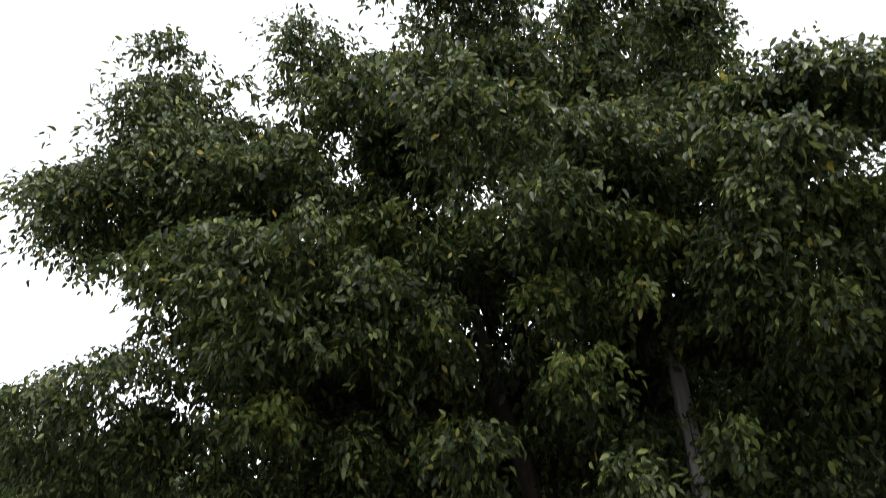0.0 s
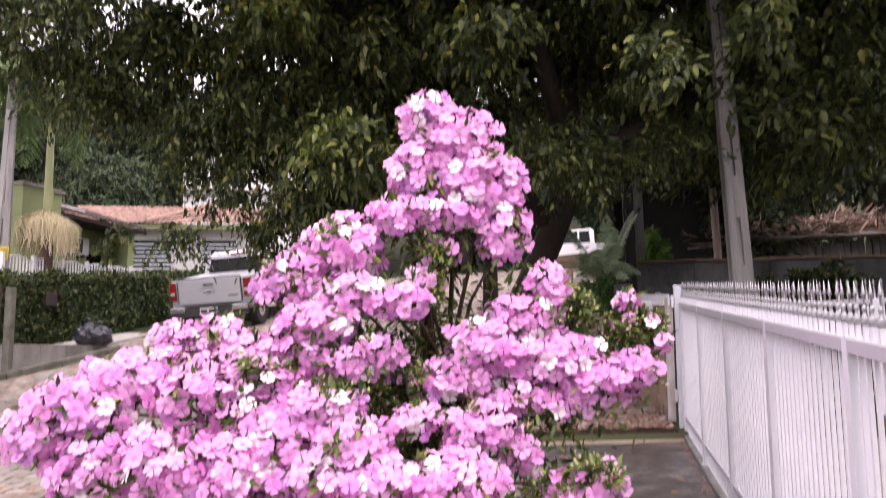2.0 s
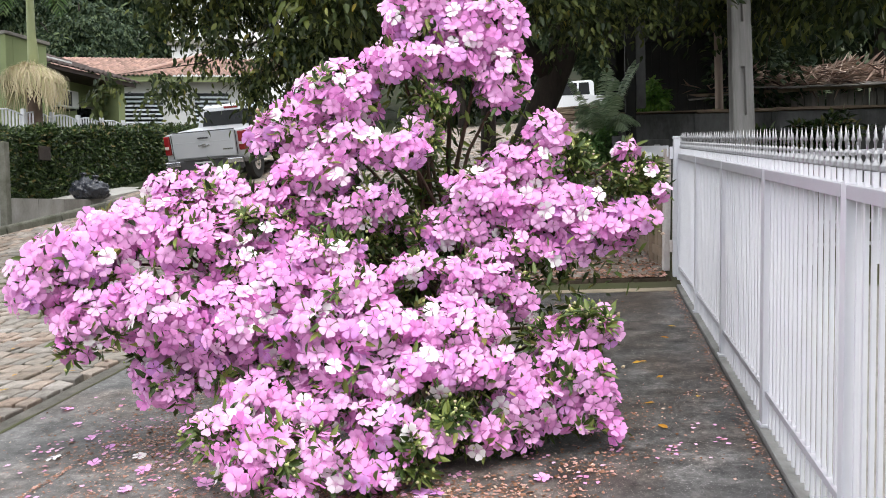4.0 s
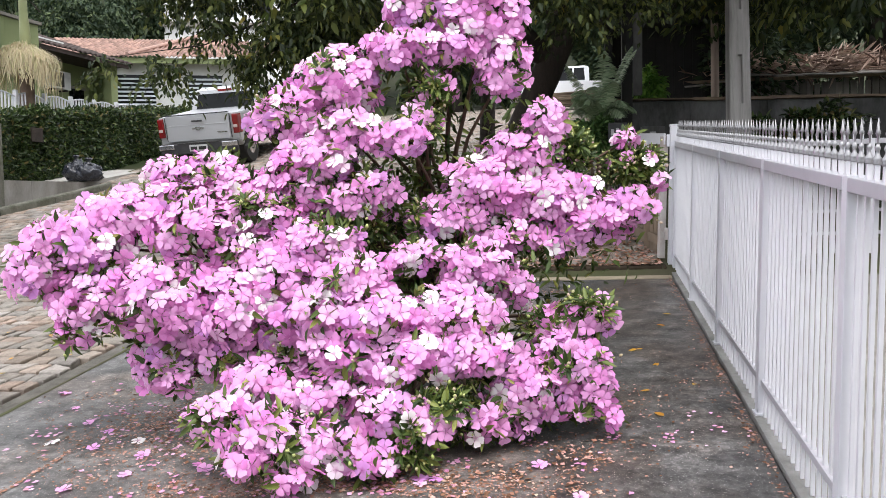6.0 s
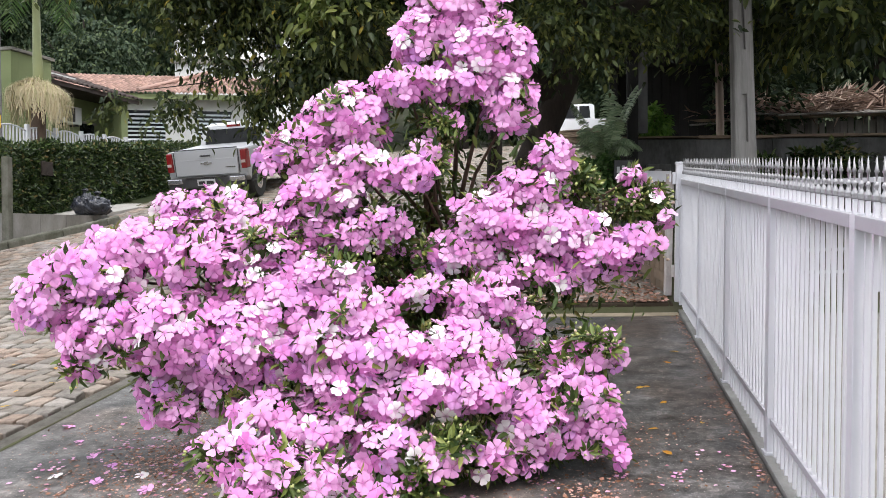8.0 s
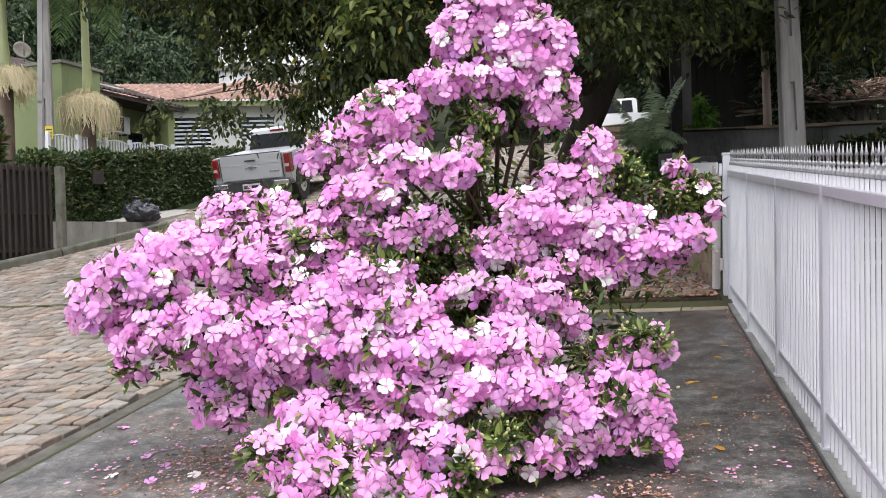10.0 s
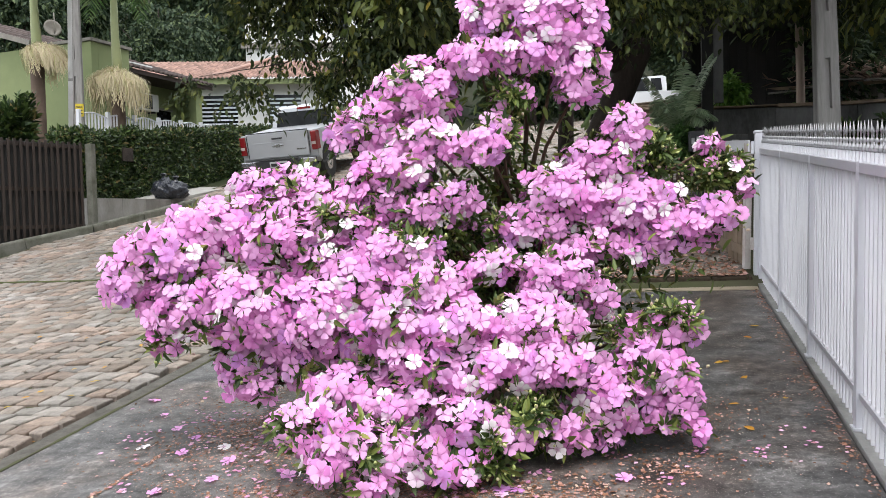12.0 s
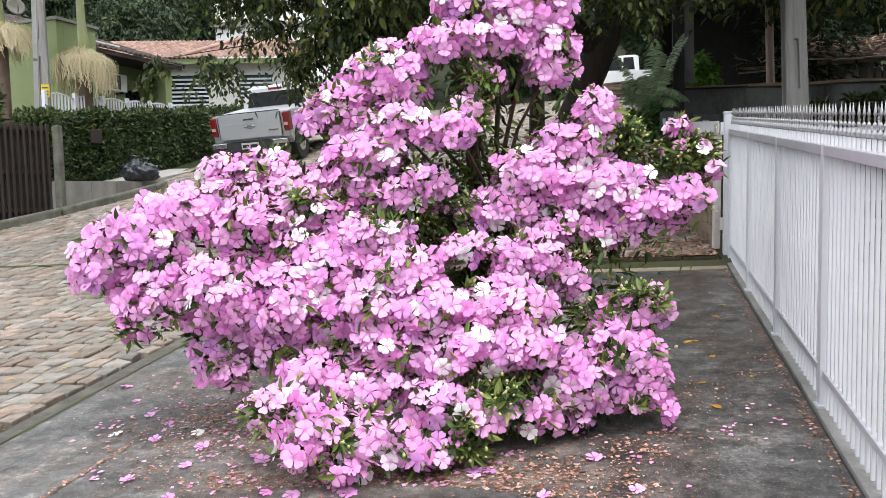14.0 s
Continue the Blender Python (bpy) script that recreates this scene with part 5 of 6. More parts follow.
tube("trunk", [(-1.15, 11.2, gz(11.2) - 0.2), (-0.98, 11.2, 0.8), (-0.86, 11.2, 1.3), (-0.68, 11.26, 1.7), (-0.48, 11.28, 2.1), (-0.28, 11.35, 2.55), (-0.15, 11.4, 3.3), (-0.1, 11.4, 4.6), (-0.3, 11.5, 7.5)], [0.36, 0.25, 0.22, 0.2, 0.2, 0.2, 0.2, 0.17, 0.08], M_BARK, fig, 12)
limbs = [((-0.4, 11.3, 2.3), (-2.5, 10.2, 4.2), (-4.8, 9.6, 6.0)), ((-0.2, 11.38, 2.9), (1.0, 11.4, 3.6), (3.2, 11.8, 5.0)), ((-0.15, 11.4, 3.4), (-0.6, 10.0, 5.2), (-0.9, 8.6, 6.6)), ((-0.15, 11.4, 4.4), (-3.4, 12.0, 6.2), (-6.6, 12.6, 7.4)), ((-0.2, 11.38, 3.0), (-2.6, 11.6, 3.6), (-5.6, 12.2, 4.6))]
for a, b, c in limbs:
    tube("limb", [a, ((a[0] + b[0]) / 2, (a[1] + b[1]) / 2, (a[2] + b[2]) / 2 + 0.15), b, ((c[0] + b[0]) / 2, (c[1] + b[1]) / 2, (c[2] + b[2]) / 2 + 0.2), c], [0.16, 0.13, 0.10, 0.07, 0.03], M_BARK, fig, 8)


def crown_cloud(blobs, clumps, per, size, seed, hem=None, twig=0.32, bunch=1):
    """Leaves gathered in drooping sprays on and within a union of rounded masses; blobs: centre, radii."""
    r = np.random.default_rng(seed)
    vol = np.array([b[3] * b[4] + b[4] * b[5] + b[3] * b[5] for b in blobs])
    pick = r.choice(len(blobs), clumps // bunch, p=vol / vol.sum())
    B = np.array(blobs, float)[pick]
    d = unit(r.normal(size=(len(pick), 3)))
    rad = r.uniform(0.12 if bunch == 1 else 0.45, 1, len(pick)) ** 0.33
    c = B[:, :3] + d * B[:, 3:] * rad[:, None]
    if bunch > 1:
        # sprays crowd on the ends of boughs, with dark hollows between
        c, d = np.repeat(c, bunch, 0), np.repeat(d, bunch, 0)
        c = c + r.normal(size=c.shape) * ((0.34, 0.34, 0.17) if bunch > 8 else (0.22, 0.22, 0.14))
    if hem is not None:
        keep = c[:, 2] > hem(c[:, 0], c[:, 1])
        c, d = c[keep], d[keep]
    m = len(c)
    # each spray: a few twigs that arch out and hang
    tw = 6
    az = r.uniform(0, math.tau, (m, tw))
    out = np.stack([np.cos(az), np.sin(az), np.zeros_like(az)], -1) * 0.75 + d[:, None] * [0.5, 0.5, 0.2]
    q = r.uniform(0.1, 1, (m, tw, per // tw))
    ln = r.uniform(0.7, 1.4, (m, tw, 1)) * twig * 2
    pos = c[:, None, None] + out[:, :, None] * (q * ln)[..., None]
    pos[..., 2] -= (q**2) * ln * r.uniform(0.5, 1.1, (m, tw, 1))
    pos += r.normal(size=pos.shape) * 0.05
    ah = out[:, :, None] * 0.55 + r.normal(size=pos.shape) * 0.55
    ah[..., 2] -= 0.75
    up = r.normal(size=pos.shape) * 0.45 + out[:, :, None] * 0.5
    up[..., 2] += 0.8
    pos, ah, up = pos.reshape(-1, 3), unit(ah.reshape(-1, 3)), unit(up.reshape(-1, 3))
    return spread(LEAF_V, LEAF_F, turns_to(ah, up), pos, r.uniform(0.65, 1.2, len(pos)) * size)


FIG_BLOBS = [
    (0.1, 9.3, 10.0, 2.8, 1.6, 1.6),
    (-0.6, 8.0, 7.6, 2.4, 1.4, 1.5),
    (-0.6, 7.8, 6.0, 1.7, 1.1, 1.0),
    (-2.6, 8.0, 6.4, 1.2, 1.2, 1.3),
    (-3.0, 8.7, 4.9, 1.2, 1.0, 0.9),
    (-4.6, 8.1, 8.1, 1.2, 1.2, 0.8),
    (-4.0, 8.6, 8.9, 0.9, 1.1, 0.9),
    (-2.3, 9.2, 10.0, 1.3, 1.2, 1.2),
    (3.0, 9.4, 9.3, 1.4, 1.2, 0.9),
    (1.2, 11.0, 5.4, 1.6, 0.8, 1.1),
    (0.6, 11.2, 4.5, 1.3, 0.8, 0.6),
    (3.3, 8.0, 6.5, 1.8, 1.3, 1.3),
    (3.3, 8.4, 7.6, 1.7, 1.3, 0.7),
    (3.4, 10.8, 4.8, 1.6, 0.8, 0.7),
    (1.0, 8.4, 7.2, 1.2, 1.0, 0.9),
    (-1.8, 10.2, 4.2, 1.0, 0.9, 0.6),
]
FIG_BACK = [
    (3.4, 11.0, 4.3, 2.2, 1.5, 1.2),
    (5.8, 9.8, 5.6, 2.2, 2.0, 2.4),
    (0.2, 12.8, 5.7, 3.2, 1.8, 1.5),
    (3.8, 13.8, 4.6, 3.0, 1.6, 2.0),
    (-3.2, 11.2, 5.2, 1.6, 1.5, 1.6),
    (-2.2, 10.8, 3.6, 1.4, 1.0, 0.6),
    (0.1, 10.8, 8.8, 3.2, 2.4, 2.2),
    (0.3, 10.8, 11.0, 3.3, 1.5, 1.3),
    (0.0, 10.4, 6.6, 3.4, 1.4, 1.4),
    (-3.2, 10.0, 6.8, 1.6, 1.2, 1.6),
    (3.4, 10.2, 6.9, 2.2, 1.4, 1.2),
    (4.4, 9.8, 5.6, 1.6, 1.2, 1.3),
    # foliage added above the background only to shade it
    (1.5, 15.5, 6.6, 4.0, 2.0, 1.2),
]


def fig_hem(x, y):
    return 2.6 + 0.25 * np.sin(x * 1.7) + 0.2 * np.sin(y * 2.3 + x) + np.where((x > -2.0) & (x < 1.2), np.maximum(0, 0.30 * (y - 9.0)), 0) - np.where((x < -3.2) & (x > -3.8), 0.3, 0) + np.where(x < -3.9, 1.2, 0) + np.clip((x - 0.8) / 0.4, 0, 1) * 0.75 + np.clip((x - 1.7) / 0.3, 0, 1) * np.clip(10.2 - y, 0, 1) * 1.8 + np.where((np.abs(x - 0.17 * y) < 0.5) & (y < 10.2), 3.2, 0)


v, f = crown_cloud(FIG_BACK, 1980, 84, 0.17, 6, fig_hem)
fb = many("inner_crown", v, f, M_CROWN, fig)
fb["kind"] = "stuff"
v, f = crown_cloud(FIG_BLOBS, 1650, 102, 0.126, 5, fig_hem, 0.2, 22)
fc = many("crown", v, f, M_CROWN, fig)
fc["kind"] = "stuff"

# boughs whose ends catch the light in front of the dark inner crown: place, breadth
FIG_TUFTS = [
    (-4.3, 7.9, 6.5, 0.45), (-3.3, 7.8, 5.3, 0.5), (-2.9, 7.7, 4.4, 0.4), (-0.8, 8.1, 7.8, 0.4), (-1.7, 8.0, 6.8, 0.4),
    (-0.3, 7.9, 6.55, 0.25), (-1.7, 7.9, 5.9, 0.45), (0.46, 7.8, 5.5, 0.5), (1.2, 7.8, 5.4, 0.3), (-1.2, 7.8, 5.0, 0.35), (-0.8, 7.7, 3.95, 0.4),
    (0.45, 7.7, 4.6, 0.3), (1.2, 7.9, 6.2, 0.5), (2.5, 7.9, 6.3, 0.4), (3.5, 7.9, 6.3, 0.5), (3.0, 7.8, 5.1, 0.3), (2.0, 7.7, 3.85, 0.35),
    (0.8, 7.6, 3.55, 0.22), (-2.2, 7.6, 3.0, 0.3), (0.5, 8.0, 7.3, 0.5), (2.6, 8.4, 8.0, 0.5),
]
v, f = crown_cloud([(x, y + 0.1, z + 0.1, w * 0.75, 0.3, 0.2) for x, y, z, w in FIG_TUFTS], 180, 84, 0.125, 28, None, 0.15)
ft = many("bough_foliage", v, f, M_CROWN, fig)
ft["kind"] = "stuff"
# brighter leaf colour on these tufts stands for the light they catch
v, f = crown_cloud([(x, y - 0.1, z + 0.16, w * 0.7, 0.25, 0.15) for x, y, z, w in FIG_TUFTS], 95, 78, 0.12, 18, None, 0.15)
fy = many("young_growth", v, f, M_LITLEAF, fig)
fy["kind"], fy["label"] = "stuff", "yellow-green leaves in hanging tufts, coloured as lit"

# the low boughs that hang over the far side of the road
FIG_HANGING = [
    (-3.3, 9.0, 2.95, 0.55, 0.5, 0.5),
    (-3.05, 8.9, 2.6, 0.4, 0.4, 0.25),
    (-3.75, 8.9, 2.45, 0.22, 0.3, 0.2),
    (-2.5, 8.7, 3.3, 0.5, 0.5, 0.5),
    (-2.5, 8.8, 2.9, 0.35, 0.4, 0.3),
    (-5.15, 8.5, 2.47, 0.06, 0.15, 0.05),
    (-4.85, 8.6, 2.43, 0.14, 0.15, 0.07),
    (-4.5, 8.7, 2.4, 0.14, 0.15, 0.08),
    (-4.15, 8.75, 2.45, 0.14, 0.15, 0.08),
    (-4.3, 8.9, 3.95, 0.8, 0.6, 0.5),
    (-5.5, 8.7, 4.35, 0.75, 0.6, 0.4),
]
FIG_OUTER = [
    (-3.6, 8.9, 3.75, 0.8, 0.6, 0.5),
    (-4.35, 8.9, 3.35, 0.4, 0.4, 0.2),
    (-3.95, 8.9, 2.95, 0.25, 0.4, 0.4),
    (-5.9, 8.6, 4.2, 0.5, 0.5, 0.3),
    (-5.0, 8.1, 5.15, 0.85, 0.8, 0.55),
    (-6.1, 8.2, 4.95, 0.5, 0.7, 0.4),
    (-1.85, 7.2, 3.0, 0.25, 0.25, 0.2),
    (-0.1, 8.6, 3.0, 0.35, 0.4, 0.25),
    (-0.15, 9.6, 2.95, 0.45, 0.4, 0.28),
    (0.3, 9.6, 3.05, 0.4, 0.4, 0.28),
    (0.75, 9.6, 3.15, 0.35, 0.4, 0.28),
]
v, f = crown_cloud(FIG_HANGING + FIG_OUTER, 370, 90, 0.098, 8, None, 0.2)
fd = many("lower_crown", v, f, M_CROWN, fig)
fd["kind"] = "stuff"
# the upper bough that reaches out against the sky
v, f = crown_cloud([(-4.6, 8.1, 8.3, 0.9, 0.8, 0.7), (-5.6, 8.1, 7.7, 0.6, 0.7, 0.45), (-5.0, 8.1, 9.0, 0.5, 0.6, 0.5), (-3.7, 8.3, 7.6, 0.8, 0.8, 0.8), (-6.1, 8.2, 8.2, 0.35, 0.4, 0.2), (-4.7, 8.2, 9.9, 0.45, 0.5, 0.5), (-2.9, 8.8, 10.6, 0.5, 0.5, 0.5)], 330, 84, 0.115, 9, None, 0.26)
fe = many("upper_bough", v, f, M_CROWN, fig)
fe["kind"] = "stuff"

tube("hanging_branch", [(-2.6, 9.2, 3.3), (-3.4, 8.9, 2.85), (-4.2, 8.75, 2.58), (-5.2, 8.5, 2.5)], [0.016, 0.012, 0.007, 0.003], M_BARK, fig, 6)

# ---------- woods on the slope behind ----------


def woods_tree(seed):
    t = upright(empty("woods_tree", "tall dark tree of the wooded slope", "tree", group="trees on the slope"))
    tube("trunk", [(0, 0, -0.6), (0.1, 0, 2.5), (-0.05, 0.1, 6.0)], [0.28, 0.2, 0.08], M_BARK, t, 8)
    r = np.random.default_rng(seed)
    for k in range(4):
        a = k * 1.6 + r.uniform(0, 1)
        tube("limb", [(0.05, 0, 2.2 + k * 0.6), (math.cos(a) * 1.1, math.sin(a) * 1.1, 3.6 + k * 0.6), (math.cos(a) * 2.0, math.sin(a) * 2.0, 4.6 + k * 0.7)], [0.1, 0.07, 0.03], M_BARK, t, 6)
    blobs = [(r.uniform(-1.3, 1.3), r.uniform(-1.3, 1.3), r.uniform(2.6, 7.5), r.uniform(1.1, 2.0), r.uniform(1.1, 2.0), r.uniform(0.9, 1.6)) for _ in range(9)]
    v, f = crown_cloud(blobs, 190, 42, 0.30, seed + 50, None, 0.5)
    c = many("crown", v, f, M_WOODS, t)
    c["kind"] = "stuff"
    return t


wood_a, wood_b = woods_tree(41), woods_tree(42)


def slope_z(x, y):
    """The level height of the ground off the road."""
    return street_z(x, y) + min(2, max(0, (-x - 16) / 60)) * 9 * min(1, max(0, (y - 14) / 20)) + min(2, max(0, (y - 48) / 80)) * 16 - 0.2


spots = [(6.8, 20.5, 1.0), (2.8, 22.5, 1.0), (10.5, 18.5, 1.0), (4.5, 26.0, 1.2), (9.0, 25.0, 1.2), (14.0, 23.0, 1.2), (5.2, 31.0, 1.2), (-3.4, 44.0, 1.3), (1.5, 44.0, 1.4), (7.0, 40.0, 1.3), (13.0, 33.0, 1.4), (-8.0, 48.0, 1.4), (-13.5, 49.0, 1.4), (-19.0, 52.0, 1.3), (-25.0, 46.0, 1.3), (-24.5, 36.0, 0.95), (-28.5, 30.0, 0.9), (-33.0, 40.0, 1.2), (-38.0, 33.0, 1.2), (-30.0, 45.0, 1.3), (-40.0, 46.0, 1.4), (-22.0, 60.0, 1.4), (-34.0, 60.0, 1.5), (-10.0, 60.0, 1.4), (2.0, 60.0, 1.4), (-46.0, 38.0, 1.2), (19.0, 31.0, 1.4), (-6.0, 39.0, 1.0), (-20.5, 31.5, 0.7)]
for k, (x, y, s) in enumerate(spots):
    m = pose(x, y, slope_z(x, y), 0, 0, 47 * k)
    if k < 2:
        c = (wood_a, wood_b)[k]
        c.matrix_basis = m
    else:
        c = upright(copy_thing((wood_a, wood_b)[k % 2], m))
    c.scale = (s, s, s * (0.92 + 0.06 * (k % 3)))
for k, (x, y, z, rr) in enumerate(((2.9, 16.6, 1.9, 1.25), (1.9, 20.5, 2.2, 1.0), (4.0, 19.5, 0.9, 1.9), (8.5, 17.5, 0.9, 2.0), (1.5, 18.5, 0.8, 1.2), (6.0, 24.0, 1.2, 2.4), (11.5, 15.5, 1.0, 2.0), (-3.5, 41.0, 2.6, 3.2), (1.5, 40.5, 3.2, 3.2), (6.0, 38.0, 3.0, 3.0), (-7.5, 44.0, 1.6, 3.0))):
    upright(leaf_heap("undergrowth", "dark tangled undergrowth behind the wall", "undergrowth", (x, y, slope_z(x, y) + z), (rr, 1.2, z + 0.3), int(900 * rr * (z + 0.3)) + 900, 0.18 if y < 30 else 0.3, M_WOODS, 60 + k, 0.3))

# ---------- the flowering shrub ----------
# masses of blossom, tier by tier: centre, radii, share of leaf shoots

TOP = [
    (-0.89, 4.81, 2.64, 0.17, 0.17, 0.13, 0.10),
    (-0.74, 4.86, 2.47, 0.28, 0.26, 0.18, 0.06),
    (-0.92, 4.74, 2.28, 0.21, 0.21, 0.16, 0.08),
    (-0.59, 4.85, 2.17, 0.28, 0.29, 0.22, 0.05),
    (-0.75, 4.70, 2.00, 0.22, 0.20, 0.13, 0.10),
    (-0.46, 4.79, 1.87, 0.15, 0.20, 0.21, 0.06),
    (-1.02, 4.59, 2.00, 0.22, 0.18, 0.12, 0.10),
]
SHOULDER = [
    (-1.38, 4.50, 1.82, 0.23, 0.25, 0.20, 0.08),
    (-1.59, 4.34, 1.65, 0.18, 0.20, 0.17, 0.06),
    (-1.33, 4.32, 1.55, 0.21, 0.19, 0.14, 0.06),
    (-1.45, 4.23, 1.41, 0.23, 0.19, 0.12, 0.06),
    (-0.98, 4.32, 1.49, 0.15, 0.15, 0.11, 0.06),
    (-1.15, 4.28, 1.24, 0.16, 0.15, 0.11, 0.15),
    (-0.85, 4.64, 1.78, 0.13, 0.14, 0.12, 0.35),
    (-1.74, 4.26, 1.61, 0.10, 0.11, 0.09, 0.06),
    (-0.92, 4.52, 1.59, 0.11, 0.13, 0.11, 0.60),
    (-1.31, 4.20, 1.17, 0.20, 0.17, 0.11, 0.10),
    (-1.51, 4.16, 1.26, 0.15, 0.14, 0.10, 0.12),
]
RIGHT = [
    (-0.21, 4.71, 1.55, 0.13, 0.14, 0.12, 0.12),
    (-0.38, 4.71, 1.36, 0.25, 0.22, 0.14, 0.15),
    (-0.61, 4.53, 1.22, 0.24, 0.21, 0.14, 0.08),
    (-0.23, 4.71, 1.12, 0.30, 0.26, 0.17, 0.06),
    (-0.02, 4.75, 0.97, 0.29, 0.25, 0.16, 0.05),
    (0.27, 4.69, 1.05, 0.12, 0.13, 0.10, 0.10),
    (-0.21, 4.64, 0.88, 0.23, 0.17, 0.10, 0.05),
    (0.29, 4.86, 1.26, 0.15, 0.15, 0.11, 0.80),
    (-0.07, 4.80, 1.38, 0.09, 0.12, 0.12, 0.80),
    (0.25, 4.82, 1.42, 0.07, 0.10, 0.05, 0.10),
    (0.44, 4.75, 1.18, 0.05, 0.10, 0.05, 0.00),
    (-0.72, 4.44, 1.06, 0.19, 0.18, 0.12, 0.08),
    (-0.48, 4.53, 0.94, 0.22, 0.19, 0.13, 0.06),
    (-0.87, 4.38, 1.04, 0.12, 0.14, 0.11, 0.12),
]
LEFT = [
    (-2.55, 3.66, 1.06, 0.26, 0.23, 0.16, 0.09),
    (-2.69, 3.57, 0.96, 0.16, 0.19, 0.16, 0.07),
    (-2.38, 3.79, 1.19, 0.21, 0.19, 0.14, 0.09),
    (-2.21, 4.06, 1.37, 0.14, 0.13, 0.09, 0.13),
    (-2.02, 4.17, 1.38, 0.16, 0.14, 0.10, 0.15),
    (-2.01, 3.83, 1.11, 0.22, 0.20, 0.13, 0.15),
    (-2.42, 3.61, 0.80, 0.22, 0.22, 0.16, 0.07),
    (-1.73, 3.88, 1.00, 0.16, 0.16, 0.13, 0.18),
    (-2.09, 3.66, 0.78, 0.24, 0.25, 0.19, 0.08),
    (-1.77, 3.71, 0.70, 0.24, 0.24, 0.19, 0.08),
    (-1.55, 3.81, 0.85, 0.18, 0.19, 0.15, 0.09),
    (-2.51, 3.52, 0.67, 0.13, 0.13, 0.09, 0.07),
]
MIDDLE = [
    (-1.34, 3.93, 1.00, 0.19, 0.17, 0.11, 0.15),
    (-0.90, 4.01, 0.89, 0.15, 0.13, 0.08, 0.09),
    (-1.18, 3.82, 0.84, 0.20, 0.17, 0.11, 0.09),
    (-0.58, 4.10, 0.83, 0.18, 0.16, 0.11, 0.15),
    (-1.06, 3.72, 0.66, 0.24, 0.20, 0.13, 0.08),
    (-0.68, 3.86, 0.63, 0.24, 0.20, 0.13, 0.09),
    (-0.86, 3.68, 0.47, 0.27, 0.21, 0.13, 0.13),
    (-0.58, 3.75, 0.45, 0.19, 0.18, 0.13, 0.08),
    (-1.20, 3.66, 0.50, 0.21, 0.19, 0.13, 0.15),
    (-0.37, 4.18, 0.69, 0.09, 0.12, 0.12, 0.33),
    (-0.49, 4.00, 0.34, 0.12, 0.16, 0.15, 0.33),
    (-1.51, 3.74, 0.62, 0.17, 0.17, 0.13, 0.09),
    (-1.29, 3.66, 0.71, 0.14, 0.15, 0.12, 0.09),
    (-2.03, 3.76, 0.58, 0.18, 0.17, 0.13, 0.11),
]
SKIRT = [
    (0.02, 4.10, 0.55, 0.14, 0.13, 0.09, 0.17),
    (-0.18, 4.17, 0.48, 0.15, 0.15, 0.12, 0.34),
    (-0.13, 3.97, 0.33, 0.21, 0.21, 0.16, 0.10),
    (-0.30, 3.85, 0.25, 0.20, 0.19, 0.14, 0.08),
    (0.00, 3.91, 0.20, 0.12, 0.14, 0.12, 0.08),
    (-0.19, 3.85, 0.15, 0.18, 0.13, 0.07, 0.08),
    (-2.16, 3.70, 0.45, 0.15, 0.18, 0.15, 0.21),
    (-1.85, 3.74, 0.50, 0.17, 0.18, 0.15, 0.12),
    (-2.10, 3.62, 0.37, 0.11, 0.11, 0.08, 0.17),
    (-1.57, 3.60, 0.39, 0.19, 0.17, 0.12, 0.10),
    (-1.28, 3.54, 0.32, 0.20, 0.18, 0.12, 0.10),
    (-1.66, 3.24, 0.30, 0.14, 0.15, 0.12, 0.26),
]
HEM = [
    (-1.42, 3.19, 0.25, 0.16, 0.16, 0.12, 0.28),
    (-1.18, 3.25, 0.18, 0.18, 0.16, 0.11, 0.22),
    (-0.98, 3.26, 0.10, 0.13, 0.11, 0.07, 0.13),
    (-1.30, 3.11, 0.10, 0.10, 0.10, 0.06, 0.13),
    (-0.96, 3.45, 0.27, 0.19, 0.16, 0.10, 0.18),
    (-0.69, 3.55, 0.23, 0.13, 0.14, 0.11, 0.72),
    (-0.80, 3.40, 0.15, 0.11, 0.11, 0.09, 0.53),
    (-0.52, 3.68, 0.13, 0.15, 0.14, 0.10, 0.15),
    (-0.32, 3.77, 0.08, 0.07, 0.10, 0.05, 0.09),
    (0.11, 3.83, 0.10, 0.03, 0.10, 0.03, 0.03),
    (-1.49, 3.07, 0.19, 0.10, 0.10, 0.05, 0.22),
]

# the arm that joins the low spreading side to the shoulder, thinning to bare foliage by the stem
ARM = [
    (-2.15, 4.05, 1.30, 0.17, 0.16, 0.13, 0.09),
    (-1.95, 4.10, 1.30, 0.17, 0.16, 0.13, 0.10),
    (-1.77, 4.15, 1.25, 0.15, 0.15, 0.12, 0.12),
    (-2.19, 3.90, 1.20, 0.18, 0.17, 0.13, 0.08),
    (-1.95, 3.95, 1.16, 0.18, 0.17, 0.13, 0.12),
    (-1.71, 4.00, 1.12, 0.17, 0.16, 0.13, 0.12),
    (-2.36, 3.82, 1.16, 0.16, 0.16, 0.12, 0.08),
    (-1.57, 4.10, 1.10, 0.12, 0.13, 0.11, 0.35),
    (-1.64, 4.22, 1.28, 0.12, 0.13, 0.12, 0.20),
    (-1.81, 3.90, 0.99, 0.16, 0.16, 0.12, 0.12),
    (-1.58, 3.93, 0.94, 0.15, 0.15, 0.11, 0.15),
    (-1.42, 4.42, 1.13, 0.15, 0.15, 0.12, 0.90),
    (-1.22, 4.42, 1.05, 0.15, 0.15, 0.12, 0.85),
    (-1.33, 4.32, 0.98, 0.14, 0.14, 0.11, 0.75),
]

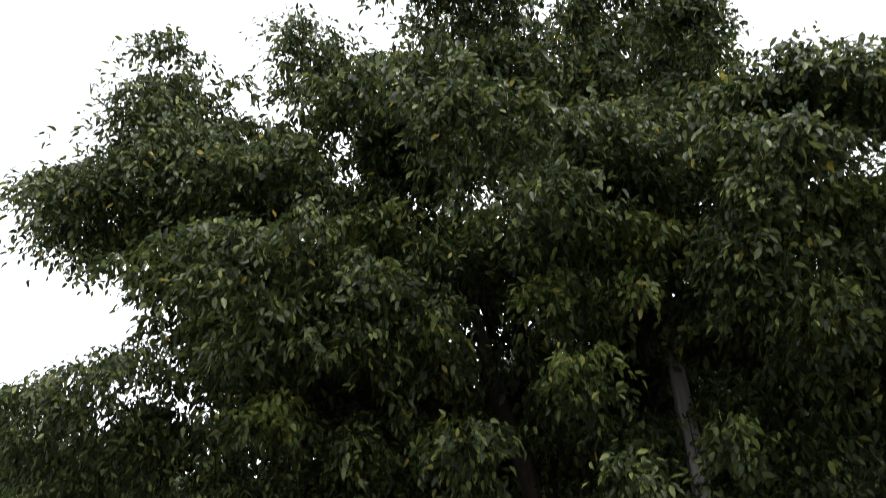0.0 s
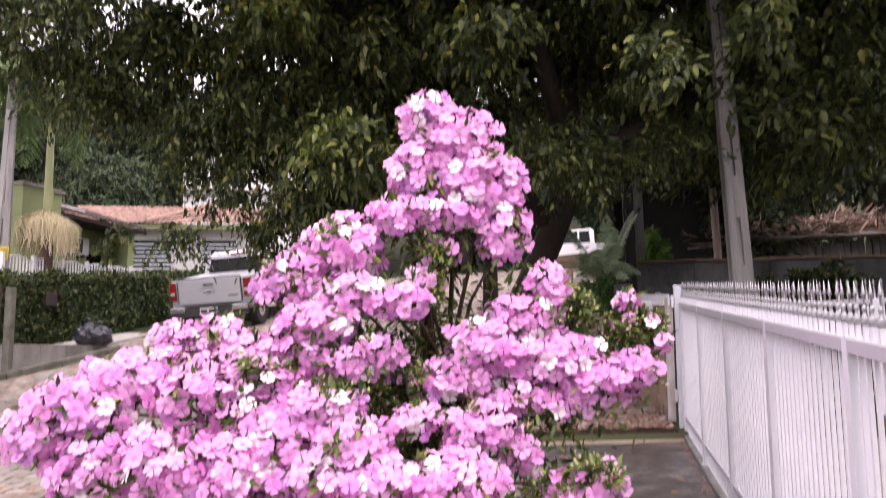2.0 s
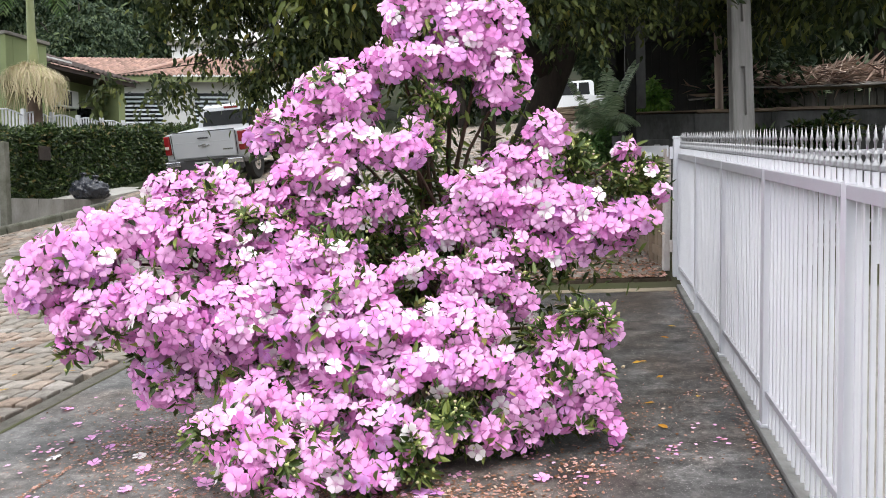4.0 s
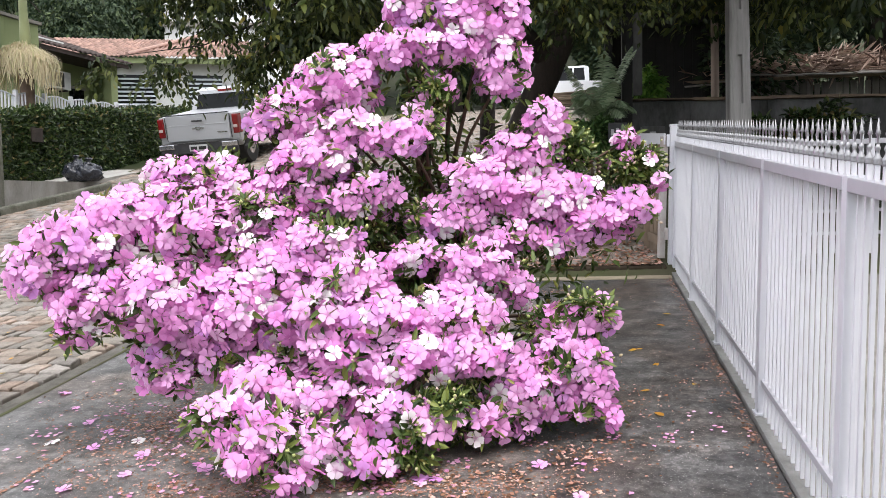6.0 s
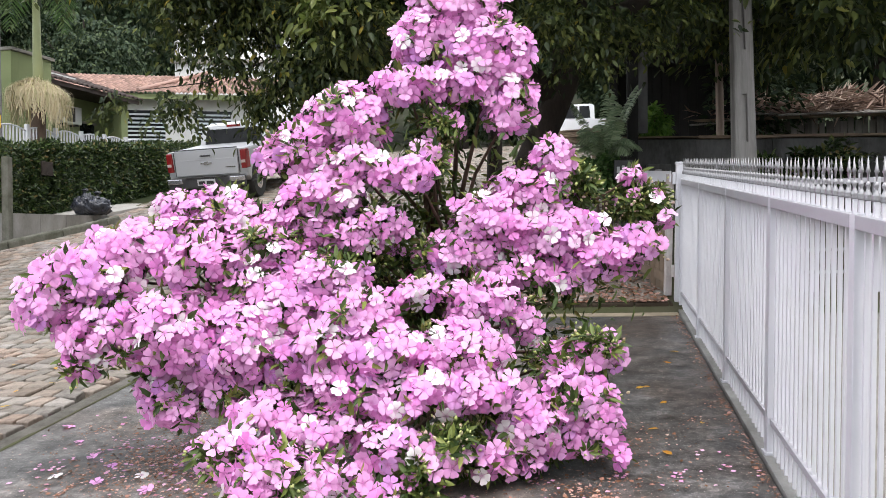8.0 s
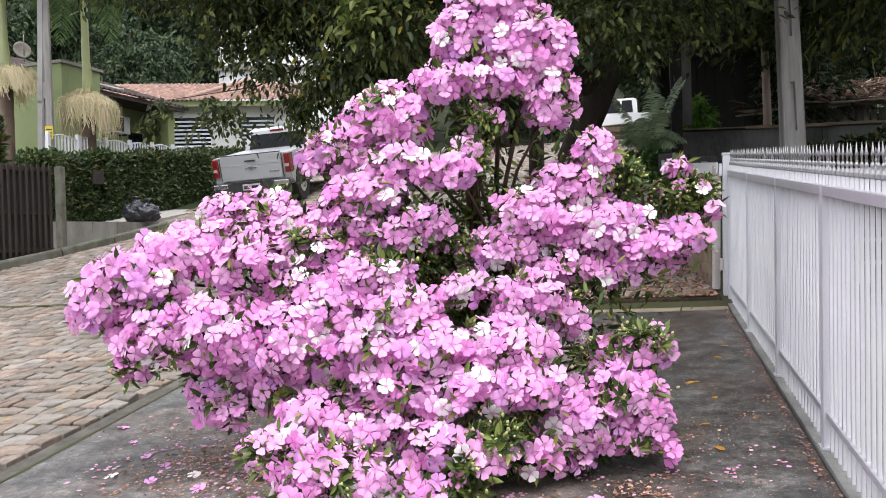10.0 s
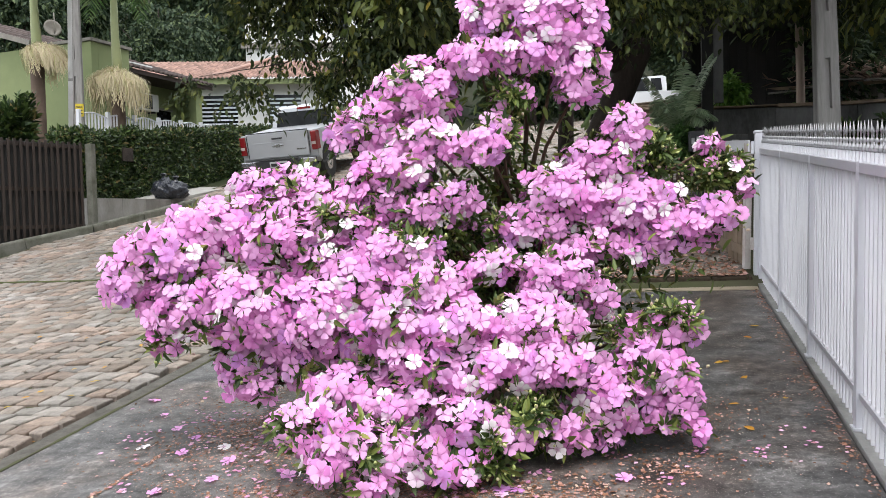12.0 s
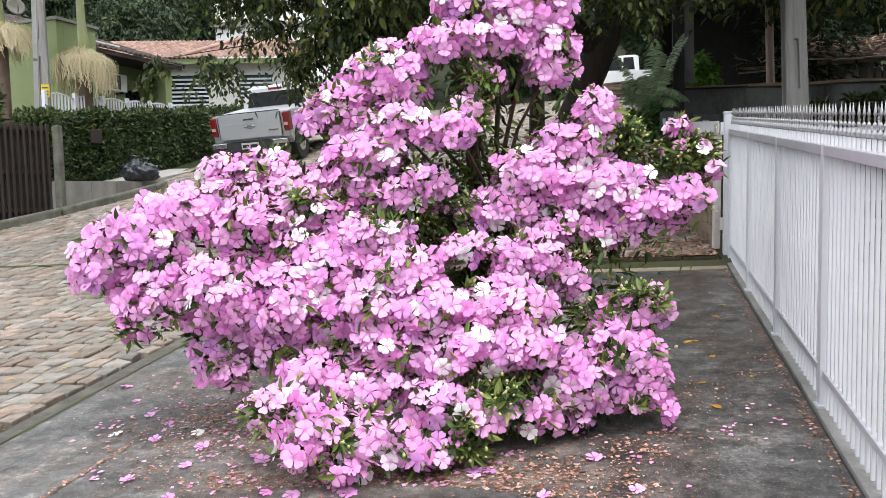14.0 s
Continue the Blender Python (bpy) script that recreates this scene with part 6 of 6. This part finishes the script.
LOBES = np.array(TOP + SHOULDER + RIGHT + LEFT + ARM + MIDDLE + SKIRT + HEM)


def flower_template(cup, curl, twist, seed):
    """Five broad heart-shaped petals that touch and overlap, joined in the middle; unit radius, facing +z. Also the (radius, across) of each corner."""
    r = np.random.default_rng(seed)
    vs, uv, fs = [(0, 0, 0)], [(0, 0)], []
    for k in range(5):
        a0 = k * math.tau / 5 + r.uniform(-0.10, 0.10)
        ln, tilt, wide = r.uniform(0.92, 1.06), r.uniform(-0.08, 0.08), r.uniform(0.92, 1.08)
        base = len(vs)
        for q, half, back in ((0.28, 0.17, 0.0), (0.58, 0.37, 0.0), (0.84, 0.44, 0.05), (1.0, 0.27, 0.0)):
            for s in (-1, 0, 1):
                rad = q * ln * (0.91 if (s == 0 and q == 1.0) else 1.0)
                y = s * half * wide
                x = rad - (back + 0.04) * abs(s) * q
                z = cup * rad**1.5 - curl * max(0, rad - 0.6) ** 2 * 3 + twist * s * q * 0.26 - abs(s) * 0.05 * q + tilt * rad
                vs.append((x * math.cos(a0) - y * math.sin(a0), x * math.sin(a0) + y * math.cos(a0), z))
                uv.append((q, 0.5 + s * 0.5))
        b = base
        fs += [(0, b, b + 1), (0, b + 1, b + 2)]
        for row in (0, 3, 6):
            for c in (0, 1):
                p = b + row + c
                fs += [(p, p + 3, p + 4), (p, p + 4, p + 1)]
    return np.array(vs), np.array(uv), np.array(fs)


FLOWERS = [flower_template(0.16, 0.10, 0.28, 1), flower_template(0.26, 0.14, 0.24, 2), flower_template(0.05, 0.22, 0.28, 3), flower_template(0.20, -0.03, -0.28, 4), flower_template(0.02, 0.22, 0.24, 5)]


def turns_facing(n, spin):
    """Rotations that carry +z to n, spun about it."""
    z = unit(n)
    ref = np.where(np.abs(z[:, 2:3]) > 0.9, [[1.0, 0, 0]], [[0, 0, 1.0]])
    x = unit(np.cross(ref, z))
    y = np.cross(z, x)
    c, s = np.cos(spin)[:, None], np.sin(spin)[:, None]
    return np.stack([x * c + y * s, y * c - x * s, z], -1)


# hollows between the tiers, where the blossom opens on dark foliage: centre, radius
HOLLOWS = np.array([
    (-1.11, 3.38, 0.28, 0.10), (-1.94, 3.45, 0.43, 0.13), (-1.36, 3.48, 0.46, 0.09), (-1.04, 4.50, 1.73, 0.14), (-1.00, 4.30, 1.36, 0.11), (-1.22, 4.18, 1.37, 0.06),
    (-0.83, 4.50, 1.24, 0.12), (-0.75, 4.75, 1.53, 0.16), (-1.62, 3.83, 1.08, 0.08), (-1.99, 3.73, 1.05, 0.08), (-1.25, 4.28, 1.17, 0.12), (-0.83, 3.73, 0.65, 0.05), (-0.15, 4.10, 0.43, 0.09), (-1.57, 3.58, 0.66, 0.06),
])


# the gap past the trunk, through which the road shows
GAP = np.array([(-0.67 - 0.14 * (y - 4.59), y, z, 0.085) for y in (4.3, 4.5, 4.7, 4.9, 5.1, 5.3) for z in (1.42, 1.52, 1.63)])
HOLLOWS = np.concatenate([HOLLOWS, GAP])


def hollow(p):
    """Whether places lie within any hollow."""
    return (((p[:, None] - HOLLOWS[None, :, :3]) ** 2).sum(-1) < HOLLOWS[None, :, 3] ** 2).any(1)


def inside(p, scale):
    """Whether places lie within any blossom mass shrunk by scale."""
    d = (p[:, None] - LOBES[None, :, :3]) / (LOBES[None, :, 3:6] * scale)
    return ((d**2).sum(-1) < 1).any(1)


shrub = empty("flowering_shrub", "large shrub smothered in pink, lilac and white blossom", "shrub")
r = np.random.default_rng(12)
fpos, fnor, spos, snor = [], [], [], []
for lobe in LOBES:
    c, rad, lf = lobe[:3], lobe[3:6], lobe[6]
    area = 4 * math.pi * ((rad[0] * rad[1]) ** 1.6 / 3 + (rad[0] * rad[2]) ** 1.6 / 3 + (rad[1] * rad[2]) ** 1.6 / 3) ** (1 / 1.6)
    n = max(3, int(area / 0.0016))
    d = unit(r.normal(size=(n, 3)))
    d = d[(d[:, 2] > -0.75) & (d[:, 1] < 0.65)]
    p = c + d * rad * r.uniform(0.60, 1.13, (len(d), 1))
    keep = ~inside(p, 0.58) & (p[:, 2] > 0.035) & ~hollow(p)
    p, d = p[keep], unit(d[keep] / rad)
    # patches of shoots rather than single ones
    patch = np.array([noise.noise(Vector(q * 7.0)) for q in p]) * 0.5 + 0.5 if len(p) else np.zeros(0)
    shoot = (patch + r.normal(0, 0.05, len(p))) < np.interp(lf, [0, 0.1, 0.3, 0.6, 0.9], [0.09, 0.23, 0.36, 0.50, 0.70])
    got = []
    for i in r.permutation(len(p)):
        if shoot[i]:
            spos.append(p[i]), snor.append(d[i])
        elif all(((p[i] - g) ** 2).sum() > 0.044**2 for g in got):
            got.append(p[i])
            fpos.append(p[i]), fnor.append(d[i])
fpos, fnor, spos, snor = np.array(fpos), np.array(fnor), np.array(spos), np.array(snor)
# blossoms of one truss share a facing and crowd together
nf = len(fpos)
face = unit(fnor * 0.75 + r.normal(size=(nf, 3)) * 0.30 + [[0.02, -0.42, 0.22]])
spin = r.uniform(0, math.tau, nf)
size = r.uniform(0.041, 0.053, nf)
turn = turns_facing(face, spin)
order = np.argsort(fpos[:, 1] + 0.3 * np.abs(fpos[:, 0] + 0.8))
near, rest = order[:300], order[300:]
shape = r.integers(0, len(FLOWERS), nf)
flower_data = []
for k, (tv, tu, tf) in enumerate(FLOWERS):
    sel = rest[shape[rest] == k]
    v, f = spread(tv, tf, turn[sel], fpos[sel], size[sel])
    o = many("blossoms", v, f, M_PETAL, shrub, np.tile(tu, (len(sel), 1)), smooth=True)
    o["kind"], o["label"] = "stuff", "crowded pink and white five-petalled blossoms"
    holder = many("flower", tv, tf, M_PETAL, None, tu, smooth=True)
    flower_data.append(holder.data)
    bpy.data.objects.remove(holder)
for i in near:
    o = new("flower", flower_data[shape[i]])
    o.parent = shrub
    o.matrix_basis = Matrix.Translation(fpos[i]) @ Matrix(turn[i].tolist()).to_4x4() @ Matrix.Scale(size[i], 4)

# stamens: a few curved threads in each open flower
ST_V = [(0.10 * math.cos(a) + 0.02 * s, 0.10 * math.sin(a), 0.05) for a in np.arange(5) * math.tau / 5 for s in (-1, 1)] + [(0.22 * math.cos(a), 0.22 * math.sin(a), 0.28) for a in np.arange(5) * math.tau / 5]
ST_F = [(2 * k, 2 * k + 1, 10 + k) for k in range(5)]
v, f = spread(ST_V, ST_F, turn, fpos, size)
o = many("stamen_mass", v, f, M_STAMEN, shrub)
o["kind"] = "stuff"

# leaf shoots: rosettes of pointed leaves, with clusters of round buds
NARROW = np.array(LEAF_V) * (0.72, 1, 1)
ns = len(spos)
per = 8
base = np.repeat(spos, per, 0)
sn = np.repeat(unit(snor + [[0, -0.2, 0.5]]), per, 0)
ring = unit(r.normal(size=(ns * per, 3)))
ah = unit(ring - sn * (ring * sn).sum(1, keepdims=True) * 0.6 + sn * 0.45)
v, f = spread(NARROW, LEAF_F, turns_to(ah, sn + r.normal(size=sn.shape) * 0.2), base + ah * 0.012, r.uniform(0.04, 0.085, ns * per))
o = many("shoot_leaves", v, f, M_SHRUB_LEAF, shrub)
o["kind"], o["label"] = "stuff", "pointed green shoot leaves"
# inner foliage in the shade of the blossom
n = 15000
pick = r.choice(len(LOBES), n, p=(LOBES[:, 3] * LOBES[:, 5]) / (LOBES[:, 3] * LOBES[:, 5]).sum())
d = unit(r.normal(size=(n, 3)))
p = LOBES[pick, :3] + d * LOBES[pick, 3:6] * r.uniform(0.2, 0.93, (n, 1))
keep = (p[:, 2] > 0.03) & ~hollow(p)
p, d = p[keep], d[keep]
v, f = spread(NARROW, LEAF_F, turns_to(unit(d + r.normal(size=d.shape) * 0.7), unit(d + r.normal(size=d.shape) * 0.5 + [[0, 0, 0.5]])), p, r.uniform(0.05, 0.105, len(p)))
o = many("inner_leaves", v, f, M_SHRUB_LEAF, shrub)
o["kind"] = "stuff"
# loose foliage round the bare middle of the shrub
n = 2600
c = np.array([(-0.95, 4.9, 1.15), (-1.15, 4.75, 0.85), (-0.85, 4.85, 1.55), (-1.0, 4.6, 0.55), (-0.35, 4.7, 0.8)])[r.integers(0, 5, n)]
p = c + r.normal(size=(n, 3)) * (0.22, 0.2, 0.18)
p = p[~hollow(p)]
n = len(p)
v, f = spread(NARROW, LEAF_F, turns_to(unit(r.normal(size=(n, 3)) + [[0, 0, -0.2]]), unit(r.normal(size=(n, 3)) + [[0, 0, 1]])), p, r.uniform(0.05, 0.10, n))
o = many("middle_leaves", v, f, M_SHRUB_LEAF, shrub)
o["kind"] = "stuff"

BUD_V, BUD_F = [], []
bb = bmesh.new()
bmesh.ops.create_icosphere(bb, subdivisions=1, radius=1)
for q in bb.verts:
    q.co.z = q.co.z * 1.35 + (0.35 if q.co.z > 0.7 else 0)
    BUD_V.append(tuple(q.co))
bb.verts.index_update()
BUD_F = [tuple(q.index for q in g.verts) for g in bb.faces]
bb.free()
nb = 2
bp = np.repeat(spos, nb, 0) + np.repeat(snor, nb, 0) * r.uniform(0.01, 0.06, (ns * nb, 1)) + r.normal(size=(ns * nb, 3)) * 0.018
v, f = spread(BUD_V, BUD_F, turns_facing(unit(np.repeat(snor, nb, 0) + r.normal(size=(ns * nb, 3)) * 0.5 + [[0, 0, 0.5]]), np.zeros(ns * nb)), bp, r.uniform(0.005, 0.0095, ns * nb))
o = many("bud_mass", v, f, M_BUD, shrub, smooth=True)
o["kind"], o["label"] = "stuff", "round yellow-green flower buds"

# trunk and branches
tube("trunk", [(-0.95, 4.95, -0.03), (-0.86, 5.0, 0.35), (-0.70, 5.08, 0.8), (-0.61, 5.14, 1.3), (-0.58, 5.12, 1.8), (-0.7, 5.0, 2.3)], [0.085, 0.07, 0.06, 0.055, 0.045, 0.02], M_BARK, shrub, 10)
tube("stem", [(-1.0, 4.9, -0.03), (-1.05, 4.95, 0.6), (-0.98, 4.98, 1.2), (-0.95, 4.9, 1.7)], [0.05, 0.04, 0.032, 0.02], M_BARK, shrub, 8)
for k, lobe in enumerate(LOBES):
    c = Vector(lobe[:3])
    z0 = min(1.7, max(0.1, c.z * 0.55 - 0.05))
    s0 = Vector((-0.85, 4.98, z0)) if k % 2 else Vector((-1.0, 4.92, z0 * 0.9))
    mid = s0.lerp(c, 0.5) + Vector((random.uniform(-0.06, 0.06), random.uniform(-0.04, 0.04), 0.05 - 0.1 * (c.z < 0.5)))
    mid.z = max(mid.z, 0.06)
    tube("branch", [s0, s0.lerp(mid, 0.55) + Vector((0, 0, 0.02)), mid, mid.lerp(c, 0.6) + Vector((0.02, 0, 0.01)), c], [0.018, 0.015, 0.012, 0.009, 0.005], M_TWIG, shrub, 6)

# ---------- what has fallen on the drive ----------
n = 380
ang = np.where(r.uniform(0, 1, n) < 0.82, r.uniform(math.pi * 0.95, math.pi * 1.6, n), r.uniform(math.pi * 1.5, math.pi * 1.95, n))
rad = (0.9 + r.uniform(0, 1, n) ** 1.6 * 0.7) * (1 + 0.35 * np.clip(-np.cos(ang), 0, 1))
fx_, fy_ = -0.95 + rad * 1.15 * np.cos(ang), 4.35 + rad * 0.92 * np.sin(ang)
# shed petals lie in little heaps as well as singly
heap = np.arange(n) % 48
tight = r.uniform(0, 1, n) < 0.6
fx_ = np.where(tight, fx_[heap] + r.normal(0, 0.05, n), fx_)
fy_ = np.where(tight, fy_[heap] + r.normal(0, 0.035, n), fy_)
ok = (fx_ > -3.4) & (fx_ < 0.78)
fx_, fy_ = fx_[ok], fy_[ok]
n = len(fx_)
PET_V = np.array([(0, -0.5, 0), (-0.38, 0.1, 0.07), (0, 0.1, 0.0), (0.38, 0.1, 0.07), (0, 0.5, 0.03)])
v, f = spread(PET_V, [(0, 2, 1), (2, 4, 1), (0, 3, 2), (2, 3, 4)], turns_to(np.stack([r.normal(size=n), r.normal(size=n), np.zeros(n)], -1), unit(r.normal(size=(n, 3)) * 0.12 + [[0, 0, 1]])), np.stack([fx_, fy_, np.full(n, 0.006)], -1), r.uniform(0.02, 0.038, n))
petals = many("fallen_petals", v, f, M_PETAL_FALLEN)
tagged(petals, "loose pink petals lying on the concrete", "petals", kind="stuff")
n = 17000
ang = r.uniform(0, math.tau, n)
rad = np.abs(r.normal(0.90, 0.2, n)) * (1.0 + 0.22 * np.clip(-np.sin(ang), 0, 1) + 0.5 * np.clip(-np.cos(ang), 0, 1) ** 1.3) + 0.12 * np.sin(ang * 9) + 0.1 * np.sin(ang * 23)
lx, ly = -0.9 + rad * 1.2 * np.cos(ang), 4.25 + rad * 0.85 * np.sin(ang)
wide = r.uniform(0, 1, n) < 0.07
lx = np.where(wide, r.uniform(-3.35, 0.78, n), lx)
ly = np.where(wide, r.uniform(2.6, 7.5, n), ly)
heap = np.arange(n) % 70
tight = (r.uniform(0, 1, n) < 0.5) & ~wide
lx = np.where(tight, lx[heap] + r.normal(0, 0.06, n), lx)
ly = np.where(tight, ly[heap] + r.normal(0, 0.05, n), ly)
# a thick drift under the overhanging side, another along the front hem
u = r.uniform(0, 1, n)
drift, hem = u < 0.24, (u >= 0.24) & (u < 0.42)
lx = np.where(drift, r.normal(-2.15, 0.36, n), np.where(hem, r.normal(-1.05, 0.5, n), lx))
ly = np.where(drift, r.normal(3.95, 0.36, n), np.where(hem, 3.28 - 0.16 * np.abs(lx + 1.0) + np.abs(r.normal(0, 0.16, n)) - 0.1, ly))
seam = r.uniform(0, 1, n) < 0.015
along = r.uniform(0, 1, n)
lx = np.where(seam, -2.71 + 0.06 * along + r.normal(0, 0.01, n), lx)
ly = np.where(seam, 2.9 + 0.68 * along, ly)
edge = r.uniform(0, 1, n) < 0.05
lx = np.where(edge, 0.80 - np.abs(r.normal(0, 0.035, n)), lx)
ly = np.where(edge, r.uniform(2.6, 7.8, n), ly)
ok = (lx > -3.42) & (lx < 0.805) & ((lx < 0.1) | (lx > 0.68) | (r.uniform(0, 1, n) < 0.35))
lx, ly = lx[ok], ly[ok]
n = len(lx)
v, f = spread(PET_V, [(0, 2, 1), (2, 4, 1), (0, 3, 2), (2, 3, 4)], turns_to(np.stack([r.normal(size=n), r.normal(size=n), np.zeros(n)], -1), unit(r.normal(size=(n, 3)) * 0.25 + [[0, 0, 1]])), np.stack([lx, ly, np.full(n, 0.005)], -1), r.uniform(0.005, 0.018, n) * np.where(r.uniform(0, 1, n) < 0.16, 1.9, 1))
litter = many("leaf_litter", v, f, M_LITTER)
tagged(litter, "brown bits of calyx and dead leaf on the concrete", "litter", kind="stuff")


# dead leaves, laid thicker to stand for the crown's shade on the stones
n = 2600
gx_, gy_ = r.uniform(-1.2, 0.74, n), 7.97 + 2.5 * r.uniform(0, 1, n) ** 1.5
v, f = spread(PET_V, [(0, 2, 1), (2, 4, 1), (0, 3, 2), (2, 3, 4)], turns_to(np.stack([r.normal(size=n), r.normal(size=n), np.zeros(n)], -1), unit(r.normal(size=(n, 3)) * 0.3 + [[0, 0, 1]])), np.stack([gx_, gy_, np.where(gy_ < 8.1, 0.088, ground_z(gy_) + 0.02)], -1), r.uniform(0.02, 0.06, n))
dead2 = many("dead_leaves", v, f, M_LITTER)
tagged(dead2, "brown dead leaves, thickened to darken the stones by the gate", "leaves", kind="stuff")


def fallen_flower(x, y, k):
    o = new("fallen_flower", flower_data[k % 5])
    o.matrix_basis = pose(x, y, 0.008, random.uniform(-9, 9), random.uniform(-9, 9), random.uniform(0, 360)) @ Matrix.Scale(random.uniform(0.030, 0.044), 4)
    return tagged(o, "wilting pink blossom lying on the concrete", "flower", "fallen flowers")


for k in range(32):
    a = random.uniform(math.pi * 0.95, math.pi * 1.68)
    q = random.uniform(1.1, 1.6) * (1 + 0.25 * max(0, -math.cos(a)))
    fallen_flower(max(-3.3, -0.95 + q * 1.2 * math.cos(a)), 4.3 + q * 0.88 * math.sin(a), k)
lv_me = bpy.data.meshes.new("fallen_leaf")
lv_me.from_pydata([(x, y, z * 0.6 + 0.04) for x, y, z in LEAF_V], [], LEAF_F)
lv_me.materials.append(M_LEAF_YELLOW)
for k in range(60):
    if k % 4 == 3:
        x, y = random.uniform(-4.6, -3.62), random.uniform(4.2, 6.6)
    elif k % 3:
        x, y = random.uniform(-6.5, -3.5), random.uniform(3.2, 7.5)
    else:
        x, y = random.uniform(-0.4, 0.78), random.uniform(3.2, 7.7)
    o = new("fallen_leaf", lv_me)
    o.matrix_basis = pose(x, y, (gz(y) + 0.022 if x < -3.62 else 0.004), random.uniform(-12, 12), random.uniform(-12, 12), random.uniform(0, 360)) @ Matrix.Scale(random.uniform(0.04, 0.08), 4)
    tagged(o, "fallen yellow-brown leaf on the paving", "leaf", "fallen leaves")

# ---------- cobbles: the nearest as pieces, the rest joined ----------


def stone(l, w, seed):
    """One cobble: a worn top with rounded shoulders and sides into the bed."""
    r = np.random.default_rng(seed)
    vs = []
    jit = r.uniform(-0.024, 0.024, (4, 2))
    up = r.uniform(-0.005, 0.006, 4)
    for z, k in ((-0.05, 1.0), (0.001, 1.0), (0.008, 0.93)):
        for c, (a, b) in enumerate(((-1, -1), (1, -1), (1, 1), (-1, 1))):
            vs.append((a * l / 2 * k + jit[c, 0], b * w / 2 * k + jit[c, 1], z + (up[c] if z > 0 else 0)))
    fs = []
    for row in (0, 4):
        for k in range(4):
            fs.append((row + k, row + (k + 1) % 4, row + 4 + (k + 1) % 4, row + 4 + k))
    fs.append((8, 9, 10, 11))
    return np.array(vs), np.array(fs)


near_meshes = []
for k in range(14):
    sv, sf = stone(0.19, 0.155, 300 + k)
    me = bpy.data.meshes.new("cobble")
    me.from_pydata([tuple(q) for q in sv], [], [tuple(q) for q in sf.tolist()])
    me.materials.append(M_COBBLE)
    near_meshes.append(me)
variants = [stone(0.19, 0.155, 500 + k) for k in range(40)]
all_v, all_f, count, pieces, seam_y = [], [], 0, 0, None
y = -1.95
while y < 40:
    depth = random.uniform(0.15, 0.20)
    if y > 8.55 and seam_y is None:
        seam_y, y = y, y + 0.075
    x = -9.98 + random.uniform(0, 0.15)
    right_end = -3.62 if y < 8.05 else 0.74
    tilt = random.uniform(-0.004, 0.004)
    while x < right_end:
        ln = min(random.uniform(0.12, 0.225), right_end - x)
        if ln < 0.06:
            break
        cx, cy = x + ln / 2, y + depth / 2 + 0.05 * math.sin(x * 0.9) + 0.03 * math.sin(x * 2.3 + y)
        slope = math.atan((gz(cy + 0.1) - gz(cy - 0.1)) / 0.2)
        cz = gz(cy) + random.uniform(-0.006, 0.006)
        m = pose(cx, cy, cz, math.degrees(slope) + random.uniform(-1.5, 1.5), random.uniform(-1.5, 1.5), random.uniform(-7, 7)) @ Matrix.Diagonal((ln * 0.91 / 0.19, depth * 0.89 / 0.155, 1, 1))
        if -5.6 < x < -3.6 and 3.4 < y < 6.9 and pieces < 300:
            o = new("cobble", near_meshes[(count * 5) % 14])
            o.parent, o.matrix_basis = road, m
            pieces += 1
        else:
            sv, sf = variants[(count * 7) % 40]
            mm = np.array(m)
            all_v.append(sv @ mm[:3, :3].T + mm[:3, 3])
            all_f.append(sf + 12 * len(all_f))
        count += 1
        x += ln
    y += depth
cob = many("cobbles", np.concatenate(all_v), np.concatenate(all_f), M_COBBLE, road)
cob["kind"], cob["label"] = "stuff", "uneven grey-brown cobbles"
# a joint across the road, filled with moss
sx = np.linspace(-9.9, -3.65, 90)
mid = seam_y + 0.03 + 0.05 * np.sin(sx * 0.9) + 0.03 * np.sin(sx * 2.3 + seam_y)
wob = 0.030 + 0.012 * np.sin(sx * 9.0) + 0.010 * np.sin(sx * 23.0)
seam_v = np.concatenate([np.stack([sx, mid - wob, ground_z(mid) + 0.006], -1), np.stack([sx, mid, ground_z(mid) + 0.016], -1), np.stack([sx, mid + wob, ground_z(mid) + 0.006], -1)])
k = np.arange(len(sx) - 1)
seam_f = np.concatenate([np.stack([k + o, k + 1 + o, k + 1 + o + len(sx), k + o + len(sx)], -1) for o in (0, len(sx))])
many("moss_seam", seam_v, seam_f, M_MOSS, road, smooth=True)["label"] = "mossy joint across the paving"

# ---------- lay what was built in the drive's plane on the slope ----------
for ob in list(scene.objects):
    if ob.parent is None and ob.type in ("MESH", "EMPTY") and ob.name not in UPRIGHT:
        ob.matrix_basis = SLOPE @ ob.matrix_basis
